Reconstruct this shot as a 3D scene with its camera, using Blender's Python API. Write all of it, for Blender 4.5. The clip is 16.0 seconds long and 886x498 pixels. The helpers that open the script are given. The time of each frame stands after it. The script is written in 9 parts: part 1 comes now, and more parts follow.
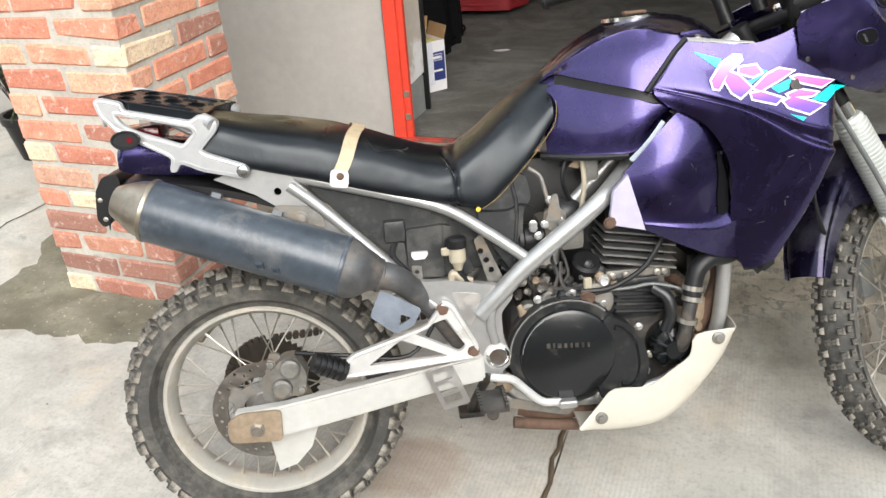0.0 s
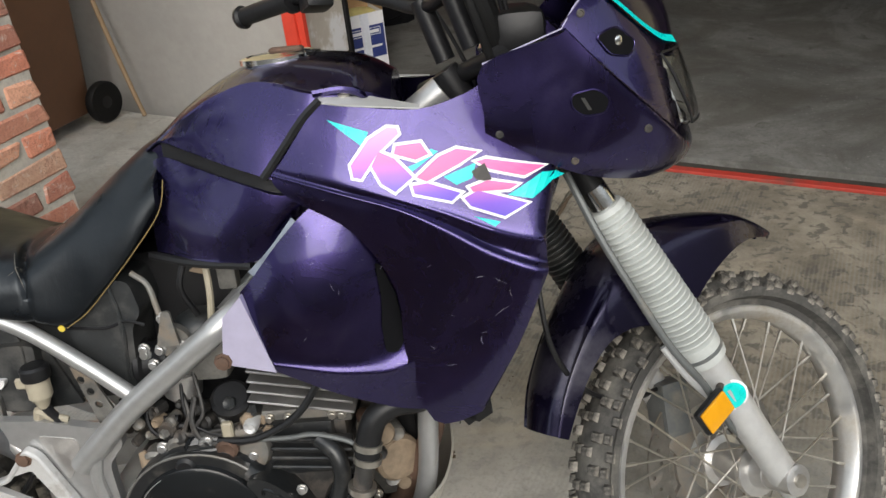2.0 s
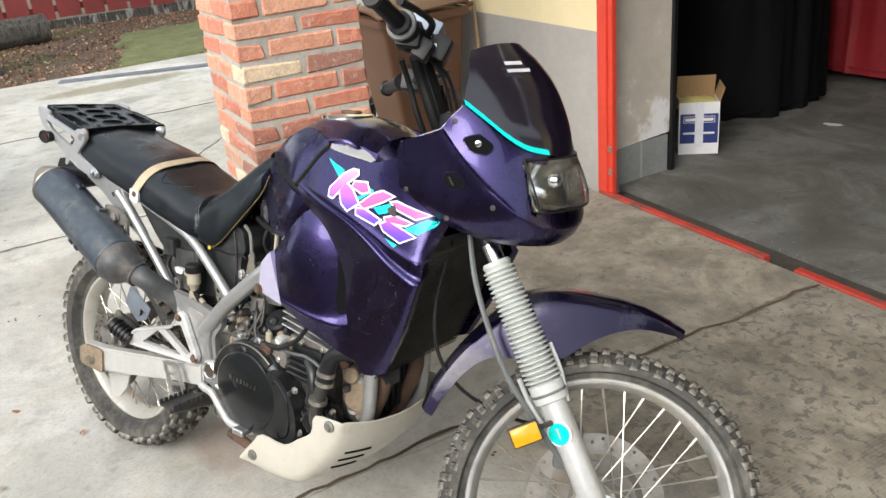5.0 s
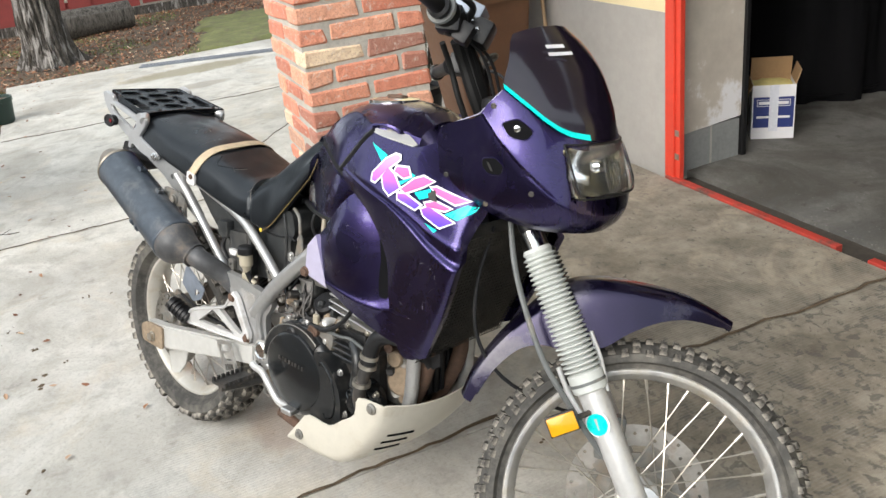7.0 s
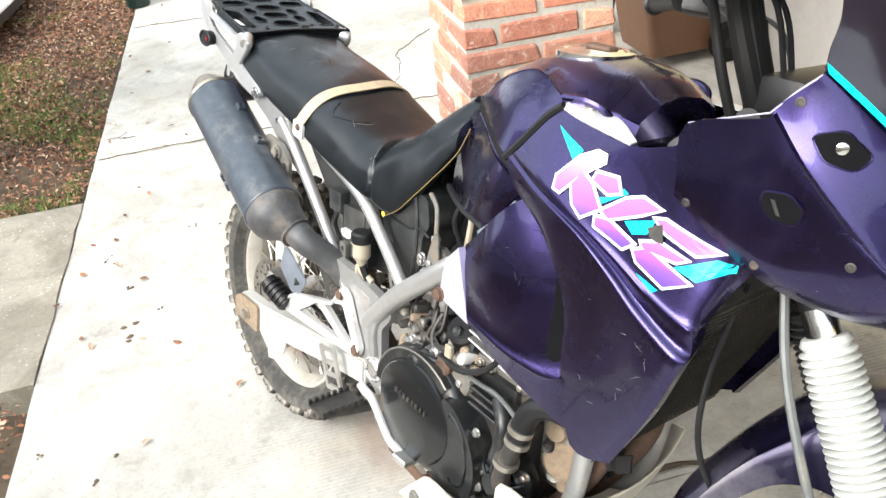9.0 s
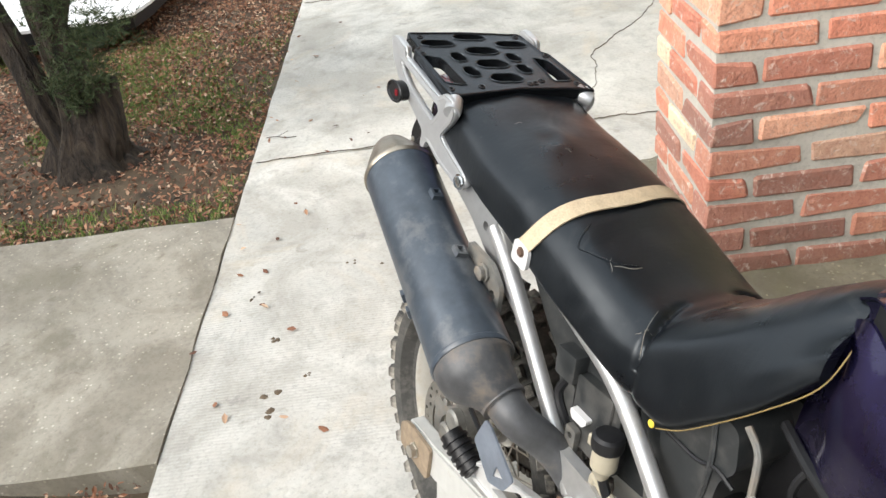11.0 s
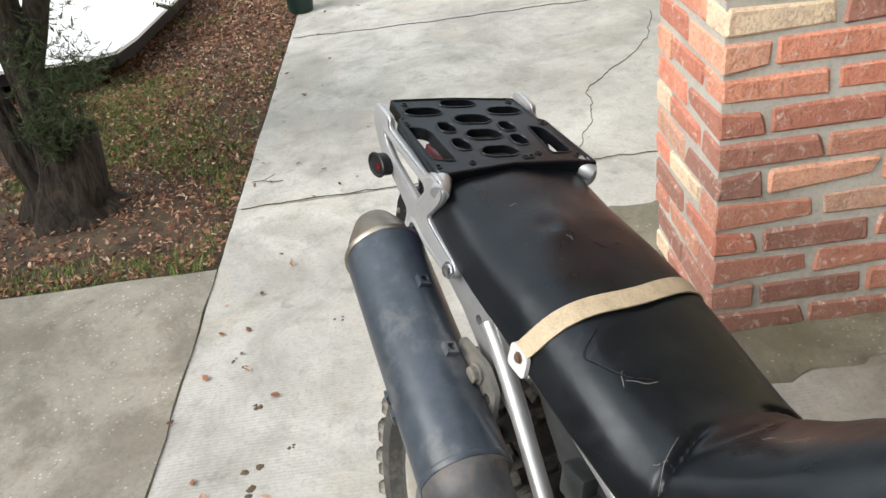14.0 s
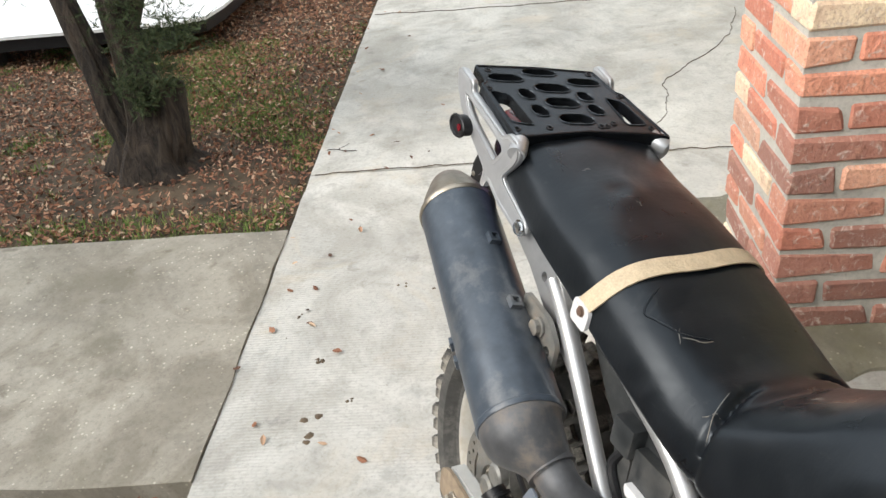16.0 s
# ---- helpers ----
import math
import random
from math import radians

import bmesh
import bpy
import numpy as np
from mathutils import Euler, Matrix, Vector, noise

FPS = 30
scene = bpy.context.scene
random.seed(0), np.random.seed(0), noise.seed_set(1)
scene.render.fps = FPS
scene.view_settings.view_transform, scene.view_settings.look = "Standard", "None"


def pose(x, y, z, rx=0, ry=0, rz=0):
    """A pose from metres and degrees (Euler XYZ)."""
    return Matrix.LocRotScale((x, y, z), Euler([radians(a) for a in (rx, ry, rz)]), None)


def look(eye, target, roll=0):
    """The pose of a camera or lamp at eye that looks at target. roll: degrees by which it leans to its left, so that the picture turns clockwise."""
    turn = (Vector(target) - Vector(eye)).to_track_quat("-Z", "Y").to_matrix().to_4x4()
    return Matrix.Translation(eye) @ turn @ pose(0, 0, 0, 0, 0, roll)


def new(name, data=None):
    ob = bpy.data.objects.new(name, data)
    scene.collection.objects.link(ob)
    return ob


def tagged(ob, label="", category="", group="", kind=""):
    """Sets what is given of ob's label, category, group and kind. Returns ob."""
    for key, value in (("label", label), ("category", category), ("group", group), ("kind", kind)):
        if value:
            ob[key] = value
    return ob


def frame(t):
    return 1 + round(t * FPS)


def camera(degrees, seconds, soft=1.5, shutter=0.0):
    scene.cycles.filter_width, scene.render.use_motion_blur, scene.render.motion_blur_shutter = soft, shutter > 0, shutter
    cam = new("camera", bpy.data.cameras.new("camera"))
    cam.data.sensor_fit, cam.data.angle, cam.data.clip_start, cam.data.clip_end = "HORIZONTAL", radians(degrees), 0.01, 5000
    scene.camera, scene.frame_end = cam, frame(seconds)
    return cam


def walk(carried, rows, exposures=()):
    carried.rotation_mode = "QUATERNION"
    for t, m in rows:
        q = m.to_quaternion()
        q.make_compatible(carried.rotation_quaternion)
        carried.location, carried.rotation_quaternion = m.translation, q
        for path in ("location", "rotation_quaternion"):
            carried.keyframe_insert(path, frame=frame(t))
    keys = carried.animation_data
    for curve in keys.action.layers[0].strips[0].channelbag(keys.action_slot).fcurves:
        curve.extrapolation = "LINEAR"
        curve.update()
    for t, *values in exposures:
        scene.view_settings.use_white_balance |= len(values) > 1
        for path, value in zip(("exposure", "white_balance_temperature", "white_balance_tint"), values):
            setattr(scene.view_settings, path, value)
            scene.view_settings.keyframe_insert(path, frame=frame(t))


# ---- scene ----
cam = camera(55.6, 16.0)
PATH = [
    (0, (0.023, 0.09, 1.513), (-0.064, 1.855, 0.576), -4.6),
    (0.5, (0.266, 0.21, 1.479), (0.097, 1.963, 0.531), -5.2),
    (1, (0.45, 0.337, 1.47), (0.27, 2.066, 0.48), -5.8),
    (1.5, (0.628, 0.56, 1.448), (0.438, 2.282, 0.449), -6.0),
    (2, (0.773, 0.745, 1.458), (0.494, 2.432, 0.421), -6.3),
    (2.5, (0.981, 0.794, 1.481), (0.439, 2.392, 0.408), -6.1),
    (3, (1.226, 0.756, 1.511), (0.377, 2.224, 0.45), -5.4),
    (3.2, (1.269, 0.733, 1.511), (0.374, 2.177, 0.457), -5.2),
    (5.3, (1.858, 0.655, 1.582), (0.566, 1.957, 0.785), -5.7),
    (5.5, (1.861, 0.657, 1.578), (0.551, 1.938, 0.778), -6.0),
    (6, (1.875, 0.668, 1.577), (0.525, 1.897, 0.76), -6.2),
    (6.5, (1.877, 0.693, 1.586), (0.505, 1.901, 0.775), -6.5),
    (7, (1.867, 0.711, 1.572), (0.493, 1.899, 0.735), -7.0),
    (7.5, (1.787, 0.759, 1.536), (0.434, 1.89, 0.594), -7.6),
    (8, (1.612, 0.858, 1.54), (0.285, 1.994, 0.565), -8.2),
    (8.5, (1.453, 0.936, 1.522), (0.092, 2.026, 0.542), -7.6),
    (9, (1.294, 1.077, 1.496), (-0.196, 1.936, 0.474), -7.0),
    (9.5, (1.158, 1.192, 1.505), (-0.417, 1.783, 0.423), -7.9),
    (10, (0.929, 1.236, 1.48), (-0.66, 1.756, 0.382), -8.1),
    (10.2, (0.86, 1.22, 1.483), (-0.727, 1.759, 0.391), -7.6),
    (12.3, (0.504, 1.327, 1.511), (-1.15, 1.836, 0.51), -8.4),
    (12.5, (0.507, 1.331, 1.515), (-1.141, 1.864, 0.515), -8.3),
    (13, (0.5, 1.334, 1.51), (-1.136, 1.896, 0.506), -8.1),
    (13.5, (0.506, 1.33, 1.513), (-1.126, 1.895, 0.504), -8.0),
    (14, (0.498, 1.326, 1.508), (-1.133, 1.887, 0.494), -8.1),
    (14.5, (0.497, 1.319, 1.508), (-1.131, 1.876, 0.489), -8.0),
    (15, (0.499, 1.314, 1.508), (-1.132, 1.869, 0.492), -7.4),
    (15.5, (0.507, 1.307, 1.508), (-1.139, 1.826, 0.497), -6.3),
    (16, (0.565, 1.281, 1.5), (-1.102, 1.702, 0.478), -6.1),
]
EXPOSURES = [(0, 1.31), (1.0, 1.04), (1.5, 0.82), (2.0, 0.64), (3.0, 0.95), (5.5, 1.14), (7.0, 1.14), (8.0, 1.14), (9.0, 1.82), (10.0, 1.86), (10.5, 1.6), (12.3, 1.00), (14.5, 1.02), (16, 1.10)]
walk(cam, [(t, look(eye, target, roll)) for t, eye, target, roll in PATH], EXPOSURES)

# ---- light: an overcast winter day ----
world = bpy.data.worlds.new("overcast_sky")
scene.world = world
world.use_nodes = True
wn = world.node_tree.nodes
sky = wn.new("ShaderNodeTexSky")
sky.sky_type, sky.sun_disc = "NISHITA", False
sky.sun_elevation, sky.sun_rotation = radians(36), radians(170)
sky.air_density, sky.dust_density, sky.ozone_density = 1.0, 6.0, 1.0
sky_mix = wn.new("ShaderNodeMix")
sky_mix.data_type = "RGBA"
sky_mix.inputs["Factor"].default_value = 0.75
sky_mix.inputs["B"].default_value = (6.8, 7.4, 7.8, 1)
world.node_tree.links.new(sky.outputs["Color"], sky_mix.inputs["A"])
world.node_tree.links.new(sky_mix.outputs["Result"], wn["Background"].inputs["Color"])
wn["Background"].inputs["Strength"].default_value = 0.12
sun = new("sun", bpy.data.lights.new("sun", "SUN"))
sun.data.energy, sun.data.angle, sun.data.color = 1.5, radians(45), (1.0, 0.975, 0.94)
sun.matrix_world = look((1.4, -7.0, 6.0), (0, 1, 0))

from mathutils.bvhtree import BVHTree
from mathutils.geometry import delaunay_2d_cdt


# ---- materials ----
def material(name, base, rough=0.6, metal=0.0, **more):
    """A principled material; returns it with its nodes, links and shader."""
    m = bpy.data.materials.new(name)
    m.use_nodes = True
    n, l = m.node_tree.nodes, m.node_tree.links
    b = n["Principled BSDF"]
    b.inputs["Base Color"].default_value = (*base, 1)
    b.inputs["Roughness"].default_value = rough
    b.inputs["Metallic"].default_value = metal
    for key, value in more.items():
        b.inputs[key.replace("_", " ").title().replace("Ior", "IOR")].default_value = value
    return m, n, l, b


def coords(n, l, kind="Object", scale=(1, 1, 1)):
    t = n.new("ShaderNodeTexCoord")
    mp = n.new("ShaderNodeMapping")
    mp.inputs["Scale"].default_value = scale
    l.new(t.outputs[kind], mp.inputs["Vector"])
    return mp.outputs["Vector"]


def noise_tex(n, l, vec, scale, detail=6, rough=0.6, distort=0.0):
    t = n.new("ShaderNodeTexNoise")
    t.inputs["Scale"].default_value, t.inputs["Detail"].default_value = scale, detail
    t.inputs["Roughness"].default_value, t.inputs["Distortion"].default_value = rough, distort
    l.new(vec, t.inputs["Vector"])
    return t.outputs["Fac"]


def ramp(n, l, fac, stops, smooth=False):
    r = n.new("ShaderNodeValToRGB")
    els = r.color_ramp.elements
    if smooth:
        r.color_ramp.interpolation = "EASE"
    while len(els) < len(stops):
        els.new(0.5)
    for e, (at, c) in zip(els, stops):
        e.position = at
        e.color = (*c, 1) if len(c) == 3 else c
    l.new(fac, r.inputs["Fac"])
    return r.outputs["Color"]


def grey(v):
    return (v, v, v)


def mix(n, l, fac, a, b, mode="MIX"):
    m = n.new("ShaderNodeMix")
    m.data_type, m.blend_type = "RGBA", mode
    for value, key in ((fac, "Factor"), (a, "A"), (b, "B")):
        sock = [s for s in m.inputs if s.name == key and s.enabled][0]
        if hasattr(value, "is_linked"):
            l.new(value, sock)
        elif isinstance(value, (int, float)):
            sock.default_value = value
        else:
            sock.default_value = (*value, 1)
    return [s for s in m.outputs if s.enabled][0]


def bump(n, l, b, height, strength=0.3, distance=0.01):
    k = n.new("ShaderNodeBump")
    k.inputs["Strength"].default_value, k.inputs["Distance"].default_value = strength, distance
    l.new(height, k.inputs["Height"])
    if b.inputs["Normal"].is_linked:
        l.new(b.inputs["Normal"].links[0].from_socket, k.inputs["Normal"])
    l.new(k.outputs["Normal"], b.inputs["Normal"])


def plain(name, base, rough=0.6, metal=0.0, scale=40, amount=0.35, relief=0.15, dirt=None, dirt_at=(0.52, 0.7), kind="Object", **more):
    """A surface with fine grain, a larger drift of tone and, where given, patches of dirt."""
    m, n, l, b = material(name, base, rough, metal, **more)
    v = coords(n, l, kind)
    fine, broad = noise_tex(n, l, v, scale), noise_tex(n, l, v, scale / 7, 4)
    lo, hi = [c * (1 - amount) for c in base], [min(1, c * (1 + amount)) for c in base]
    col = mix(n, l, 0.5, ramp(n, l, fine, [(0.3, lo), (0.7, hi)]), ramp(n, l, broad, [(0.3, lo), (0.7, hi)]))
    if dirt:
        patch = noise_tex(n, l, v, scale / 4, 8, 0.7)
        f = ramp(n, l, patch, [(dirt_at[0], grey(0)), (dirt_at[1], grey(1))])
        col = mix(n, l, f, col, dirt)
        l.new(ramp(n, l, patch, [(dirt_at[0], grey(rough)), (dirt_at[1], grey(min(1, rough + 0.35)))]), b.inputs["Roughness"])
        if metal > 0:
            l.new(ramp(n, l, patch, [(dirt_at[0], grey(metal)), (dirt_at[1], grey(0.0))]), b.inputs["Metallic"])
    else:
        l.new(ramp(n, l, fine, [(0.25, grey(max(0.03, rough - 0.08))), (0.75, grey(min(1, rough + 0.08)))]), b.inputs["Roughness"])
    l.new(col, b.inputs["Base Color"])
    if relief:
        bump(n, l, b, fine, relief, 0.004)
    return m


def paint_purple():
    m, n, l, b = material("purple_metallic_paint", (0.05, 0.035, 0.125), 0.2, 1.0, coat_weight=0.5, coat_roughness=0.05)
    v = coords(n, l)
    flake = n.new("ShaderNodeTexVoronoi")
    flake.inputs["Scale"].default_value = 2600
    l.new(v, flake.inputs["Vector"])
    col = ramp(n, l, flake.outputs["Color"], [(0.1, (0.029, 0.022, 0.076)), (0.9, (0.055, 0.043, 0.142))])
    haze = noise_tex(n, l, v, 9, 6, 0.68, 1.2)
    col = mix(n, l, ramp(n, l, haze, [(0.58, grey(0)), (0.8, grey(0.22))]), col, (0.13, 0.118, 0.16))
    scratch = noise_tex(n, l, coords(n, l, scale=(30, 60, 190)), 1.4, 4, 0.7, 2.0)
    col = mix(n, l, ramp(n, l, scratch, [(0.68, grey(0)), (0.73, grey(0.6))]), col, (0.42, 0.4, 0.47))
    l.new(col, b.inputs["Base Color"])
    l.new(ramp(n, l, haze, [(0.4, grey(0.24)), (0.72, grey(0.36))]), b.inputs["Roughness"])
    bump(n, l, b, noise_tex(n, l, v, 14, 2), 0.05, 0.01)
    return m


def seat_vinyl():
    """Old black vinyl: pebbled grain, fine creases, polished and dusty patches."""
    m, n, l, b = material("worn_black_vinyl", (0.007, 0.008, 0.0095), 0.3, specular_ior_level=0.4)
    b.inputs["Specular Tint"].default_value = (0.87, 0.94, 1.0, 1.0)
    v = coords(n, l)
    wear = noise_tex(n, l, v, 9, 7, 0.65, 0.9)
    dust = noise_tex(n, l, v, 26, 8, 0.7, 1.2)
    col = ramp(n, l, wear, [(0.35, (0.0035, 0.0045, 0.006)), (0.7, (0.0075, 0.009, 0.011))])
    col = mix(n, l, ramp(n, l, dust, [(0.60, grey(0)), (0.78, grey(0.35))]), col, (0.06, 0.06, 0.058))
    l.new(col, b.inputs["Base Color"])
    l.new(ramp(n, l, wear, [(0.34, grey(0.26)), (0.52, grey(0.34)), (0.70, grey(0.48))]), b.inputs["Roughness"])
    pebble = n.new("ShaderNodeTexVoronoi")
    pebble.inputs["Scale"].default_value = 420
    l.new(v, pebble.inputs["Vector"])
    bump(n, l, b, pebble.outputs["Distance"], 0.05, 0.001)
    crease = noise_tex(n, l, coords(n, l, scale=(60, 14, 20)), 1.0, 4, 0.55, 1.5)
    bump(n, l, b, crease, 0.05, 0.006)
    bump(n, l, b, noise_tex(n, l, v, 13, 4, 0.5, 0.6), 0.10, 0.012)
    return m


def concrete(name, base, dark=0.6, imprint=0.0, moss=0.0, stain=0.0, dirt_shade=False, grit=0.0, blot_at=0.60):
    """Cast concrete: cloudy tone, grit, dark spots, damp stains and, where asked, the print of a mesh."""
    m, n, l, b = material(name, base, 0.85)
    v = coords(n, l)
    fine, mid, broad = noise_tex(n, l, v, 70, 8, 0.75), noise_tex(n, l, v, 6, 9, 0.72), noise_tex(n, l, v, 0.9, 7, 0.62, 0.8)
    lo, hi = [c * dark for c in base], [min(1, c * 1.2) for c in base]
    col = ramp(n, l, broad, [(0.34, lo), (0.5, base), (0.68, hi)])
    col = mix(n, l, ramp(n, l, mid, [(0.33, grey(0.7)), (0.5, grey(0))]), col, [c * 0.6 for c in base])
    col = mix(n, l, ramp(n, l, mid, [(0.56, grey(0)), (0.74, grey(0.6))]), col, [min(1, c * 1.3) for c in base])
    col = mix(n, l, ramp(n, l, fine, [(0.34, grey(0.5)), (0.5, grey(0))]), col, [c * 0.5 for c in base])
    col = mix(n, l, ramp(n, l, fine, [(0.6, grey(0)), (0.75, grey(0.4))]), col, [min(1, c * 1.4) for c in base])
    spots = n.new("ShaderNodeTexVoronoi")
    spots.inputs["Scale"].default_value = 3.1
    l.new(v, spots.inputs["Vector"])
    ragged = mix(n, l, 0.35, spots.outputs["Distance"], noise_tex(n, l, v, 22, 6, 0.7))
    col = mix(n, l, ramp(n, l, ragged, [(0.19, grey(0.6)), (0.235, grey(0))]), col, [c * 0.45 for c in base])
    pits = n.new("ShaderNodeTexVoronoi")
    pits.inputs["Scale"].default_value = 38
    l.new(v, pits.inputs["Vector"])
    col = mix(n, l, ramp(n, l, pits.outputs["Distance"], [(0.06, grey(0.3)), (0.10, grey(0))]), col, [c * 0.4 for c in base])
    if grit:
        g = n.new("ShaderNodeTexVoronoi")
        g.inputs["Scale"].default_value = 52
        l.new(v, g.inputs["Vector"])
        keep = ramp(n, l, noise_tex(n, l, v, 30, 3), [(0.5, grey(0)), (0.55, grey(1))])
        dots = mix(n, l, 1.0, ramp(n, l, g.outputs["Distance"], [(0.16, grey(grit)), (0.24, grey(0))]), keep, "MULTIPLY")
        col = mix(n, l, dots, col, [min(1, c * 1.7) for c in base])
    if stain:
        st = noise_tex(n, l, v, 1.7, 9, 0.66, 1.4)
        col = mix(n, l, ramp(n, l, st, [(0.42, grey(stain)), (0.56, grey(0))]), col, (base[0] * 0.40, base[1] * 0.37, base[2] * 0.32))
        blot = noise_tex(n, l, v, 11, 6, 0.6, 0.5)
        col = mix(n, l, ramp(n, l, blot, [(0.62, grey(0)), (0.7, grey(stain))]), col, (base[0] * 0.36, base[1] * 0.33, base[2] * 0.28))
    if dirt_shade:
        # dirt, damp and painted-in roof shade near the garage, with a ragged edge
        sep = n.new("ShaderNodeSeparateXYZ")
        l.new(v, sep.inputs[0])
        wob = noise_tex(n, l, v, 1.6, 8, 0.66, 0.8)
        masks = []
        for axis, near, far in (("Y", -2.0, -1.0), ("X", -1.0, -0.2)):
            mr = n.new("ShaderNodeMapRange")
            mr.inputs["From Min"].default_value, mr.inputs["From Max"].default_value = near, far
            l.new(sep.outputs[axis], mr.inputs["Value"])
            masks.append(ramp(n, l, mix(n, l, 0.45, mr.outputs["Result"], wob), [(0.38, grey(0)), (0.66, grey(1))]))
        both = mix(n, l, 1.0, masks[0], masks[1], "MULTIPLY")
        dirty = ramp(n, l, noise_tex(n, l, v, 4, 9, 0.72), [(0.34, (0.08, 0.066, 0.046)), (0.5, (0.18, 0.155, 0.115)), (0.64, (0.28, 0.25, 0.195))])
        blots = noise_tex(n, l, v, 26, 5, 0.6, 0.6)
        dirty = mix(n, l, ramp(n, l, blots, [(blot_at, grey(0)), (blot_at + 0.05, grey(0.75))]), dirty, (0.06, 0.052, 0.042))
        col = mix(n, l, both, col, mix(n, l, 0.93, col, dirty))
    if moss:
        f = ramp(n, l, noise_tex(n, l, v, 2.2, 8, 0.7), [(0.5, grey(0)), (0.7, grey(moss))])
        col = mix(n, l, f, col, (0.13, 0.12, 0.07))
    if imprint:
        w = n.new("ShaderNodeTexWave")
        w.wave_type, w.bands_direction = "BANDS", "X"
        w.inputs["Scale"].default_value, w.inputs["Distortion"].default_value, w.inputs["Detail"].default_value = 26, 1.2, 2
        l.new(v, w.inputs["Vector"])
        where = ramp(n, l, noise_tex(n, l, v, 1.1, 5, 0.6), [(0.44, grey(0)), (0.54, grey(1))])
        rib = mix(n, l, where, (0, 0, 0), ramp(n, l, w.outputs["Color"], [(0.1, grey(0.20)), (0.6, grey(0))]))
        col = mix(n, l, rib, col, [c * 0.62 for c in base])
        warm = noise_tex(n, l, v, 2.6, 8, 0.68, 0.9)
        col = mix(n, l, ramp(n, l, warm, [(0.54, grey(0)), (0.72, grey(0.5))]), col, (base[0] * 1.02, base[1] * 0.90, base[2] * 0.74))
        bump(n, l, b, mix(n, l, where, (0.5, 0.5, 0.5), w.outputs["Color"]), imprint, 0.004)
        # rusty drips under the engine, a mossy band and damp patches at the driveway's end
        for at, size, tint, most in (((0.96, -2.26), (4.2, 5.5), (0.20, 0.125, 0.09), 0.42), ((-5.22, -1.55), (3.2, 0.95), (0.20, 0.175, 0.105), 0.75), ((-4.45, -1.60), (5.0, 3.0), (0.24, 0.22, 0.185), 0.6), ((-4.75, -2.85), (2.3, 2.2), (0.22, 0.20, 0.165), 0.55), ((-3.1, -3.15), (1.6, 3.4), (0.25, 0.235, 0.20), 0.45)):
            off = n.new("ShaderNodeVectorMath")
            off.operation = "SUBTRACT"
            off.inputs[1].default_value = (*at, 0)
            l.new(v, off.inputs[0])
            squash = n.new("ShaderNodeVectorMath")
            squash.operation = "MULTIPLY"
            squash.inputs[1].default_value = (*size, 0)
            l.new(off.outputs[0], squash.inputs[0])
            far = n.new("ShaderNodeVectorMath")
            far.operation = "LENGTH"
            l.new(squash.outputs[0], far.inputs[0])
            edge = mix(n, l, 0.35, far.outputs["Value"], noise_tex(n, l, v, 9, 6, 0.65))
            col = mix(n, l, ramp(n, l, edge, [(0.50, grey(most)), (0.66, grey(0))]), col, tint)
    l.new(col, b.inputs["Base Color"])
    bump(n, l, b, fine, 0.35, 0.004)
    bump(n, l, b, mid, 0.25, 0.01)
    return m


def brick_material(name, tones):
    m, n, l, b = material(name, (0.5, 0.16, 0.09), 0.85)
    v = coords(n, l, "Object")
    info = n.new("ShaderNodeObjectInfo")
    off = n.new("ShaderNodeVectorMath")
    off.operation = "MULTIPLY_ADD"
    off.inputs[1].default_value = (1, 1, 1)
    l.new(v, off.inputs[0])
    big = n.new("ShaderNodeVectorMath")
    big.operation = "SCALE"
    big.inputs["Scale"].default_value = 37
    cmb = n.new("ShaderNodeCombineXYZ")
    for k in "XYZ":
        l.new(info.outputs["Random"], cmb.inputs[k])
    l.new(cmb.outputs[0], big.inputs[0])
    l.new(big.outputs[0], off.inputs[2])
    v = off.outputs[0]
    tone = ramp(n, l, info.outputs["Random"], tones)
    fine, mid = noise_tex(n, l, v, 130, 6, 0.7), noise_tex(n, l, v, 22, 6, 0.65)
    col = mix(n, l, ramp(n, l, mid, [(0.3, grey(0.4)), (0.55, grey(0))]), tone, (0.36, 0.12, 0.075))
    col = mix(n, l, ramp(n, l, mid, [(0.55, grey(0)), (0.8, grey(0.45))]), col, (0.68, 0.36, 0.22))
    col = mix(n, l, ramp(n, l, fine, [(0.36, grey(0.45)), (0.5, grey(0))]), col, (0.26, 0.10, 0.08))
    smear = noise_tex(n, l, v, 34, 8, 0.75, 0.8)
    col = mix(n, l, ramp(n, l, smear, [(0.55, grey(0)), (0.66, grey(0.75))]), col, (0.70, 0.60, 0.52))
    l.new(col, b.inputs["Base Color"])
    pit = n.new("ShaderNodeTexVoronoi")
    pit.inputs["Scale"].default_value = 75
    l.new(v, pit.inputs["Vector"])
    bump(n, l, b, pit.outputs["Distance"], 0.35, 0.004)
    bump(n, l, b, fine, 0.8, 0.004)
    bump(n, l, b, mid, 0.8, 0.012)
    return m


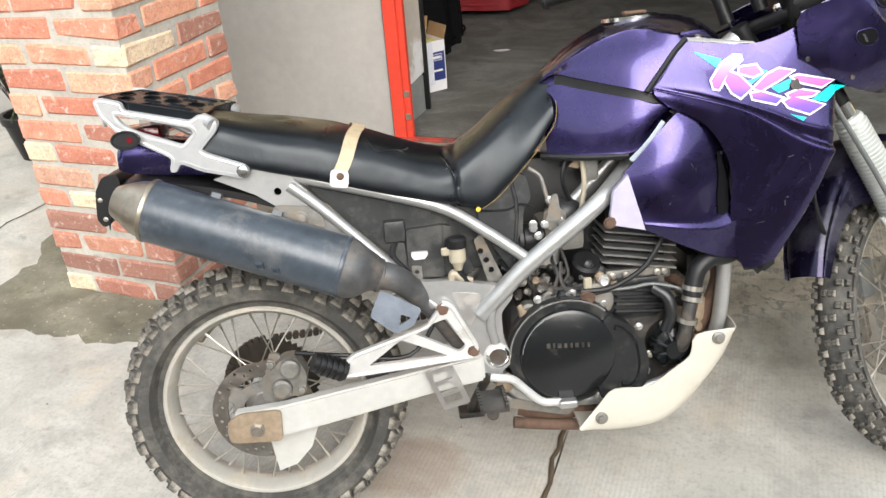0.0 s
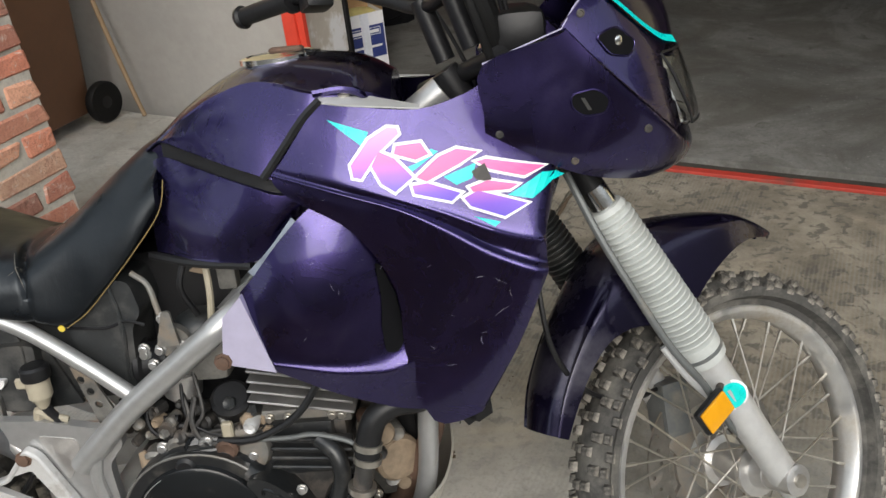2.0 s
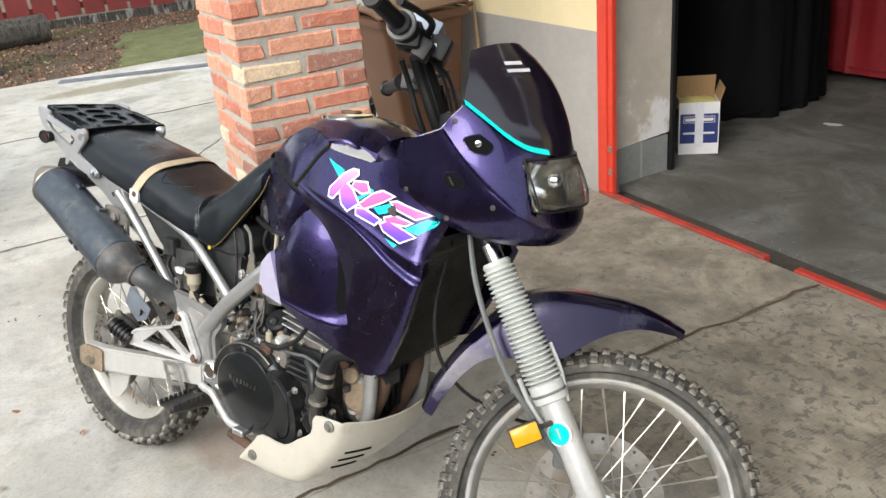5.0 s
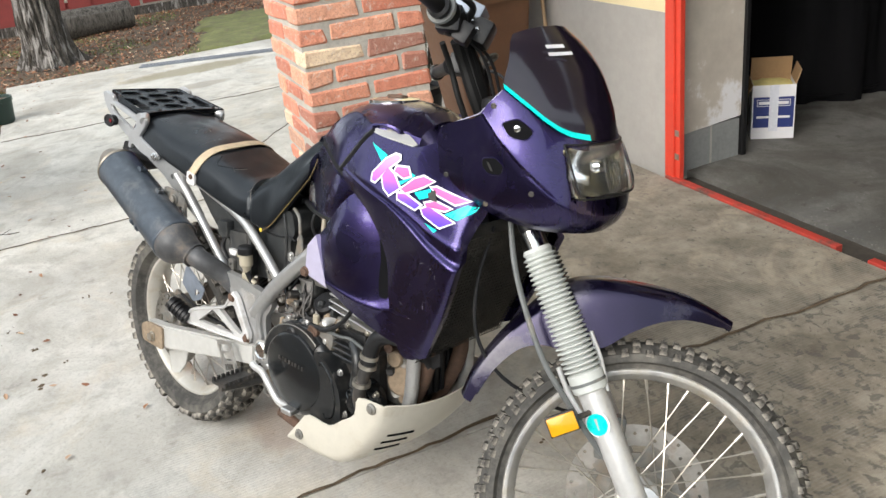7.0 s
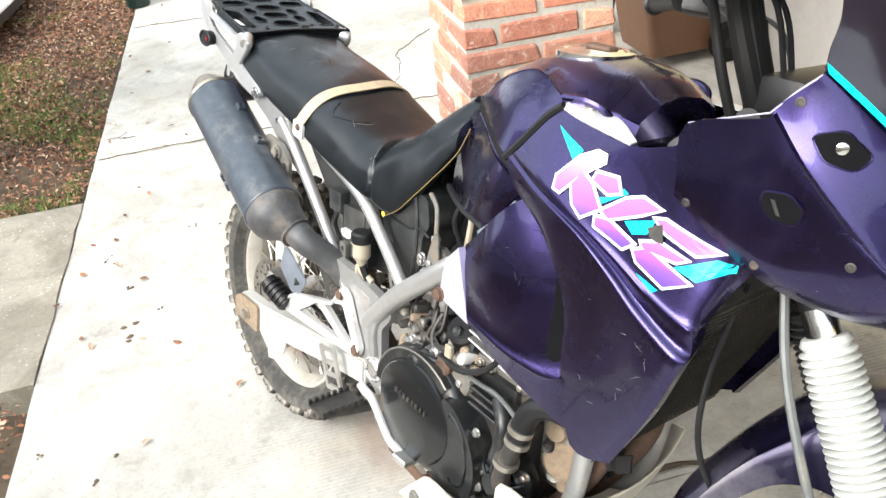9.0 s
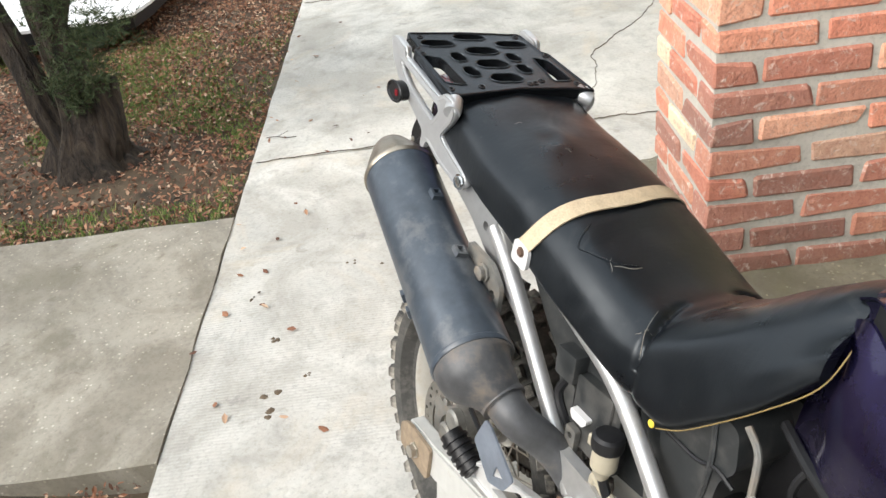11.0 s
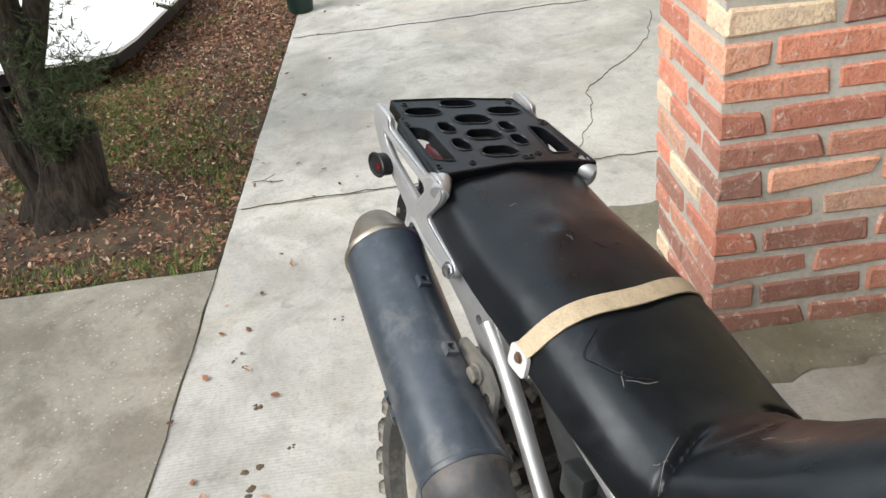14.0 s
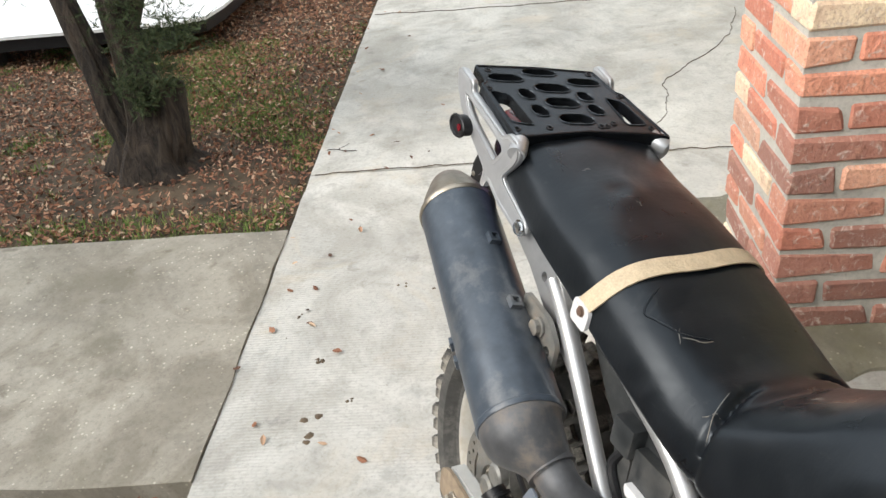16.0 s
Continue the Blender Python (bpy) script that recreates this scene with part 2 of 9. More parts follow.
def bark(name, lo, hi, flake=None):
    m, n, l, b = material(name, hi, 0.9)
    v = coords(n, l, scale=(9, 9, 1.6))
    f = noise_tex(n, l, v, 3.2, 9, 0.72, 1.0)
    col = ramp(n, l, f, [(0.36, lo), (0.55, hi), (0.72, [min(1, c * 1.5) for c in hi])])
    if flake:
        plates = noise_tex(n, l, v, 1.1, 5, 0.6, 0.8)
        col = mix(n, l, ramp(n, l, plates, [(0.53, grey(0)), (0.60, grey(0.9))]), col, ramp(n, l, f, [(0.34, hi), (0.50, flake)]))
    l.new(col, b.inputs["Base Color"])
    bump(n, l, b, f, 0.9, 0.05)
    return m


def island_material(name, stops, rough=0.8):
    m, n, l, b = material(name, stops[0][1], rough)
    g = n.new("ShaderNodeNewGeometry")
    l.new(ramp(n, l, g.outputs["Random Per Island"], stops), b.inputs["Base Color"])
    return m


def glass_material(name, tint=(1, 1, 1), rough=0.03):
    m, n, l, b = material(name, tint, rough, transmission_weight=1.0, ior=1.35)
    return m


PURPLE = paint_purple()
SEAT_VINYL = seat_vinyl()
BLACK_PLASTIC = plain("black_plastic", (0.010, 0.010, 0.011), 0.42, specular_ior_level=0.35, scale=120, relief=0.1, dirt=(0.03, 0.028, 0.026), dirt_at=(0.6, 0.9))
RACK_PLASTIC = plain("glossy_black_plastic", (0.006, 0.0065, 0.0075), 0.26, specular_ior_level=0.32, specular_tint=(0.75, 0.88, 1.0, 1.0), scale=90, relief=0.12, dirt=(0.03, 0.03, 0.03), dirt_at=(0.66, 0.9))
CAST_ALLOY = plain("worn_cast_alloy", (0.62, 0.615, 0.605), 0.40, 0.35, scale=55, amount=0.14, relief=0.14, dirt=(0.22, 0.19, 0.15), dirt_at=(0.55, 0.8))
FENDER_PURPLE = plain("dusty_purple_plastic", (0.012, 0.009, 0.032), 0.24, 0.75, scale=14, amount=0.25, relief=0.06, dirt=(0.095, 0.09, 0.10), dirt_at=(0.52, 0.80), coat_weight=0.3, coat_roughness=0.12)
# near-black that paints the shade inside holes, gaps and slots
HOLE_SHADE = plain("painted_hole_shade", (0.004, 0.004, 0.005), 0.8, specular_ior_level=0.1, scale=80, amount=0.2)
DARK_METAL = plain("dark_dirty_metal", (0.05, 0.048, 0.046), 0.5, 0.5, scale=60, relief=0.2, dirt=(0.13, 0.10, 0.075), dirt_at=(0.5, 0.75))
ENGINE_BLACK = plain("black_engine_paint", (0.008, 0.009, 0.010), 0.20, scale=80, relief=0.05, dirt=(0.030, 0.028, 0.025), dirt_at=(0.58, 0.90))
CASE_BLACK = plain("grimy_black_engine_paint", (0.014, 0.015, 0.016), 0.30, scale=90, relief=0.10, dirt=(0.075, 0.068, 0.058), dirt_at=(0.50, 0.80))
ALLOY = plain("dull_alloy", (0.58, 0.57, 0.555), 0.30, 0.85, scale=45, amount=0.15, relief=0.12, dirt=(0.24, 0.21, 0.17), dirt_at=(0.52, 0.8))
SILVER_PAINT = plain("silver_frame_paint", (0.44, 0.44, 0.435), 0.34, 0.65, scale=60, amount=0.12, relief=0.08, dirt=(0.23, 0.20, 0.16), dirt_at=(0.58, 0.85))
SWINGARM_PAINT = plain("pale_grey_paint", (0.49, 0.485, 0.46), 0.46, 0.1, scale=50, amount=0.12, relief=0.08, dirt=(0.33, 0.25, 0.16), dirt_at=(0.58, 0.85))
DUSTY = plain("dusty_grey_casting", (0.20, 0.195, 0.18), 0.5, 0.5, scale=70, amount=0.45, relief=0.3, dirt=(0.19, 0.145, 0.10), dirt_at=(0.48, 0.7))
DUSTY_PLASTIC = plain("dusty_grey_plastic", (0.022, 0.024, 0.025), 0.42, scale=50, amount=0.35, relief=0.1, dirt=(0.095, 0.090, 0.082), dirt_at=(0.48, 0.76))
DUSTY_GREY = plain("dusty_grey_sheet", (0.13, 0.138, 0.137), 0.5, 0.3, scale=40, amount=0.2, relief=0.1, dirt=(0.30, 0.26, 0.20), dirt_at=(0.55, 0.8))
TAIL_STEEL = plain("browned_bare_steel", (0.30, 0.265, 0.215), 0.36, 0.85, scale=60, amount=0.35, relief=0.1, dirt=(0.14, 0.10, 0.07), dirt_at=(0.54, 0.78))
SCORCHED = plain("heat_browned_steel", (0.085, 0.086, 0.09), 0.50, 0.2, scale=30, amount=0.5, relief=0.16, dirt=(0.19, 0.145, 0.105), dirt_at=(0.48, 0.68))
GREASY = plain("greasy_dark_steel", (0.035, 0.028, 0.022), 0.45, 0.4, scale=80, amount=0.5, relief=0.3)
BRIGHT_ALLOY = plain("bright_cast_alloy", (0.60, 0.60, 0.59), 0.42, 0.35, scale=60, amount=0.08, relief=0.08, dirt=(0.42, 0.36, 0.28), dirt_at=(0.62, 0.85))
REFLECTOR = plain("headlight_reflector", (0.93, 0.94, 0.95), 0.17, 1.0, scale=60, amount=0.05, relief=0.0)
CHROME = plain("worn_chrome", (0.75, 0.75, 0.74), 0.16, 1.0, scale=70, amount=0.1, relief=0.03)
SLIDER_ALLOY = plain("weathered_slider_alloy", (0.56, 0.56, 0.55), 0.40, 0.45, scale=40, amount=0.18, relief=0.10, dirt=(0.20, 0.175, 0.14), dirt_at=(0.52, 0.80))
MATTE_RUBBER = plain("matte_black_rubber", (0.008, 0.008, 0.008), 0.6, specular_ior_level=0.2, scale=120, relief=0.1)
RAIL_ALLOY = plain("satin_cast_alloy", (0.46, 0.465, 0.47), 0.36, 0.6, scale=60, amount=0.10, relief=0.06, dirt=(0.30, 0.28, 0.25), dirt_at=(0.60, 0.85))
DISC_STEEL = plain("dull_disc_steel", (0.29, 0.275, 0.25), 0.32, 0.9, scale=70, amount=0.3, relief=0.1, dirt=(0.12, 0.08, 0.05), dirt_at=(0.52, 0.72))
STEEL = plain("brushed_steel", (0.48, 0.45, 0.40), 0.35, 0.9, scale=90, amount=0.2, relief=0.08)
MUFFLER_PAINT = plain("scuffed_blue_black_paint", (0.048, 0.060, 0.076), 0.31, 0.1, scale=36, amount=0.45, relief=0.14, dirt=(0.155, 0.150, 0.142), dirt_at=(0.54, 0.80))
RUST = plain("rusty_steel", (0.12, 0.072, 0.05), 0.8, 0.2, scale=70, amount=0.5, relief=0.3)
DIRTY_TAN = plain("dried_mud", (0.25, 0.19, 0.13), 0.9, scale=70, amount=0.4, relief=0.4)
CREAM = plain("cream_plastic", (0.51, 0.48, 0.41), 0.42, scale=40, amount=0.08, relief=0.08, dirt=(0.34, 0.28, 0.20), dirt_at=(0.55, 0.8))
RUBBER = plain("dusty_tyre_rubber", (0.060, 0.058, 0.054), 0.75, scale=45, amount=0.4, relief=0.3, dirt=(0.17, 0.16, 0.14), dirt_at=(0.46, 0.72), specular_ior_level=0.3)
KNOB_RUBBER = plain("muddy_tyre_knob", (0.045, 0.042, 0.038), 0.8, scale=60, amount=0.4, relief=0.3, dirt=(0.36, 0.33, 0.28), dirt_at=(0.43, 0.64))
RIM = plain("dull_rim_alloy", (0.61, 0.59, 0.535), 0.36, 0.5, scale=40, amount=0.12, relief=0.08, dirt=(0.40, 0.33, 0.23), dirt_at=(0.5, 0.75))
RIM_FRONT = plain("grey_rim_alloy", (0.56, 0.56, 0.55), 0.32, 0.85, scale=40, amount=0.2, relief=0.08, dirt=(0.30, 0.26, 0.20), dirt_at=(0.44, 0.68))
GREY_BOOT = plain("grey_rubber_boot", (0.48, 0.50, 0.48), 0.5, scale=60, amount=0.15, relief=0.08, dirt=(0.24, 0.21, 0.16), dirt_at=(0.6, 0.85))
STRAP = plain("tan_webbing", (0.47, 0.37, 0.245), 0.5, scale=300, amount=0.3, relief=0.4)
WHITE_TAB = plain("white_plastic_tab", (0.62, 0.61, 0.60), 0.4, scale=60, amount=0.08)
YELLOW = plain("yellow_piping", (0.20, 0.14, 0.05), 0.6, scale=100, amount=0.3)
YELLOW_FOAM = plain("yellow_foam_tag", (0.62, 0.46, 0.05), 0.6, scale=100, amount=0.2)
ORANGE = plain("amber_lens", (0.95, 0.42, 0.01), 0.15, scale=60, amount=0.1, relief=0.0, transmission_weight=0.25)
RED_LENS = plain("red_lens", (0.13, 0.006, 0.012), 0.15, scale=60, amount=0.1, relief=0.0)
TEAL = plain("teal_decal", (0.0, 0.62, 0.58), 0.3, scale=60, amount=0.06, relief=0.0)
WHITE_DECAL = plain("white_decal", (0.85, 0.84, 0.86), 0.3, scale=60, amount=0.05, relief=0.0)
LILAC = plain("pale_lilac_decal", (0.50, 0.47, 0.62), 0.35, 0.3, scale=60, amount=0.1, relief=0.0)
SCUFF = plain("bare_scuffed_plastic", (0.19, 0.175, 0.24), 0.5, scale=200, amount=0.5)
GREY_PLATE = plain("scuffed_grey_steel", (0.22, 0.25, 0.30), 0.5, 0.5, scale=50, amount=0.3, relief=0.15)
RADIATOR = plain("dusty_radiator_mesh", (0.045, 0.04, 0.033), 0.85, scale=220, amount=0.7, relief=0.8)
RESERVOIR = plain("yellowed_translucent_plastic", (0.36, 0.32, 0.24), 0.45, scale=60, amount=0.1)
HEADLIGHT_GLASS = glass_material("headlight_glass", (0.98, 0.99, 0.99), 0.02)


def decal_gradient(name, stops):
    m, n, l, b = material(name, stops[-1][1], 0.3)
    z = n.new("ShaderNodeSeparateXYZ")
    l.new(coords(n, l, "Generated"), z.inputs[0])
    l.new(ramp(n, l, z.outputs["Z"], stops), b.inputs["Base Color"])
    return m


PINK = decal_gradient("pink_to_violet_decal", [(0.05, (0.11, 0.06, 0.55)), (0.40, (0.30, 0.09, 0.58)), (0.75, (0.66, 0.12, 0.42)), (1.0, (0.72, 0.16, 0.42))])
PINK_LILAC = decal_gradient("pale_pink_decal", [(0.0, (0.22, 0.08, 0.58)), (0.35, (0.60, 0.14, 0.48)), (0.7, (0.74, 0.26, 0.52)), (1.0, (0.76, 0.34, 0.56))])
PINK_PLAIN = decal_gradient("pink_decal", [(0.0, (0.62, 0.10, 0.30)), (0.5, (0.68, 0.12, 0.36)), (1.0, (0.72, 0.14, 0.38))])
VIOLET = decal_gradient("violet_decal", [(0.0, (0.09, 0.05, 0.52)), (0.5, (0.18, 0.07, 0.58)), (1.0, (0.42, 0.11, 0.54))])
PURPLE_DARK = plain("smoked_violet_screen", (0.010, 0.007, 0.014), 0.16, scale=80, amount=0.3, relief=0.02, coat_weight=0.2)
# both driveway mixes darken near the garage: dirt plus painted roof shade
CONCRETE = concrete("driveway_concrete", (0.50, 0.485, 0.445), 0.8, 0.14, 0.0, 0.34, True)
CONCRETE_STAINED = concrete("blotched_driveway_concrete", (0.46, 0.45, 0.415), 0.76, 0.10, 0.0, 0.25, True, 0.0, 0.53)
CONCRETE_OLD = concrete("weathered_path_concrete", (0.31, 0.282, 0.232), 0.55, 0.0, 0.3, 0.5, False, 1.0)
# stained, with the base darkened to stand in for the garage's dimness
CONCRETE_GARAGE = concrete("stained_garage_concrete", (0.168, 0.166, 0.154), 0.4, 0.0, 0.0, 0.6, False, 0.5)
MORTAR = concrete("grey_mortar", (0.52, 0.495, 0.44), 0.82)
PLINTH = concrete("mossy_concrete_footing", (0.225, 0.208, 0.155), 0.42, 0.0, 0.9, 0.6, False, 0.9)
BRICK = brick_material("old_brick", [(0.0, (0.46, 0.20, 0.14)), (0.1, (0.63, 0.23, 0.15)), (0.3, (0.74, 0.29, 0.19)), (0.5, (0.79, 0.37, 0.24)), (0.68, (0.83, 0.48, 0.33)), (0.84, (0.86, 0.59, 0.42)), (1.0, (0.86, 0.73, 0.51))])
BRICK_DARK = brick_material("dark_brick", [(0.0, (0.30, 0.16, 0.125)), (0.3, (0.40, 0.20, 0.15)), (0.6, (0.52, 0.22, 0.155)), (0.85, (0.58, 0.28, 0.19)), (1.0, (0.60, 0.40, 0.29))])
SOIL = plain("leaf_littered_soil", (0.095, 0.068, 0.042), 0.95, scale=40, amount=0.55, relief=0.8, dirt=(0.050, 0.038, 0.026), dirt_at=(0.48, 0.62))
CRUMBS = plain("dry_dirt_crumbs", (0.11, 0.080, 0.052), 0.95, scale=60, amount=0.5, relief=0.4)
MOSS = plain("mossy_ground", (0.125, 0.135, 0.045), 0.95, scale=26, amount=0.5, relief=0.7, dirt=(0.10, 0.08, 0.05), dirt_at=(0.50, 0.66))
DARK_SOIL = plain("damp_dark_dirt", (0.045, 0.038, 0.03), 0.95, scale=40, amount=0.5, relief=0.8)
GREY_RENDER = plain("grey_cement_render", (0.36, 0.345, 0.32), 0.9, scale=26, amount=0.1, relief=0.3)
PALE_BOARD = plain("pale_painted_board", (0.66, 0.66, 0.65), 0.8, scale=20, amount=0.06, relief=0.15)
YELLOW_RENDER = plain("pale_yellow_wall_paint", (0.72, 0.62, 0.38), 0.85, scale=26, amount=0.05, relief=0.2)
PATCHED_PLASTER = plain("patched_plaster", (0.54, 0.495, 0.43), 0.9, scale=8, amount=0.22, relief=0.35, dirt=(0.78, 0.78, 0.79), dirt_at=(0.53, 0.60))
BLOCK = plain("grey_block", (0.24, 0.25, 0.25), 0.9, scale=60, amount=0.2, relief=0.4)
RED_PAINT = plain("red_gloss_paint", (0.62, 0.055, 0.03), 0.4, scale=30, amount=0.12, relief=0.12, dirt=(0.30, 0.06, 0.03), dirt_at=(0.66, 0.85))
RED_WORN = plain("worn_red_steel", (0.42, 0.045, 0.03), 0.55, scale=22, amount=0.25, relief=0.3, dirt=(0.10, 0.07, 0.055), dirt_at=(0.5, 0.66))
FENCE_RED = plain("weathered_red_boards", (0.20, 0.034, 0.030), 0.8, scale=12, amount=0.25, relief=0.3)
# albedo lowered to cut bounce light, so the garage stays dim
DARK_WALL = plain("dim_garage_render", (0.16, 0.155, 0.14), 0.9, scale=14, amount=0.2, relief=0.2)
BIN_BROWN = plain("brown_bin_plastic", (0.13, 0.065, 0.035), 0.55, scale=30, amount=0.15, relief=0.08)
WOOD = plain("pale_broom_wood", (0.34, 0.24, 0.14), 0.6, scale=30, amount=0.2)
CARD = plain("brown_cardboard", (0.36, 0.23, 0.12), 0.8, scale=60, amount=0.12)
CARD_WHITE = plain("white_printed_cardboard", (0.72, 0.72, 0.74), 0.55, scale=60, amount=0.05)
CARD_BLUE = plain("navy_print", (0.02, 0.035, 0.16), 0.5, scale=60, amount=0.1)
TAPE = plain("clear_packing_tape", (0.66, 0.68, 0.74), 0.25, scale=60, amount=0.08)
FOAM = plain("pale_yellow_foam", (0.66, 0.58, 0.24), 0.85, scale=45, amount=0.2, relief=0.5)
BLACK_TARP = plain("black_cover_fabric", (0.005, 0.005, 0.006), 0.85, specular_ior_level=0.15, scale=20, amount=0.4, relief=0.3)
RED_TARP = plain("red_cover_fabric", (0.2500, 0.0100, 0.0150), 0.65, scale=20, amount=0.3, relief=0.25)
WHITE_BOARD = plain("white_laminate", (0.84, 0.84, 0.83), 0.4, scale=12, amount=0.03)
POT_GREEN = plain("dark_green_plastic", (0.006, 0.026, 0.020), 0.45, scale=30, amount=0.2)
GRATE_STEEL = plain("blue_grey_grate_steel", (0.17, 0.19, 0.22), 0.55, 0.4, scale=60, amount=0.3, relief=0.2)
BARK_JUNIPER = bark("juniper_bark", (0.008, 0.006, 0.004), (0.060, 0.043, 0.030))
BARK_DARK = bark("dark_flaking_bark", (0.012, 0.010, 0.008), (0.085, 0.074, 0.062), (0.36, 0.34, 0.32))
BARK_GREY = bark("grey_furrowed_bark", (0.018, 0.016, 0.014), (0.12, 0.108, 0.092))
NEEDLES = island_material("juniper_needles", [(0.0, (0.020, 0.036, 0.012)), (0.5, (0.045, 0.070, 0.024)), (1.0, (0.095, 0.11, 0.045))])
LEAVES = island_material("dry_fallen_leaves", [(0.0, (0.055, 0.028, 0.016)), (0.3, (0.145, 0.060, 0.034)), (0.6, (0.27, 0.118, 0.062)), (0.85, (0.37, 0.205, 0.12)), (1.0, (0.54, 0.41, 0.29))])
GRASS = island_material("winter_grass", [(0.0, (0.06, 0.11, 0.018)), (0.5, (0.12, 0.19, 0.032)), (0.85, (0.19, 0.22, 0.055)), (1.0, (0.30, 0.24, 0.12))])


# ---- mesh helpers ----
def finish(bm, mat, smooth=35):
    bmesh.ops.recalc_face_normals(bm, faces=bm.faces)
    me = bpy.data.meshes.new("mesh")
    bm.to_mesh(me)
    bm.free()
    for k in (mat if isinstance(mat, (list, tuple)) else (mat,)):
        me.materials.append(k)
    if smooth:
        me.polygons.foreach_set("use_smooth", [True] * len(me.polygons))
        me.set_sharp_from_angle(angle=radians(smooth))
    return me


def part(name, bm, mat, parent, label="", smooth=35):
    ob = new(name, finish(bm, mat, smooth))
    ob.parent = parent
    if label:
        ob["label"] = label
    return ob


def thing(name, bm, mat, label, category, group="", kind="", m=None, smooth=35):
    ob = new(name, finish(bm, mat, smooth))
    if m is not None:
        ob.matrix_world = m
    return tagged(ob, label, category, group, kind)


def holder(name, m, label, category, group="", kind=""):
    ob = new(name)
    ob.matrix_world = m
    return tagged(ob, label, category, group, kind)


def box(x0, x1, y0, y1, z0, z1, bevel=0.0, seg=1, bm=None):
    bm = bm or bmesh.new()
    v = bmesh.ops.create_cube(bm, size=1)["verts"]
    for k in v:
        k.co = ((x0 + x1) / 2 + k.co.x * (x1 - x0), (y0 + y1) / 2 + k.co.y * (y1 - y0), (z0 + z1) / 2 + k.co.z * (z1 - z0))
    if bevel:
        e = list({e for k in v for e in k.link_edges})
        bmesh.ops.bevel(bm, geom=e, offset=bevel, segments=seg, affect="EDGES", profile=0.6)
    return bm


def frames_along(pts):
    """Tangents and carried-along side vectors of a polyline."""
    pts = [Vector(p) for p in pts]
    tang = []
    for i in range(len(pts)):
        a, b = pts[max(0, i - 1)], pts[min(len(pts) - 1, i + 1)]
        tang.append((b - a).normalized())
    side = tang[0].orthogonal().normalized()
    out = []
    for p, t in zip(pts, tang):
        side = (side - t * side.dot(t)).normalized()
        out.append((p, t, side, t.cross(side)))
    return out


def curve_points(ctrl, per=6, closed=False):
    """A smooth line through the control points (Catmull-Rom); any number of values a point."""
    c = [np.array(p, float) for p in ctrl]
    n = len(c)
    if n < 3:
        return [c[0] + (c[-1] - c[0]) * k / per for k in range(per + 1)]
    out = []
    for i in range(n if closed else n - 1):
        p0 = c[(i - 1) % n] if closed or i else 2 * c[0] - c[1]
        p1, p2 = c[i], c[(i + 1) % n]
        p3 = c[(i + 2) % n] if closed or i + 2 < n else 2 * c[-1] - c[-2]
        for k in range(per):
            t = k / per
            out.append(0.5 * (2 * p1 + (p2 - p0) * t + (2 * p0 - 5 * p1 + 4 * p2 - p3) * t * t + (3 * p1 - p0 - 3 * p2 + p3) * t ** 3))
    if not closed:
        out.append(c[-1])
    return out


def tube(ctrl, r, seg=10, per=6, bm=None, smooth=True, cap=True):
    """A round bar along the points; r is one radius, or one for each control point."""
    bm = bm or bmesh.new()
    rs = r if isinstance(r, (list, tuple)) else [r] * len(ctrl)
    rows = [(*p, q) for p, q in zip(ctrl, rs)]
    rows = curve_points(rows, per) if smooth and len(ctrl) > 2 else [np.array(k, float) for k in rows]
    rings = []
    for (p, t, a, b), row in zip(frames_along([k[:3] for k in rows]), rows):
        rings.append([bm.verts.new(p + (a * math.cos(2 * math.pi * k / seg) + b * math.sin(2 * math.pi * k / seg)) * row[3]) for k in range(seg)])
    for u, w in zip(rings, rings[1:]):
        for k in range(seg):
            bm.faces.new((u[k], u[(k + 1) % seg], w[(k + 1) % seg], w[k]))
    if cap:
        bm.faces.new(rings[0][::-1])
        bm.faces.new(rings[-1])
    return bm


def lathe(profile, origin, axis, seg=32, closed=False, bm=None):
    """A body of revolution: profile rows are (radius, way along the axis)."""
    bm = bm or bmesh.new()
    axis = Vector(axis).normalized()
    a = axis.orthogonal().normalized()
    b = axis.cross(a)
    o = Vector(origin)
    rings = []
    for r, h in profile:
        if r < 1e-5:
            rings.append([bm.verts.new(o + axis * h)])
        else:
            rings.append([bm.verts.new(o + axis * h + (a * math.cos(2 * math.pi * k / seg) + b * math.sin(2 * math.pi * k / seg)) * r) for k in range(seg)])
    pairs = list(zip(rings, rings[1:])) + ([(rings[-1], rings[0])] if closed else [])
    for u, w in pairs:
        for k in range(seg):
            j = (k + 1) % seg
            if len(u) == 1 and len(w) > 1:
                bm.faces.new((u[0], w[j], w[k]))
            elif len(w) == 1 and len(u) > 1:
                bm.faces.new((u[k], u[j], w[0]))
            elif len(u) > 1:
                bm.faces.new((u[k], u[j], w[j], w[k]))
    if not closed:
        for ring, turn in ((rings[0], -1), (rings[-1], 1)):
            if len(ring) > 1:
                bm.faces.new(ring[::turn])
    return bm


def inside(p, loop):
    hit = False
    for (x0, z0), (x1, z1) in zip(loop, [*loop[1:], loop[0]]):
        if (z0 > p[1]) != (z1 > p[1]) and p[0] < (x1 - x0) * (p[1] - z0) / (z1 - z0) + x0:
            hit = not hit
    return hit


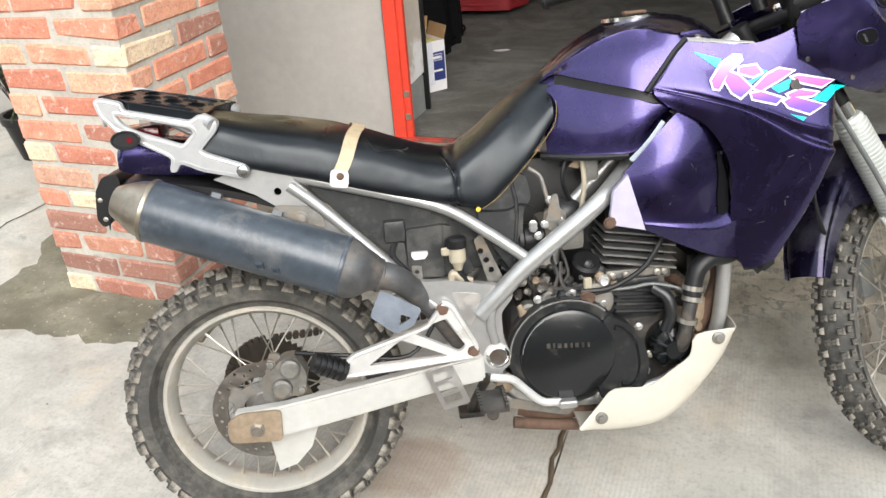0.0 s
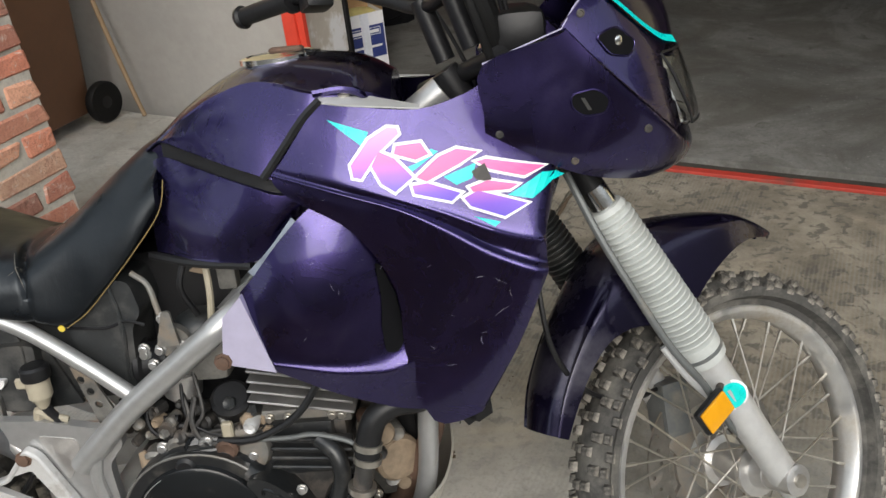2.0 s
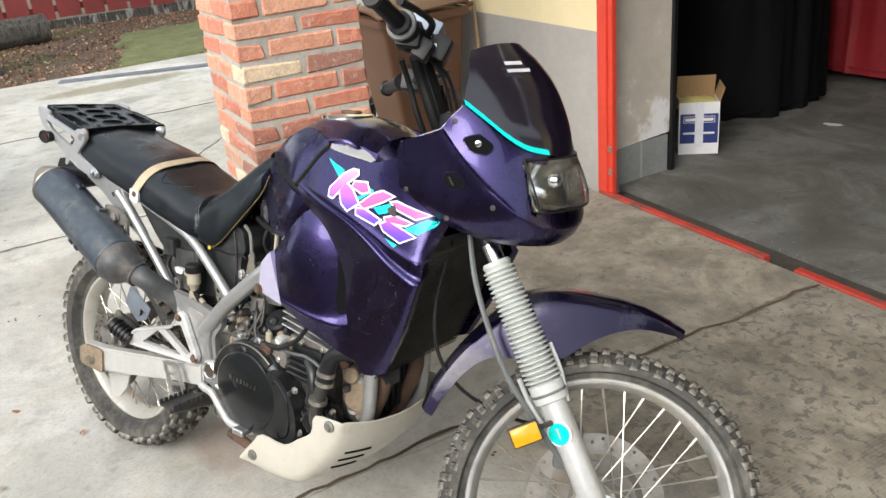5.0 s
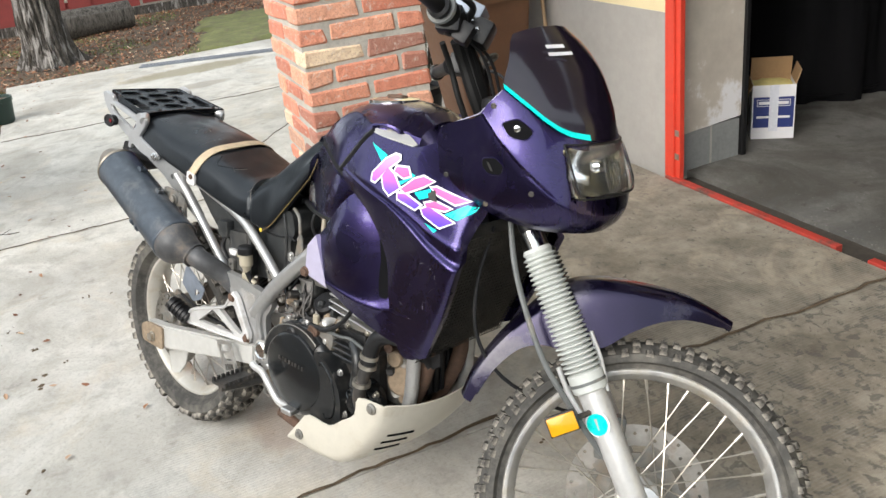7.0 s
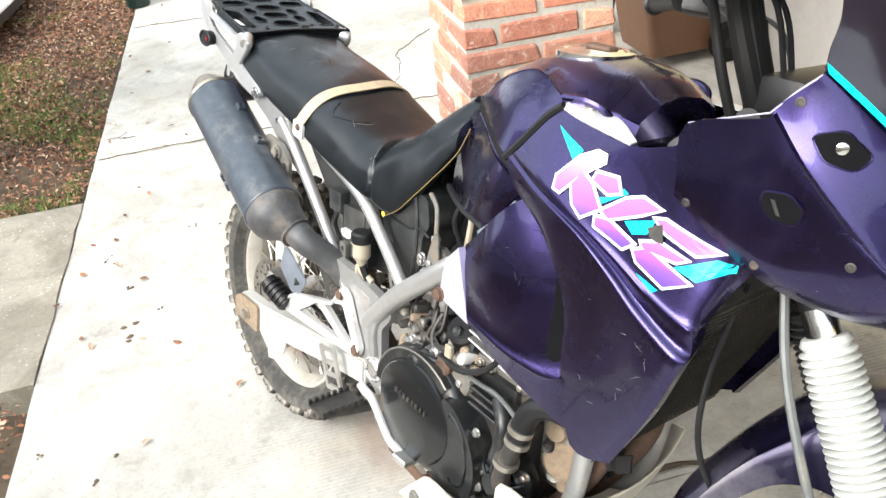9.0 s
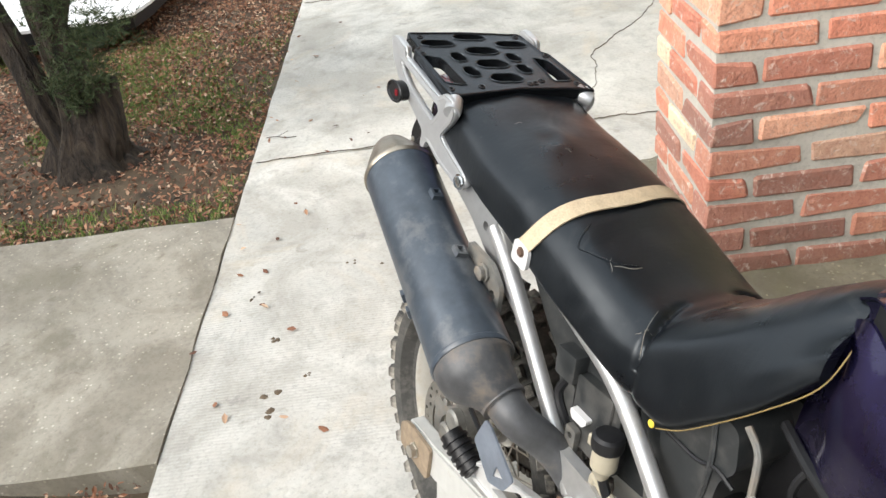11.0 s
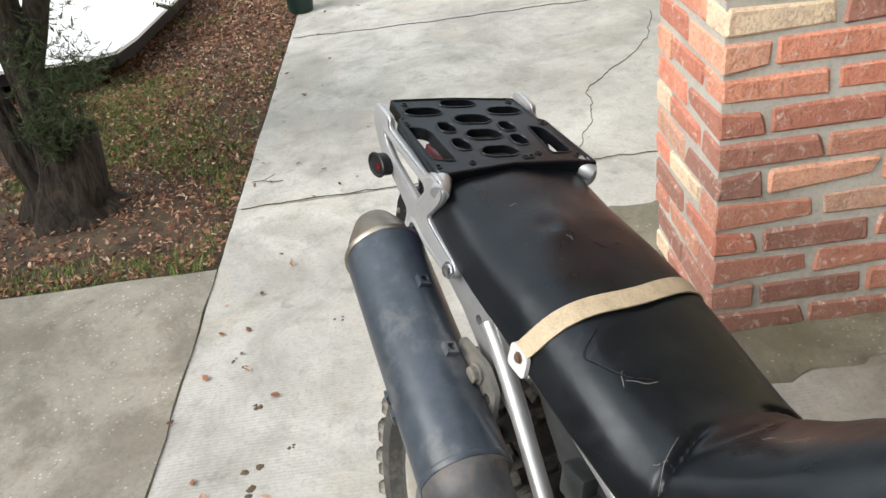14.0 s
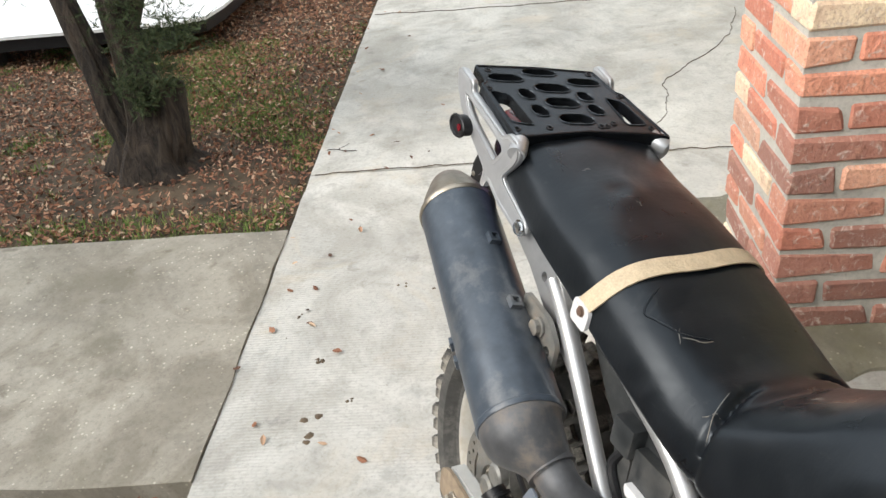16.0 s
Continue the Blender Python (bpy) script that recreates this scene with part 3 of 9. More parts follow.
def plate(outline, y0, y1, holes=(), bm=None):
    """A flat plate in the x-z plane, from y0 to y1, with holes through it."""
    bm = bm or bmesh.new()
    pts, edges = [], []
    for loop in (outline, *holes):
        k = len(pts)
        pts += [Vector((p[0], p[1])) for p in loop]
        edges += [(k + i, k + (i + 1) % len(loop)) for i in range(len(loop))]
    co, _, tris, _, _, _ = delaunay_2d_cdt(pts, edges, [], 1, 1e-6)
    vs = [bm.verts.new((p[0], y0, p[1])) for p in co]
    faces = []
    for t in tris:
        c = sum((co[i] for i in t), Vector((0, 0))) / len(t)
        if inside(c, outline) and not any(inside(c, h) for h in holes):
            faces.append(bm.faces.new([vs[i] for i in t]))
    for v in vs:
        if not v.link_faces:
            bm.verts.remove(v)
    for g in bmesh.ops.extrude_face_region(bm, geom=faces)["geom"]:
        if isinstance(g, bmesh.types.BMVert):
            g.co.y += y1 - y0
    return bm


def grown(loop, d):
    """An outline moved outwards by d (inwards: minus), with mitred corners."""
    area = sum(a[0] * b[1] - b[0] * a[1] for a, b in zip(loop, [*loop[1:], loop[0]]))
    if area < 0:
        loop = loop[::-1]
    out = []
    n = len(loop)
    for i in range(n):
        a, p, b = (Vector(loop[(i + k) % n]) for k in (-1, 0, 1))
        u, w = (p - a).normalized(), (b - p).normalized()
        nu, nw = Vector((u.y, -u.x)), Vector((w.y, -w.x))
        m = (nu + nw) / max(0.45, 1 + nu.dot(nw))
        out.append(tuple(p + m * d))
    return out


def rounded(outline, r=0.01, n=3):
    """Corners of an outline rounded off."""
    out = []
    k = len(outline)
    for i in range(k):
        a, p, b = (Vector(outline[(i + d) % k]) for d in (-1, 0, 1))
        u, w = (a - p), (b - p)
        d = min(r, u.length * 0.45, w.length * 0.45)
        s, e = p + u.normalized() * d, p + w.normalized() * d
        for j in range(n + 1):
            t = j / n
            out.append(tuple(s * (1 - t) ** 2 + p * 2 * t * (1 - t) + e * t * t))
    return out


def circle_xz(x, z, r, n=12):
    return [(x + r * math.cos(2 * math.pi * k / n), z + r * math.sin(2 * math.pi * k / n)) for k in range(n)]


def loft(rows, per_u=4, per_v=4, thick=0.0, closed_v=False, caps=False, bm=None, mirror=False):
    """A smooth skin over rows of points (all rows of one length)."""
    bm = bm or bmesh.new()
    fine = [curve_points(r, per_v, closed_v) for r in rows]
    cols = [curve_points([r[k] for r in fine], per_u) for k in range(len(fine[0]))]
    grid = [[bm.verts.new(cols[k][i]) for k in range(len(cols))] for i in range(len(cols[0]))]
    faces = []
    for u, w in zip(grid, grid[1:]):
        for k in range(len(u) if closed_v else len(u) - 1):
            j = (k + 1) % len(u)
            faces.append(bm.faces.new((u[k], u[j], w[j], w[k])))
    if caps:
        bm.faces.new(grid[0][::-1])
        bm.faces.new(grid[-1])
    if thick:
        bmesh.ops.recalc_face_normals(bm, faces=faces)
        bmesh.ops.solidify(bm, geom=faces, thickness=thick)
    return bm


def bolt(x, y, z, r=0.011, h=0.012, axis=(0, -1, 0), bm=None):
    return lathe([(r * 1.35, 0), (r * 1.35, h * 0.25), (r, h * 0.3), (r, h * 0.9), (r * 0.8, h), (0, h)], (x, y, z), axis, 8, bm=bm)


def moved(bm, m):
    bmesh.ops.transform(bm, matrix=m, verts=bm.verts)
    return bm


def skin_y(tree, s, x, z, miss=0.17):
    """How far out the skin lies at x, z, on the side s."""
    hit = tree.ray_cast(Vector((x, s * 0.6, z)), Vector((0, -s, 0)))[0]
    return hit.y if hit and hit.y * s > 0 else s * miss


def laid(tree, s, outline, lift, thick=0.0008, cuts=3, holes=()):
    """A thin sheet laid on a skin, following its curve."""
    bm = plate(outline, 0, 1, holes)
    flat = [e for e in bm.edges if abs(e.verts[0].co.y - e.verts[1].co.y) < 0.5]
    if cuts:
        bmesh.ops.subdivide_edges(bm, edges=flat, cuts=cuts, use_grid_fill=True)
    for v in bm.verts:
        v.co.y = skin_y(tree, s, v.co.x, v.co.z) + s * (lift + thick * (v.co.y > 0.5))
    return bm

# ---- the setting: yard, driveway and garage front ----
# The garage's own axes: x along its front, y into it, origin at the foot of the red post.
SITE = pose(-0.36, 4.20, 0, 0, 0, -19.2)


def site(name, bm, mat, label, category, kind="structure", smooth=35):
    return thing(name, bm, mat, label, category, kind=kind, m=SITE, smooth=smooth)


def ground_sheet():
    bm = bmesh.new()
    xs = sorted({*np.linspace(-14, 6, 61), -300, -60, -25, 15, 60, 300})
    ys = sorted({*np.linspace(-12, 2, 43), -300, -60, -25, 12, 60, 300})
    grid = []
    for x in xs:
        row = []
        for y in ys:
            h = -0.035 + 0.03 * noise.noise((x * 0.7, y * 0.7, 0)) + 0.012 * noise.noise((x * 3, y * 3, 4))
            if y > -3.5 and x > -6.6:
                h = -0.09
            row.append(bm.verts.new((x, y, h)))
        grid.append(row)
    for a, b in zip(grid, grid[1:]):
        for k in range(len(ys) - 1):
            bm.faces.new((a[k], b[k], b[k + 1], a[k + 1]))
    return site("ground", bm, SOIL, "brown yard soil under fallen leaves and thin grass", "ground")


def slab(x0, x1, y0, y1, top=0.0, thick=0.12, rough=0.006, seed=0):
    """A cast slab with a slightly broken outline."""
    bm = bmesh.new()
    nx, ny = max(2, int((x1 - x0) / 0.12)), max(2, int((y1 - y0) / 0.12))
    grid = []
    for i in range(nx + 1):
        row = []
        for j in range(ny + 1):
            x, y = x0 + (x1 - x0) * i / nx, y0 + (y1 - y0) * j / ny
            edge_x, edge_y = i in (0, nx), j in (0, ny)
            k = noise.noise((x * 5 + seed, y * 5, 1.7))
            if edge_x:
                x += rough * k + 0.004 * noise.noise((x * 31, y * 31, 2))
            if edge_y:
                y += rough * k + 0.004 * noise.noise((x * 31, y * 31, 5))
            z = top + 0.002 * noise.noise((x * 2, y * 2, 8)) - (0.004 if edge_x or edge_y else 0)
            row.append(bm.verts.new((x, y, z)))
        grid.append(row)
    for a, b in zip(grid, grid[1:]):
        for j in range(ny):
            bm.faces.new((a[j], b[j], b[j + 1], a[j + 1]))
    rim = [e for e in bm.edges if e.is_boundary]
    for v in [g for g in bmesh.ops.extrude_edge_only(bm, edges=rim)["geom"] if isinstance(g, bmesh.types.BMVert)]:
        v.co.z = top - thick
    return bm


def paving():
    edges = [-6.15, -3.85, -1.36, 1.33, 3.95, 6.6]
    drive = holder("driveway", SITE, "light grey cast concrete driveway with dirt-filled joints", "driveway", kind="structure")
    for i, (a, b) in enumerate(zip(edges, edges[1:])):
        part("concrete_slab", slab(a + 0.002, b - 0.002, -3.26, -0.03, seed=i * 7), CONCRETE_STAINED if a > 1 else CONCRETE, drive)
    site("joint_soil", box(-6.1, 6.5, -3.25, -0.04, -0.11, -0.022), SOIL, "dark soil packed in the joints of the driveway", "soil")
    site("garden_path", slab(-0.885, 0.375, -9.0, -3.263, 0.008, 0.12, 0.012, 3), CONCRETE_OLD, "weathered darker concrete garden path", "path")
    site("garage_floor", slab(-2.6, 5.2, 0.145, 6.4, -0.016, 0.12, 0.0, 5), CONCRETE_GARAGE, "stained concrete garage floor, darkened for the dim interior", "floor")


def crack(points, width, name, label):
    """A thin raised seam of dirt that fills a crack."""
    pts = curve_points(points, 16)
    bm = bmesh.new()
    rows = []
    for i, p in enumerate(pts):
        a, b = pts[max(0, i - 1)], pts[min(len(pts) - 1, i + 1)]
        d = Vector((b[0] - a[0], b[1] - a[1], 0)).normalized()
        s = Vector((-d.y, d.x, 0))
        j = 0.03 * noise.noise((p[0] * 5, p[1] * 5, 3)) + 0.018 * noise.noise((p[0] * 17, p[1] * 17, 3)) + 0.006 * noise.noise((p[0] * 50, p[1] * 50, 3))
        w = width * (0.6 + 0.7 * abs(noise.noise((p[0] * 9, p[1] * 9, 1))))
        c = Vector((p[0], p[1], 0)) + s * j
        rows.append([bm.verts.new(c + s * w + Vector((0, 0, 0.0005))), bm.verts.new(c + Vector((0, 0, 0.0045))), bm.verts.new(c - s * w + Vector((0, 0, 0.0005)))])
    for a, b in zip(rows, rows[1:]):
        for k in range(2):
            bm.faces.new((a[k], a[k + 1], b[k + 1], b[k]))
    return site(name, bm, SOIL, label, "crack")


def walls():
    # front wall left of the door: grey render below, yellow paint above
    dado = box(-4.2, -0.035, 0.02, 0.30, -0.1, 0.80)
    site("wall_front", dado, GREY_RENDER, "grey cement-rendered lower wall of the house", "wall")
    site("wall_front_upper", box(-4.2, -0.035, 0.024, 0.30, 0.80, 3.05), YELLOW_RENDER, "pale yellow painted upper wall of the house", "wall")
    # the reveal of the door and its base of grey blocks
    site("wall_reveal", box(-0.30, -0.05, 0.302, 0.480, 0.21, 3.05), PATCHED_PLASTER, "patched pale plaster reveal beside the garage door", "wall")
    reveal = box(-0.034, -0.028, 0.05, 0.480, 0.188, 3.05)
    for v in reveal.verts:
        if v.co.z < 0.3:
            v.co.z += -0.01 + 0.06 * (v.co.y - 0.05)
    site("reveal_plaster", reveal, PATCHED_PLASTER, "stained and patched plaster on the door reveal", "plaster")
    base = holder("reveal_base", SITE, "bare grey blocks at the foot of the door reveal", "wall", kind="structure")
    for a, b in ((0.05, 0.10), (0.108, 0.29), (0.298, 0.480)):
        part("block", box(-0.30, -0.034, a, b, -0.05, 0.188, 0.004), BLOCK, base)
    site("dark_door_edge", box(-0.075, -0.012, 0.482, 0.510, -0.016, 2.3, 0.003), BLACK_PLASTIC, "narrow black steel edge of the folded garage door", "trim")
    # red post with its return, and the red angle along the threshold
    post = holder("door_post", SITE, "red-painted steel post at the side of the garage door", "post", kind="structure")
    part("post_face", box(-0.018, 0.048, -0.012, 0.028, 0.0, 2.4, 0.003), RED_PAINT, post)
    part("post_return", box(0.048, 0.082, 0.0, 0.028, 0.0, 2.4, 0.002), RED_PAINT, post)
    for z in (0.10, 0.22):
        part("hinge_plate", box(0.050, 0.078, -0.006, 0.0, z, z + 0.03, 0.001), STEEL, post)
    sill = holder("door_threshold", SITE, "chipped red-painted steel angle along the garage threshold", "threshold", kind="structure")
    for a, b in ((0.0, 1.07), (1.22, 3.6)):
        part("steel_angle", box(a, b, -0.026, 0.012, -0.03, 0.006, 0.002), RED_WORN, sill)
    site("threshold_gutter", box(0.0, 3.6, 0.016, 0.16, -0.12, -0.045), DARK_SOIL, "dark dirty groove behind the threshold", "gutter")
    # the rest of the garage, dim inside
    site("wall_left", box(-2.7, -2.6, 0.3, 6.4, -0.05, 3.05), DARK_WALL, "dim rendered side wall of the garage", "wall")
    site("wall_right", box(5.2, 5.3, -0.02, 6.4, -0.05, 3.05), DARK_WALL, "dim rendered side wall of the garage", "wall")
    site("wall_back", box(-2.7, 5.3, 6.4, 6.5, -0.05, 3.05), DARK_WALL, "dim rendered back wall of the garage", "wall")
    site("wall_door_side", box(3.6, 5.2, 0.0, 0.30, -0.05, 3.05), YELLOW_RENDER, "pale yellow painted wall beside the garage door", "wall")
    site("door_lintel", box(-0.05, 3.6, 0.03, 0.30, 2.3, 3.05), YELLOW_RENDER, "pale yellow painted lintel over the garage door", "lintel")
    # plain unseen walls, added to close the yard and darken low-sky reflections
    site("wall_unseen_south", box(-2.0, 9.0, -7.4, -7.2, -0.1, 2.6), GREY_RENDER, "plain unseen wall added to darken low-sky reflections", "wall")
    site("wall_unseen_east", box(9.0, 9.2, -7.4, 6.5, -0.1, 2.8), GREY_RENDER, "plain unseen wall added to darken low-sky reflections", "wall")
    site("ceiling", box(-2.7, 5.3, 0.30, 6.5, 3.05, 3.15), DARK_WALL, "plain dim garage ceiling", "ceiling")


def brick_mesh(lx, ly, lz, seed, mat):
    """A worn brick: a chamfered block with uneven corners (44 triangles)."""
    r = random.Random(seed)
    c = 0.007
    bm = bmesh.new()
    pts = {}
    for sx in (-1, 1):
        for sy in (-1, 1):
            for sz in (-1, 1):
                wear = 0.6 + (2.6 if r.random() < 0.28 else 0.8) * r.random()
                j = lambda: r.uniform(-0.0036, 0.0036)
                base = Vector((sx * lx / 2 + j(), sy * ly / 2 + j(), sz * lz / 2 + j()))
                for ax in range(3):
                    p = base.copy()
                    for k in range(3):
                        if k != ax:
                            p[k] -= (sx, sy, sz)[k] * c * wear
                    pts[sx, sy, sz, ax] = bm.verts.new(p)
    bmesh.ops.convex_hull(bm, input=bm.verts[:])
    return finish(bm, mat, 30)


def brick_pillar():
    x0, x1, y0, y1 = -0.600, -0.088, -1.742, -1.195
    course, joint, bricks = 0.0842, 0.015, 35
    pillar = holder("brick_pillar", SITE, "square pillar of worn red and cream bricks with grey mortar", "pillar")
    part("mortar_core", box(x0 + 0.008, x1 - 0.008, y0 + 0.008, y1 - 0.008, 0.0, 3.02), MORTAR, pillar)
    bz = course - joint
    rng = random.Random(11)
    wx, wy, hd = x1 - x0, y1 - y0, 0.118
    sx, sy = (wx - joint) / 2, (wy - joint) / 2
    # two layings that alternate, seen as (x, y, length in x, length in y)
    def laying(kind):
        rows = []
        if kind == 0:
            # long bricks at the corner on the right-hand face, short ends on the near face
            for xe in (x0 + hd / 2, x1 - hd / 2):
                for k in range(2):
                    rows.append((xe, y0 + sy / 2 + k * (sy + joint), hd, sy))
            for ye in (y0 + hd / 2, y1 - hd / 2):
                rows.append(((x0 + x1) / 2, ye, wx - 2 * hd - 2 * joint, hd))
        else:
            for ye in (y0 + hd / 2, y1 - hd / 2):
                for k in range(2):
                    rows.append((x0 + sx / 2 + k * (sx + joint), ye, sx, hd))
            for xe in (x0 + hd / 2, x1 - hd / 2):
                rows.append((xe, (y0 + y1) / 2, hd, wy - 2 * hd - 2 * joint))
        return rows
    meshes = {}
    for c in range(bricks):
        z = 0.018 + joint / 2 + c * course + bz / 2
        for x, y, lx, ly in laying((c + 0) % 2):
            # the lowest courses draw mostly darker bricks
            key = (round(lx, 3), round(ly, 3), rng.randrange(5), BRICK_DARK if rng.random() < (0.85 if c < 5 else 0.4 if c < 7 else 0.10) else BRICK)
            if key not in meshes:
                meshes[key] = brick_mesh(key[0], key[1], bz, len(meshes), key[3])
            ob = new("brick", meshes[key])
            ob.parent = pillar
            ob.matrix_basis = pose(x + rng.uniform(-0.002, 0.002), y + rng.uniform(-0.002, 0.002), z + rng.uniform(-0.003, 0.003), rng.uniform(-0.6, 0.6), rng.uniform(-0.6, 0.6), rng.uniform(-0.5, 0.5))
    foot = bmesh.new()
    ring = []
    for r, h in ((0.0, 0.030), (0.03, 0.027), (0.09, 0.022), (0.15, 0.018), (0.205, 0.014), (0.235, 0.006), (0.25, -0.01)):
        row = []
        for k in range(96):
            a = 2 * math.pi * k / 96
            d = Vector((math.cos(a), math.sin(a)))
            e = max(abs(d.x) / (wx / 2), abs(d.y) / (wy / 2))
            p = d / e
            wide = 1.0 + 0.65 * max(0, -d.x) ** 2 - 0.25 * max(0, d.x) ** 2
            s = 1 + r * wide / p.length * (1 + 0.30 * noise.noise((d.x * 2.5, d.y * 2.5, 1)) + 0.16 * noise.noise((d.x * 9, d.y * 9, 2)))
            row.append(foot.verts.new(((x0 + x1) / 2 + p.x * s, (y0 + y1) / 2 + p.y * s, h + 0.005 * noise.noise((p.x * s * 14, p.y * s * 14, 3)) * (h > 0))))
        ring.append(row)
    for a, b in zip(ring, ring[1:]):
        for k in range(96):
            foot.faces.new((a[k], a[(k + 1) % 96], b[(k + 1) % 96], b[k]))
    site("pillar_footing", foot, PLINTH, "rough mossy cement fillet round the foot of the brick pillar", "footing")


ground_sheet()
paving()
walls()
crack([(-3.30, -0.98), (-2.70, -1.22), (-2.31, -1.53), (-2.10, -1.64), (-1.85, -1.67), (-1.50, -1.81), (-1.37, -1.86)], 0.0020, "driveway_crack", "thin wandering crack in the concrete")
crack([(1.33, -3.2), (1.345, -2.4), (1.30, -1.7), (1.32, -0.96), (1.36, -0.05)], 0.0095, "joint_crack", "dark crumbling joint filled with dirt")
crack([(-3.80, -3.24), (-3.765, -2.7), (-3.745, -2.24), (-3.73, -1.6), (-3.725, -1.1), (-3.72, -0.4)], 0.0035, "joint_crack", "thin dark joint between the concrete slabs")
crack([(-1.36, -3.24), (-1.355, -2.6), (-1.36, -1.9), (-1.34, -1.4), (-1.35, -0.3)], 0.0025, "joint_crack", "thin dark joint between the concrete slabs")
brick_pillar()

# ---- the motorcycle, in its own axes: x forward, y to its left, z up, origin under the rear wheel ----
BIKE = pose(-0.484, 1.601, 0, -12, 0, 5.5)
bike = holder("motorcycle", BIKE, "worn dark purple dual-sport motorcycle leaning on its side stand", "motorcycle")
AXLE_R = Vector((0, 0, 0.320))
HEAD = Vector((1.543, 0, 0.321))
AXIS = Vector((-0.5, 0, 0.866))
STEER = Matrix.Translation(HEAD) @ Matrix.Rotation(radians(34), 4, AXIS) @ Matrix.Translation(-HEAD)
AXLE_F = Vector((1.578, 0, 0.341))
IDENT = Matrix.Identity(4)


def wheel(name, centre, rim_r, tyre_r, tyre_w, rim_w, spokes, m, disc_r, disc_y, knobs, label, rim_mat):
    c = centre
    hub = lathe([(0.0, -0.075), (0.028, -0.075), (0.03, -0.05), (0.046, -0.046), (0.046, -0.036), (0.034, -0.03), (0.034, 0.03), (0.046, 0.036), (0.046, 0.046), (0.03, 0.05), (0.028, 0.075), (0.0, 0.075)], c, (0, 1, 0), 24)
    w = part(name, moved(hub, m), ALLOY, bike, label)
    h = rim_w / 2
    prof = [(rim_r - 0.003, -h), (rim_r, -h + 0.004), (rim_r - 0.006, -h + 0.008), (rim_r - 0.016, -h * 0.6), (rim_r - 0.019, 0), (rim_r - 0.016, h * 0.6), (rim_r - 0.006, h - 0.008), (rim_r, h - 0.004), (rim_r - 0.003, h),
            (rim_r - 0.010, h), (rim_r - 0.0125, h * 0.94), (rim_r - 0.0165, h * 0.66), (rim_r - 0.0245, h * 0.36), (rim_r - 0.026, 0), (rim_r - 0.0245, -h * 0.36), (rim_r - 0.0165, -h * 0.66), (rim_r - 0.0125, -h * 0.94), (rim_r - 0.010, -h)]
    part("rim", moved(lathe(prof, c, (0, 1, 0), 72, closed=True), m), rim_mat, w, "dull alloy rim with dried dirt")
    tw = tyre_w / 2
    body = tyre_r - 0.014
    tp = [(rim_r - 0.004, -h + 0.004), (rim_r + 0.010, -h * 1.02), (rim_r + 0.3 * (body - rim_r), -tw * 0.96), (rim_r + 0.6 * (body - rim_r), -tw), (body - 0.022, -tw * 0.88), (body - 0.006, -tw * 0.5), (body, 0)]
    tp = tp + [(r, -y) for r, y in tp[-2::-1]]
    tyre = part("tyre", moved(lathe(tp, c, (0, 1, 0), 80, closed=True), m), RUBBER, w, "dusty knobbly off-road tyre")
    # knobs: centre pairs, intermediate ones and shoulder blocks, each a block of its own
    rng = random.Random(spokes)
    shapes = {}
    chunk = 1.0 if tyre_w > 0.12 else 0.84
    def knob_mesh(half, turn):
        dt, ds = math.pi * body / knobs * 0.60 * chunk, tw * half * 0.58 * chunk
        kb = bmesh.new()
        vs = []
        for lift, shrink in ((0, 1.22), (0.0155 * chunk ** 1.5 + 0.0008 * turn, 0.84)):
            for u, v in ((-1, -1), (1, -1), (1, 1), (-1, 1)):
                vs.append(kb.verts.new((u * dt * shrink, v * ds * shrink * (1 + 0.05 * turn * u), lift - 0.0012 * (u * v * turn > 0) * (lift > 0))))
        for f in ((4, 5, 6, 7), (0, 1, 5, 4), (1, 2, 6, 5), (2, 3, 7, 6), (3, 0, 4, 7)):
            kb.faces.new([vs[i] for i in f])
        return finish(kb, KNOB_RUBBER, 25)
    for k in range(knobs):
        a = 2 * math.pi * k / knobs
        pattern = ((-0.17, 0.17), (-0.48, 0.48))[k % 2]
        rows = [(p, body + 0.001 - 0.008 * abs(p) ** 2, 0.30) for p in pattern]
        rows += [(s * 0.86, body - 0.016, 0.26) for s in (-1, 1)] if k % 2 == 0 else [(s * 0.78, body - 0.010, 0.2) for s in (-1, 1)]
        for p, r0, half in rows:
            tilt = -p * 0.85
            a1 = a + rng.uniform(-0.008, 0.008)
            rad, tan, ax = Vector((math.cos(a1), 0, math.sin(a1))), Vector((-math.sin(a1), 0, math.cos(a1))), Vector((0, 1, 0))
            out = rad * math.cos(tilt) - ax * math.sin(tilt)
            side = ax * math.cos(tilt) + rad * math.sin(tilt)
            key = (half, rng.choice((-1, 0, 1)))
            if key not in shapes:
                shapes[key] = knob_mesh(*key)
            ob = new("tread_block", shapes[key])
            ob.parent = w
            basis = Matrix((tan, side, out)).transposed().to_4x4()
            basis.translation = c + rad * (r0 - 0.006) + ax * p * tw
            ob.matrix_basis = m @ basis
    # spokes, laced crosswise from both flanges
    for k in range(spokes):
        s = 1 if k % 2 else -1
        cross = 1 if (k // 2) % 2 else -1
        a = 2 * math.pi * (k + 0.5) / spokes
        b = a + cross * 1.15
        p0 = c + Vector((0.044 * math.cos(b), s * 0.041, 0.044 * math.sin(b)))
        p1 = c + Vector(((rim_r - 0.024) * math.cos(a), s * 0.006, (rim_r - 0.024) * math.sin(a)))
        sp = tube([p0, p0.lerp(p1, 0.9), p0.lerp(p1, 0.905), p1], [0.0018, 0.0018, 0.0034, 0.0034], 6, smooth=False)
        part("spoke", moved(sp, m), STEEL, w)
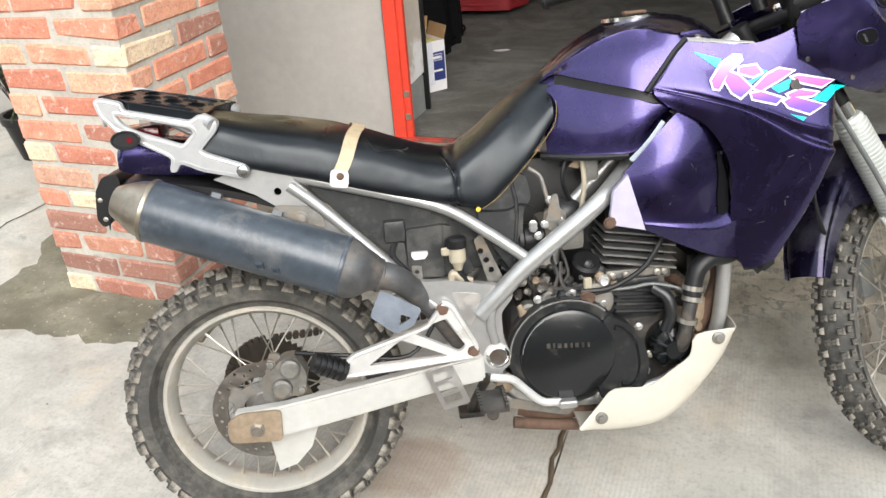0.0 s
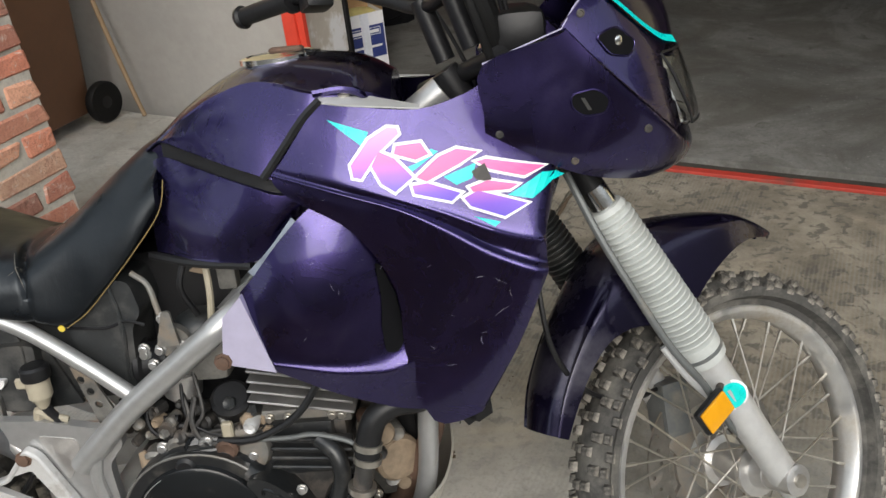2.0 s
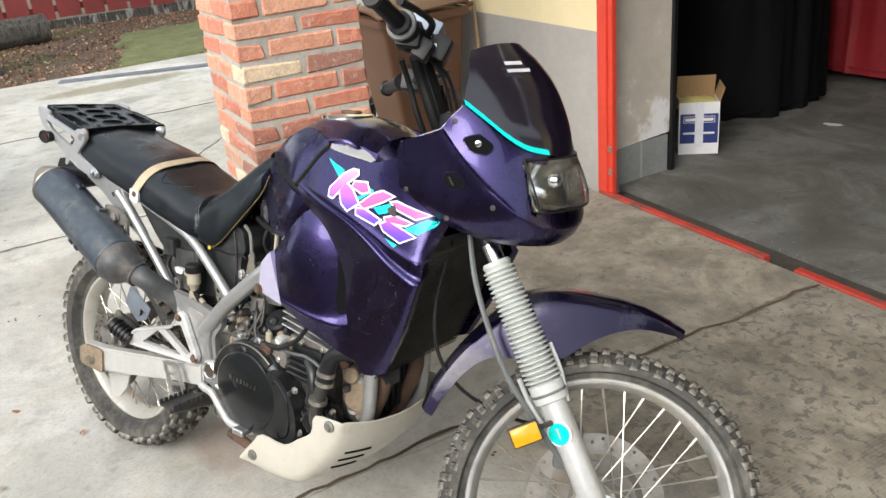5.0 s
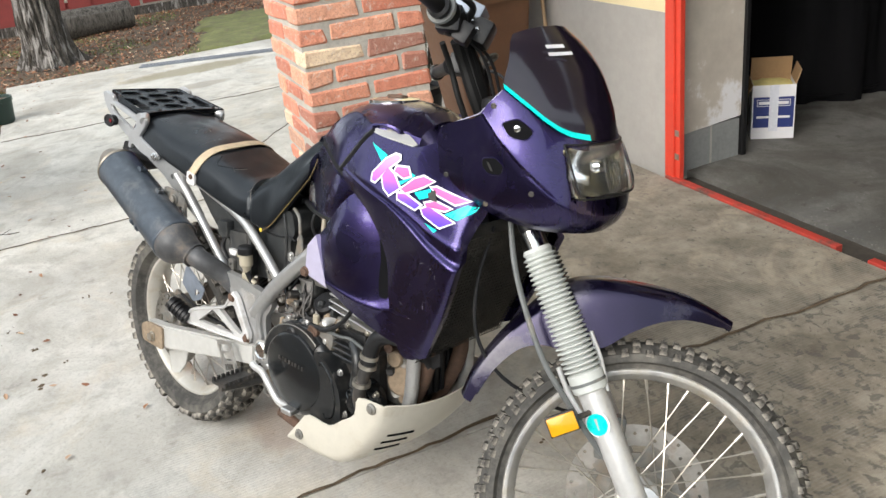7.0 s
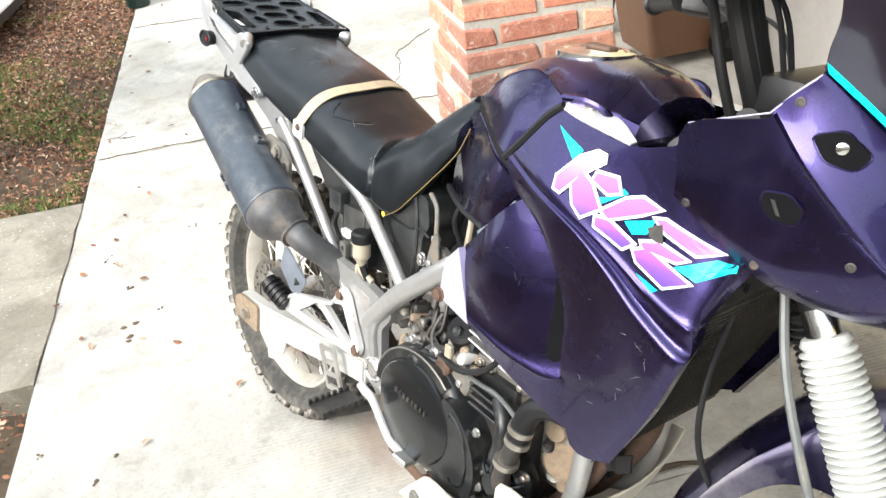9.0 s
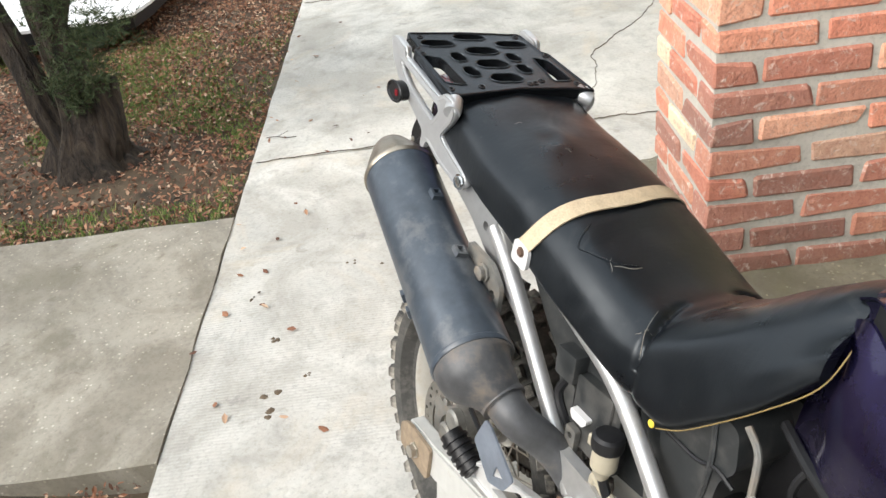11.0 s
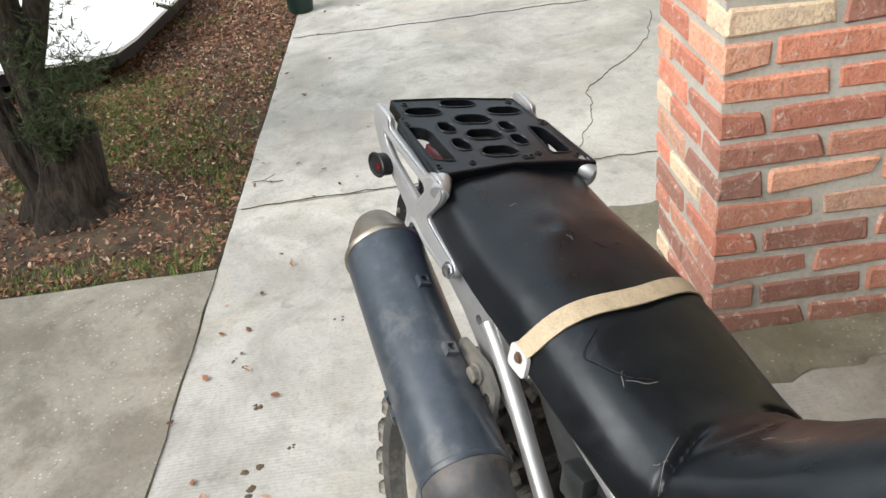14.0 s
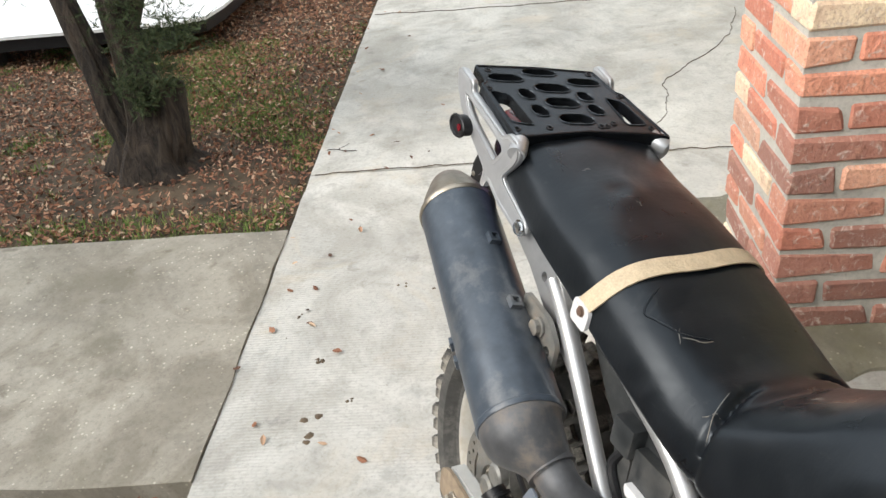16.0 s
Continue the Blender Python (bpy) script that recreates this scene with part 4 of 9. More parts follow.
    # drilled brake disc
    if disc_r:
        disc = bmesh.new()
        holes = []
        for k in range(36):
            a, r = 2 * math.pi * k / 36, disc_r * (0.93, 0.87, 0.81)[k % 3]
            holes.append(circle_xz(c.x + r * math.cos(a), c.z + r * math.sin(a), 0.0042, 6))
        inner = circle_xz(c.x, c.z, disc_r * 0.70, 40)
        plate(circle_xz(c.x, c.z, disc_r, 64), disc_y - 0.002, disc_y + 0.002, [inner, *holes], bm=disc)
        part("brake_disc", moved(disc, m), DISC_STEEL, w, "drilled steel brake disc")
        carrier = bmesh.new()
        outline = []
        for k in range(60):
            a = 2 * math.pi * k / 60
            outline.append((c.x + disc_r * (0.60 + 0.13 * (math.cos(5 * a) > 0.35)) * math.cos(a), c.z + disc_r * (0.60 + 0.13 * (math.cos(5 * a) > 0.35)) * math.sin(a)))
        plate(outline, disc_y - 0.004, disc_y + 0.004, [circle_xz(c.x, c.z, disc_r * 0.4, 24)], bm=carrier)
        part("disc_carrier", moved(carrier, m), DUSTY, w)
    return w


def running_gear():
    wheel("rear_wheel", AXLE_R, 0.236, 0.328, 0.135, 0.080, 36, IDENT, 0.116, -0.075, 50, "spoked rear wheel with a knobbly tyre", RIM)
    wheel("front_wheel", AXLE_F, 0.281, 0.347, 0.098, 0.058, 36, STEER, 0.15, 0.062, 76, "spoked front wheel with a knobbly tyre", RIM_FRONT)


def swingarm():
    sa = part("swingarm", tube([(0.53, -0.14, 0.418), (0.53, 0.14, 0.418)], 0.03, 16), SWINGARM_PAINT, bike, "pale grey box-section swingarm")
    for s in (-1, 1):
        rows = []
        for x, z, h in ((0.50, 0.395, 0.030), (0.37, 0.375, 0.030), (0.20, 0.345, 0.034), (0.05, 0.320, 0.036), (-0.055, 0.315, 0.034)):
            y, w = s * 0.128, 0.017
            rows.append([(x, y - w, z - h), (x, y + w, z - h), (x, y + w, z + h), (x, y - w, z + h)])
        bm = bmesh.new()
        rings = [[bm.verts.new(p) for p in r] for r in rows]
        for u, w in zip(rings, rings[1:]):
            for k in range(4):
                bm.faces.new((u[k], u[(k + 1) % 4], w[(k + 1) % 4], w[k]))
        bm.faces.new(rings[0])
        bm.faces.new(rings[-1])
        bmesh.ops.bevel(bm, geom=bm.edges[:], offset=0.005, segments=2, affect="EDGES")
        part("arm", bm, SWINGARM_PAINT, sa)
        end = plate(rounded([(-0.068, 0.285), (0.045, 0.278), (0.05, 0.352), (-0.04, 0.352), (-0.07, 0.335)], 0.012), s * 0.146, s * 0.153)
        part("axle_block", end, DIRTY_TAN, sa, "rust-stained axle adjuster plate")
        part("axle_nut", lathe([(0.017, 0), (0.017, 0.004), (0.013, 0.005), (0.013, 0.014), (0, 0.014)], (-0.006, s * 0.152, 0.312), (0, s, 0), 6), STEEL, sa)
    fin = plate([(0.010, 0.262), (0.06, 0.275), (0.118, 0.282), (0.10, 0.235), (0.062, 0.196), (0.020, 0.183)], -0.11, -0.106)
    part("disc_guard", fin, SWINGARM_PAINT, sa, "white plastic fin below the swingarm")
    cal = plate(rounded([(0.032, 0.428), (0.060, 0.452), (0.091, 0.454), (0.112, 0.412), (0.100, 0.362), (0.067, 0.364), (0.047, 0.352), (0.028, 0.374)], 0.012), -0.112, -0.066)
    plate(rounded([(0.0, 0.35), (0.03, 0.46), (0.055, 0.455), (0.05, 0.36), (0.03, 0.33)], 0.01), -0.086, -0.078, bm=cal)
    for x, z in ((0.036, 0.444), (0.016, 0.341), (0.096, 0.378)):
        bolt(x, -0.110, z, 0.008, 0.012, bm=cal)
    caliper = part("brake_caliper", cal, DUSTY, bike, "grimy rear brake caliper")
    for x, z in ((0.054, 0.387), (0.077, 0.432)):
        part("piston_cap", lathe([(0.022, 0), (0.022, 0.014), (0.017, 0.018), (0, 0.018)], (x, -0.113, z), (0, -1, 0), 18), DUSTY, caliper)
    part("brake_hose", tube([(0.09, -0.10, 0.46), (0.20, -0.12, 0.45), (0.34, -0.11, 0.43), (0.42, -0.09, 0.52)], 0.005, 8), BLACK_PLASTIC, caliper)
    # chain and sprocket on the far side
    sp = bmesh.new()
    teeth = []
    for k in range(88):
        a, r = 2 * math.pi * k / 88, 0.113 if k % 2 else 0.105
        teeth.append((r * math.cos(a), 0.32 + r * math.sin(a)))
    plate(teeth, 0.082, 0.088, [circle_xz(0, 0.32, 0.06, 30)], bm=sp)
    sprocket = part("sprocket", sp, GREASY, bike, "greasy rear sprocket with a rusty chain")
    link = finish(plate(rounded([(-0.0068, -0.0075), (0.0068, -0.0075), (0.0068, 0.0075), (-0.0068, 0.0075)], 0.004, 2), 0.0765, 0.0935), GREASY, 30)
    spots = []
    for (x0, z0), (x1, z1) in (((0.02, 0.430), (0.56, 0.455)), ((0.02, 0.210), (0.56, 0.375))):
        spots += [(x0 + (x1 - x0) * k / 33, z0 + (z1 - z0) * k / 33, -math.degrees(math.atan2(z1 - z0, x1 - x0))) for k in range(34)]
    spots += [(0.11 * math.cos(a), 0.32 + 0.11 * math.sin(a), 90 - math.degrees(a)) for a in np.linspace(math.pi / 2 + 0.1, math.pi * 1.5 - 0.1, 22)]
    for x, z, turn in spots:
        ob = new("chain_link", link)
        ob.parent = sprocket
        ob.matrix_basis = pose(x, 0, z, 0, turn, 0)


def frame_work():
    fr = part("frame", tube([(0.62, -0.0, 0.60), (0.80, 0, 0.77), (0.98, 0, 0.935), (1.115, 0, 1.035)], 0.024, 14), SILVER_PAINT, bike, "dull silver-painted steel frame")
    for s in (-1, 1):
        part("main_tube", tube([(0.50, s * 0.132, 0.515), (0.545, s * 0.137, 0.560), (0.609, s * 0.143, 0.621), (0.727, s * 0.152, 0.713), (0.772, s * 0.146, 0.748), (0.812, s * 0.112, 0.775), (0.90, s * 0.06, 0.850), (1.07, s * 0.03, 0.995)], 0.0195, 14), SILVER_PAINT, fr)
        part("subframe_tube", tube([(0.10, s * 0.100, 0.862), (0.20, s * 0.106, 0.833), (0.35, s * 0.112, 0.788), (0.447, s * 0.118, 0.752), (0.54, s * 0.128, 0.688), (0.622, s * 0.138, 0.622)], 0.0125, 12), SILVER_PAINT, fr)
        part("stay_tube", tube([(0.13, s * 0.118, 0.835), (0.20, s * 0.118, 0.770), (0.36, s * 0.122, 0.597), (0.405, s * 0.126, 0.545)], 0.0125, 12), SILVER_PAINT, fr)
        web = plate([(0.03, 0.878), (0.12, 0.868), (0.155, 0.832), (0.245, 0.735), (0.225, 0.715), (0.125, 0.775), (0.06, 0.822), (-0.02, 0.862)], s * 0.108, s * 0.118, [circle_xz(0.105, 0.825, 0.008), circle_xz(0.168, 0.775, 0.008)])
        part("gusset", web, SILVER_PAINT, fr)
        inner = plate(rounded([(0.19, 0.815), (0.41, 0.752), (0.435, 0.70), (0.43, 0.615), (0.385, 0.590), (0.315, 0.665)], 0.012), s * 0.084, s * 0.090)
        part("inner_panel", inner, DUSTY_PLASTIC, fr, "dusty black plastic panel under the seat")
        pv = rounded([(0.352, 0.606), (0.445, 0.600), (0.57, 0.573), (0.575, 0.55), (0.545, 0.515), (0.548, 0.45), (0.565, 0.40), (0.53, 0.372), (0.482, 0.385), (0.47, 0.44), (0.402, 0.545)], 0.012)
        plate_ob = part("pivot_plate", plate(pv, s * 0.118, s * 0.136), SILVER_PAINT, fr, "cast alloy pivot plate")
        rib = plate(rounded([(0.44, 0.575), (0.505, 0.565), (0.50, 0.53), (0.475, 0.49)], 0.012), s * 0.1375, s * 0.134)
        part("recess", rib, ALLOY, plate_ob)
        part("rib", tube([(0.535, s * 0.137, 0.55), (0.522, s * 0.140, 0.50), (0.528, s * 0.140, 0.45)], 0.010, 10), SILVER_PAINT, plate_ob)
        part("pivot_nut", lathe([(0.026, 0), (0.026, 0.010), (0.021, 0.014), (0.019, 0.011), (0.0, 0.011)], (0.531, s * 0.135, 0.418), (0, s, 0), 24), CHROME, plate_ob, "bright round swingarm pivot cap")
        part("down_tube", tube([(1.085, s * 0.03, 1.0), (1.085, s * 0.09, 0.80), (1.055, s * 0.10, 0.60), (1.035, s * 0.10, 0.42), (0.98, s * 0.10, 0.33), (0.80, s * 0.10, 0.275), (0.60, s * 0.11, 0.30), (0.52, s * 0.12, 0.38)], 0.0165, 12), SILVER_PAINT, fr)
        brk = plate(rounded([(0.501, 0.675), (0.519, 0.687), (0.564, 0.572), (0.530, 0.560)], 0.006), s * 0.098, s * 0.103, [circle_xz(0.514, 0.649, 0.0065, 10), circle_xz(0.525, 0.628, 0.0065, 10), circle_xz(0.534, 0.605, 0.0065, 10)])
        part("drilled_bracket", brk, DUSTY, fr)
        # passenger peg bracket
        out = rounded([(0.423, 0.562), (0.444, 0.548), (0.492, 0.448), (0.482, 0.424), (0.30, 0.413), (0.192, 0.408), (0.178, 0.43), (0.219, 0.462), (0.382, 0.510)], 0.010)
        h1 = rounded([(0.426, 0.522), (0.463, 0.454), (0.448, 0.442), (0.347, 0.499)], 0.006)
        h2 = rounded([(0.325, 0.484), (0.424, 0.436), (0.250, 0.432)], 0.006)
        pb = part("peg_bracket", plate(out, s * 0.139, s * 0.151, [h1, h2]), CAST_ALLOY, bike, "cast alloy passenger footpeg bracket")
        rim = [(x, s * 0.151, z) for x, z in grown(out, -0.0045)]
        part("raised_rim", tube(rim + rim[:1], 0.0042, 8, smooth=False), CAST_ALLOY, pb)
        for x, z in ((0.419, 0.543), (0.478, 0.440)):
            part("bracket_bolt", bolt(x, s * 0.150, z, 0.010, 0.008, (0, s, 0)), RUST, pb)
        peg = tube([(0.20, s * 0.150, 0.425), (0.135, s * 0.165, 0.462)], 0.021, 12)
        for k in range(5):
            t = k / 5
            lathe([(0.020, -0.004), (0.025, -0.003), (0.025, 0.003), (0.020, 0.004)], (0.192 - 0.055 * t, s * (0.151 + 0.014 * t), 0.429 + 0.033 * t), (-0.065, s * 0.015, 0.037), 12, bm=peg)
        part("passenger_peg", peg, BLACK_PLASTIC, pb, "folded ribbed rubber passenger peg")
    # brake pedal guard (ladder plate) and foot peg on the near side
    ladder = rounded([(0.368, 0.412), (0.428, 0.424), (0.462, 0.332), (0.402, 0.318)], 0.005)
    rungs = []
    for k in range(3):
        a, b = 0.08 + k * 0.31, 0.30 + k * 0.31
        def at(u, v):
            p0 = Vector((0.372, 0.408)).lerp(Vector((0.404, 0.322)), v)
            p1 = Vector((0.424, 0.420)).lerp(Vector((0.457, 0.336)), v)
            return tuple(p0.lerp(p1, u))
        rungs.append([at(0.14, a), at(0.86, a), at(0.86, b), at(0.14, b)])
    part("heel_guard", plate(ladder, -0.172, -0.166, rungs), ALLOY, bike, "ladder-shaped alloy heel guard")
    peg = tube([(0.53, -0.14, 0.335), (0.515, -0.19, 0.335), (0.50, -0.255, 0.338)], 0.013, 10)
    fp = part("rider_peg", peg, DARK_METAL, bike, "toothed steel rider footpeg")
    teeth = box(0.475, 0.535, -0.262, -0.165, 0.345, 0.352)
    for k in range(7):
        for s in (0.475, 0.529):
            box(s, s + 0.006, -0.262 + k * 0.0145, -0.254 + k * 0.0145, 0.35, 0.362, bm=teeth)
    part("toothed_edge", teeth, DARK_METAL, fp)
    part("brake_pedal", tube([(0.510, -0.158, 0.378), (0.530, -0.16, 0.374), (0.557, -0.16, 0.368), (0.585, -0.16, 0.340), (0.620, -0.16, 0.308), (0.660, -0.16, 0.303)], 0.0095, 10), SLIDER_ALLOY, bike, "bent alloy brake pedal")
    part("pedal_pad", box(0.655, 0.695, -0.182, -0.140, 0.294, 0.310, 0.003), ALLOY, bike)
    part("side_stand", tube([(0.56, 0.11, 0.30), (0.52, 0.22, 0.18), (0.49, 0.30, 0.075)], 0.013, 10), DARK_METAL, bike, "dark steel side stand resting on the concrete")
    part("stand_foot", box(0.455, 0.525, 0.275, 0.335, 0.060, 0.074, 0.003), DARK_METAL, bike)


def seat_unit():
    tops = [(-0.040, 0.984), (-0.026, 0.990), (0.10, 0.966), (0.20, 0.946), (0.29, 0.918), (0.36, 0.893), (0.43, 0.868), (0.475, 0.866), (0.53, 0.898), (0.58, 0.938), (0.64, 0.982), (0.688, 1.010)]
    lows = [0.918, 0.905, 0.868, 0.838, 0.810, 0.789, 0.769, 0.758, 0.750, 0.792, 0.852, 0.915]
    wid = [0.124, 0.127, 0.132, 0.133, 0.134, 0.132, 0.130, 0.126, 0.120, 0.118, 0.113, 0.098]
    rows = []
    for (x, zt), zl, w in zip(tops, lows, wid):
        p = min(1, max(0, (x - 0.50) / 0.18))
        drop = 0.5 + 0.5 * min(1, max(0, (x + 0.02) / 0.16))
        side = [(x, w * 0.86, zl - 0.004), (x, w, zl + 0.006), (x, w * (0.990 - 0.07 * p), zl + 0.36 * (zt - zl)), (x, w * (0.925 - 0.28 * p), zt - 0.040 * drop - 0.002 * p), (x, w * (0.74 - 0.26 * p), zt - 0.016 * drop - 0.003 * p), (x, w * (0.42 - 0.14 * p), zt - 0.004 - 0.001 * p)]
        rows.append(side + [(x, 0, zt)] + [(a, -b, c) for a, b, c in side[::-1]])
    skin = loft(rows, 12, 7, caps=True)
    # folds pressed in at the step, and a tired, slightly lumpy skin
    for v in skin.verts:
        x, y, z = v.co
        fold = 0.0075 * math.exp(-((x - 0.455 - 0.30 * max(0, abs(y) - 0.055)) / 0.005) ** 2) * min(1, max(0, (abs(y) - 0.03) / 0.03))
        fold += 0.004 * math.exp(-((x - 0.488 + 0.16 * abs(y)) / 0.010) ** 2) * (z > 0.84)
        lump = 0.0012 * noise.noise((x * 22, y * 22, z * 22)) + 0.004 * noise.noise((x * 7, y * 7, 2)) + 0.0035 * math.exp(-((x - 0.12) ** 2 + (y + 0.03) ** 2) / 0.0022) * math.sin(60 * math.hypot(x - 0.12, y + 0.03))
        v.co.z += (lump - fold) * (z > 0.80 + 0.5 * max(0, 0.45 - x) * 0.3)
        v.co.y -= 0.5 * fold * (1 if y > 0 else -1)
    se = part("seat", skin, SEAT_VINYL, bike, "long worn black vinyl seat with a stepped front", 60)
    tree = BVHTree.FromPolygons([v.co.copy() for v in se.data.vertices], [p.vertices[:] for p in se.data.polygons])
    rng = random.Random(6)
    # pale scuffs and small tears in the vinyl
    for x, y, n, turn in ((0.363, -0.088, 0.011, -0.5), (0.459, -0.105, 0.010, 1.0), (0.155, -0.02, 0.008, 0.3), (0.06, -0.05, 0.006, 1.4), (0.52, -0.03, 0.007, 0.8)):
        pts = []
        for k in range(5):
            px, py = x + n * (k / 2 - 1) * math.cos(turn) + rng.uniform(-0.002, 0.002), y + n * (k / 2 - 1) * math.sin(turn) + rng.uniform(-0.002, 0.002)
            hit = tree.ray_cast(Vector((px, py, 1.3)), Vector((0, 0, -1)))[0]
            if hit:
                pts.append(hit)
        part("scuff", tube(pts, [0.0002] + [0.0005] * (len(pts) - 2) + [0.0002], 5, 2), DUSTY, se, "pale tear in the vinyl")
    # the torn edge of the cover, curling up
    def laid_line(pts, r, name, mat, label):
        line = []
        for px, py in curve_points(pts, 5):
            hit = tree.ray_cast(Vector((px, py, 1.3)), Vector((0, 0, -1)))[0]
            if hit:
                line.append(hit)
        part(name, tube(line, [r * 0.3] + [r] * (len(line) - 2) + [r * 0.3], 6, 1), mat, se, label)
    laid_line([(0.296, -0.075), (0.314, -0.106), (0.332, -0.101), (0.351, -0.091), (0.367, -0.079), (0.381, -0.054)], 0.0015, "torn_edge", SEAT_VINYL, "curled edge of torn vinyl")
    laid_line([(0.366, -0.086), (0.372, -0.076), (0.380, -0.066), (0.383, -0.052)], 0.0006, "scuff", DUSTY, "pale tear in the vinyl")
    laid_line([(0.474, -0.118), (0.462, -0.106), (0.455, -0.092), (0.448, -0.076)], 0.0006, "scuff", DUSTY, "pale tear in the vinyl")
    pipe = [(0.525, 0.121, 0.746), (0.56, 0.119, 0.768), (0.60, 0.117, 0.806), (0.65, 0.110, 0.858), (0.690, 0.097, 0.908), (0.698, 0.078, 0.950), (0.692, 0.048, 0.984), (0.684, 0.02, 0.998)]
    for s in (-1, 1):
        part("piping", tube([(x, s * y, z) for x, y, z in pipe], 0.0009, 6), YELLOW, se, "frayed yellow foam showing at the seat edge")
    part("foam_tear", lathe([(0.0055, 0), (0.0048, 0.0012), (0, 0.0016)], (0.515, -0.119, 0.745), (0, -1, 0), 12), YELLOW_FOAM, se, "yellow tag under the seat")
    # strap over the seat
    pts = [(0.236, -0.139, 0.850)]
    for k in range(33):
        a = radians(-93 + 186 * k / 32)
        u = math.cos(a * 0.95) ** 0.7 if abs(a * 0.95) < math.pi / 2 else 0.0
        o, d = Vector((0.244 + 0.036 * u, 0.5 * math.sin(a), 0.866 + 0.5 * math.cos(a))), Vector((0, -math.sin(a), -math.cos(a)))
        hit = tree.ray_cast(o, d)[0]
        if hit:
            pts.append(tuple(hit - d * 0.0034))
    pts.append((0.236, 0.139, 0.850))
    for _ in range(6):
        pts = [pts[0]] + [tuple((np.array(a) + 2 * np.array(b) + np.array(c)) / 4) for a, b, c in zip(pts, pts[1:], pts[2:])] + [pts[-1]]
    pts = [(x, y * 1.006, z + 0.0022) for x, y, z in pts]
    bm = bmesh.new()
    rws = [[bm.verts.new((p[0] + d, p[1], p[2] - 0.28 * d)) for d in (-0.0135, 0.0135)] for p in pts]
    for a, b in zip(rws, rws[1:]):
        bm.faces.new((a[0], a[1], b[1], b[0]))
    bmesh.ops.recalc_face_normals(bm, faces=bm.faces)
    bmesh.ops.solidify(bm, geom=bm.faces[:], thickness=-0.0024)
    st = part("seat_strap", bm, STRAP, se, "tan webbing grab strap across the seat")
    for s in (-1, 1):
        part("strap_tab", plate(rounded([(0.214, 0.828), (0.252, 0.822), (0.256, 0.856), (0.220, 0.864)], 0.009), s * 0.136, s * 0.142), WHITE_TAB, st, "white plastic strap end")
        part("strap_screw", bolt(0.238, s * 0.142, 0.848, 0.006, 0.004, (0, s, 0)), RUST, st)
    # tail: grab rails, rack, mudguard, lamp
    for s in (-1, 1):
        out = rounded([(-0.224, 1.042), (-0.210, 1.046), (-0.169, 1.034), (-0.168, 1.019), (-0.043, 0.986), (-0.028, 0.997), (-0.002, 0.992), (0.009, 0.977), (0.004, 0.962), (-0.032, 0.927), (-0.019, 0.918), (0.052, 0.889), (0.060, 0.875), (0.043, 0.862), (-0.036, 0.884), (-0.076, 0.905), (-0.086, 0.887), (-0.099, 0.889), (-0.091, 0.916), (-0.149, 0.951), (-0.193, 0.981), (-0.217, 1.012)], 0.009)
        hole = rounded([(-0.187, 1.012), (-0.046, 0.973), (-0.040, 0.964), (-0.064, 0.940), (-0.147, 0.974), (-0.174, 0.992)], 0.007)
        gr = part("grab_rail", plate(out, s * 0.124, s * 0.136, [hole]), RAIL_ALLOY, bike, "cast alloy passenger grab rail")
        for loop, off in ((out, -0.0050), (hole, 0.0050)):
            edge = [(x, s * 0.130, z) for x, z in grown(loop, off)]
            part("rounded_edge", tube(edge + edge[:1], 0.0066, 10, smooth=False), RAIL_ALLOY, gr)
        part("rail_bolt", bolt(0.045, s * 0.136, 0.877, 0.010, 0.007, (0, s, 0)), CHROME, gr)
        part("rail_end", tube([(-0.022, s * 0.118, 0.985), (-0.006, s * 0.128, 0.978), (0.0, s * 0.134, 0.974)], 0.014, 14), RAIL_ALLOY, gr)
        part("bungee_peg", tube([(-0.208, s * 0.128, 1.010), (-0.212, s * 0.128, 0.990)], 0.0045, 8), STEEL, gr)
        oval = [(-0.170 + 0.026 * math.cos(a), 0.962 + 0.0165 * math.sin(a)) for a in np.linspace(0, 2 * math.pi, 24, endpoint=False)]
        ind = part("tail_reflector", plate(oval, s * 0.136, s * 0.152), BLACK_PLASTIC, gr, "small oval black rear reflector")
        ring = [(x, s * 0.152, z) for x, z in oval + oval[:1]]
        part("reflector_rim", tube(ring, 0.0028, 6, smooth=False), BLACK_PLASTIC, ind)
        part("reflector_glass", plate([(-0.170 + 0.009 + 0.006 * math.cos(a), 0.962 + 0.006 * math.sin(a)) for a in np.linspace(0, 2 * math.pi, 14, endpoint=False)], s * 0.152, s * 0.154), RED_LENS, ind, "red reflector glass")
    # the rack: a moulded tray with pockets, lying in the plane of the rails
    def on_rack(x, y, t):
        return (x + 0.245 * t, y, 0.988 - 0.25 * x + 0.97 * t)
    def rack_bm(outline, t0, t1, holes=()):
        bm = plate(outline, t0, t1, holes)
        for v in bm.verts:
            v.co = on_rack(v.co.x, v.co.z, v.co.y)
        return bm
    def pocket(x, y, lx, ly, skew=0.09):
        o = [(-lx, -ly * 0.62), (-lx, ly * 0.62), (-lx * 0.25, ly), (lx * 0.4, ly), (lx, ly * 0.6), (lx, -ly * 0.6), (lx * 0.4, -ly), (-lx * 0.25, -ly)]
        return rounded([(x + u + skew * v, y + v) for u, v in o], 0.006, 2)
    outl = rounded([(-0.222, -0.110), (-0.170, -0.112), (-0.166, -0.122), (-0.024, -0.127), (-0.014, -0.112), (-0.020, 0.0), (-0.008, 0.100), (0.004, 0.138), (-0.125, 0.124), (-0.130, 0.114), (-0.197, 0.106), (-0.214, 0.0)], 0.006, 2)
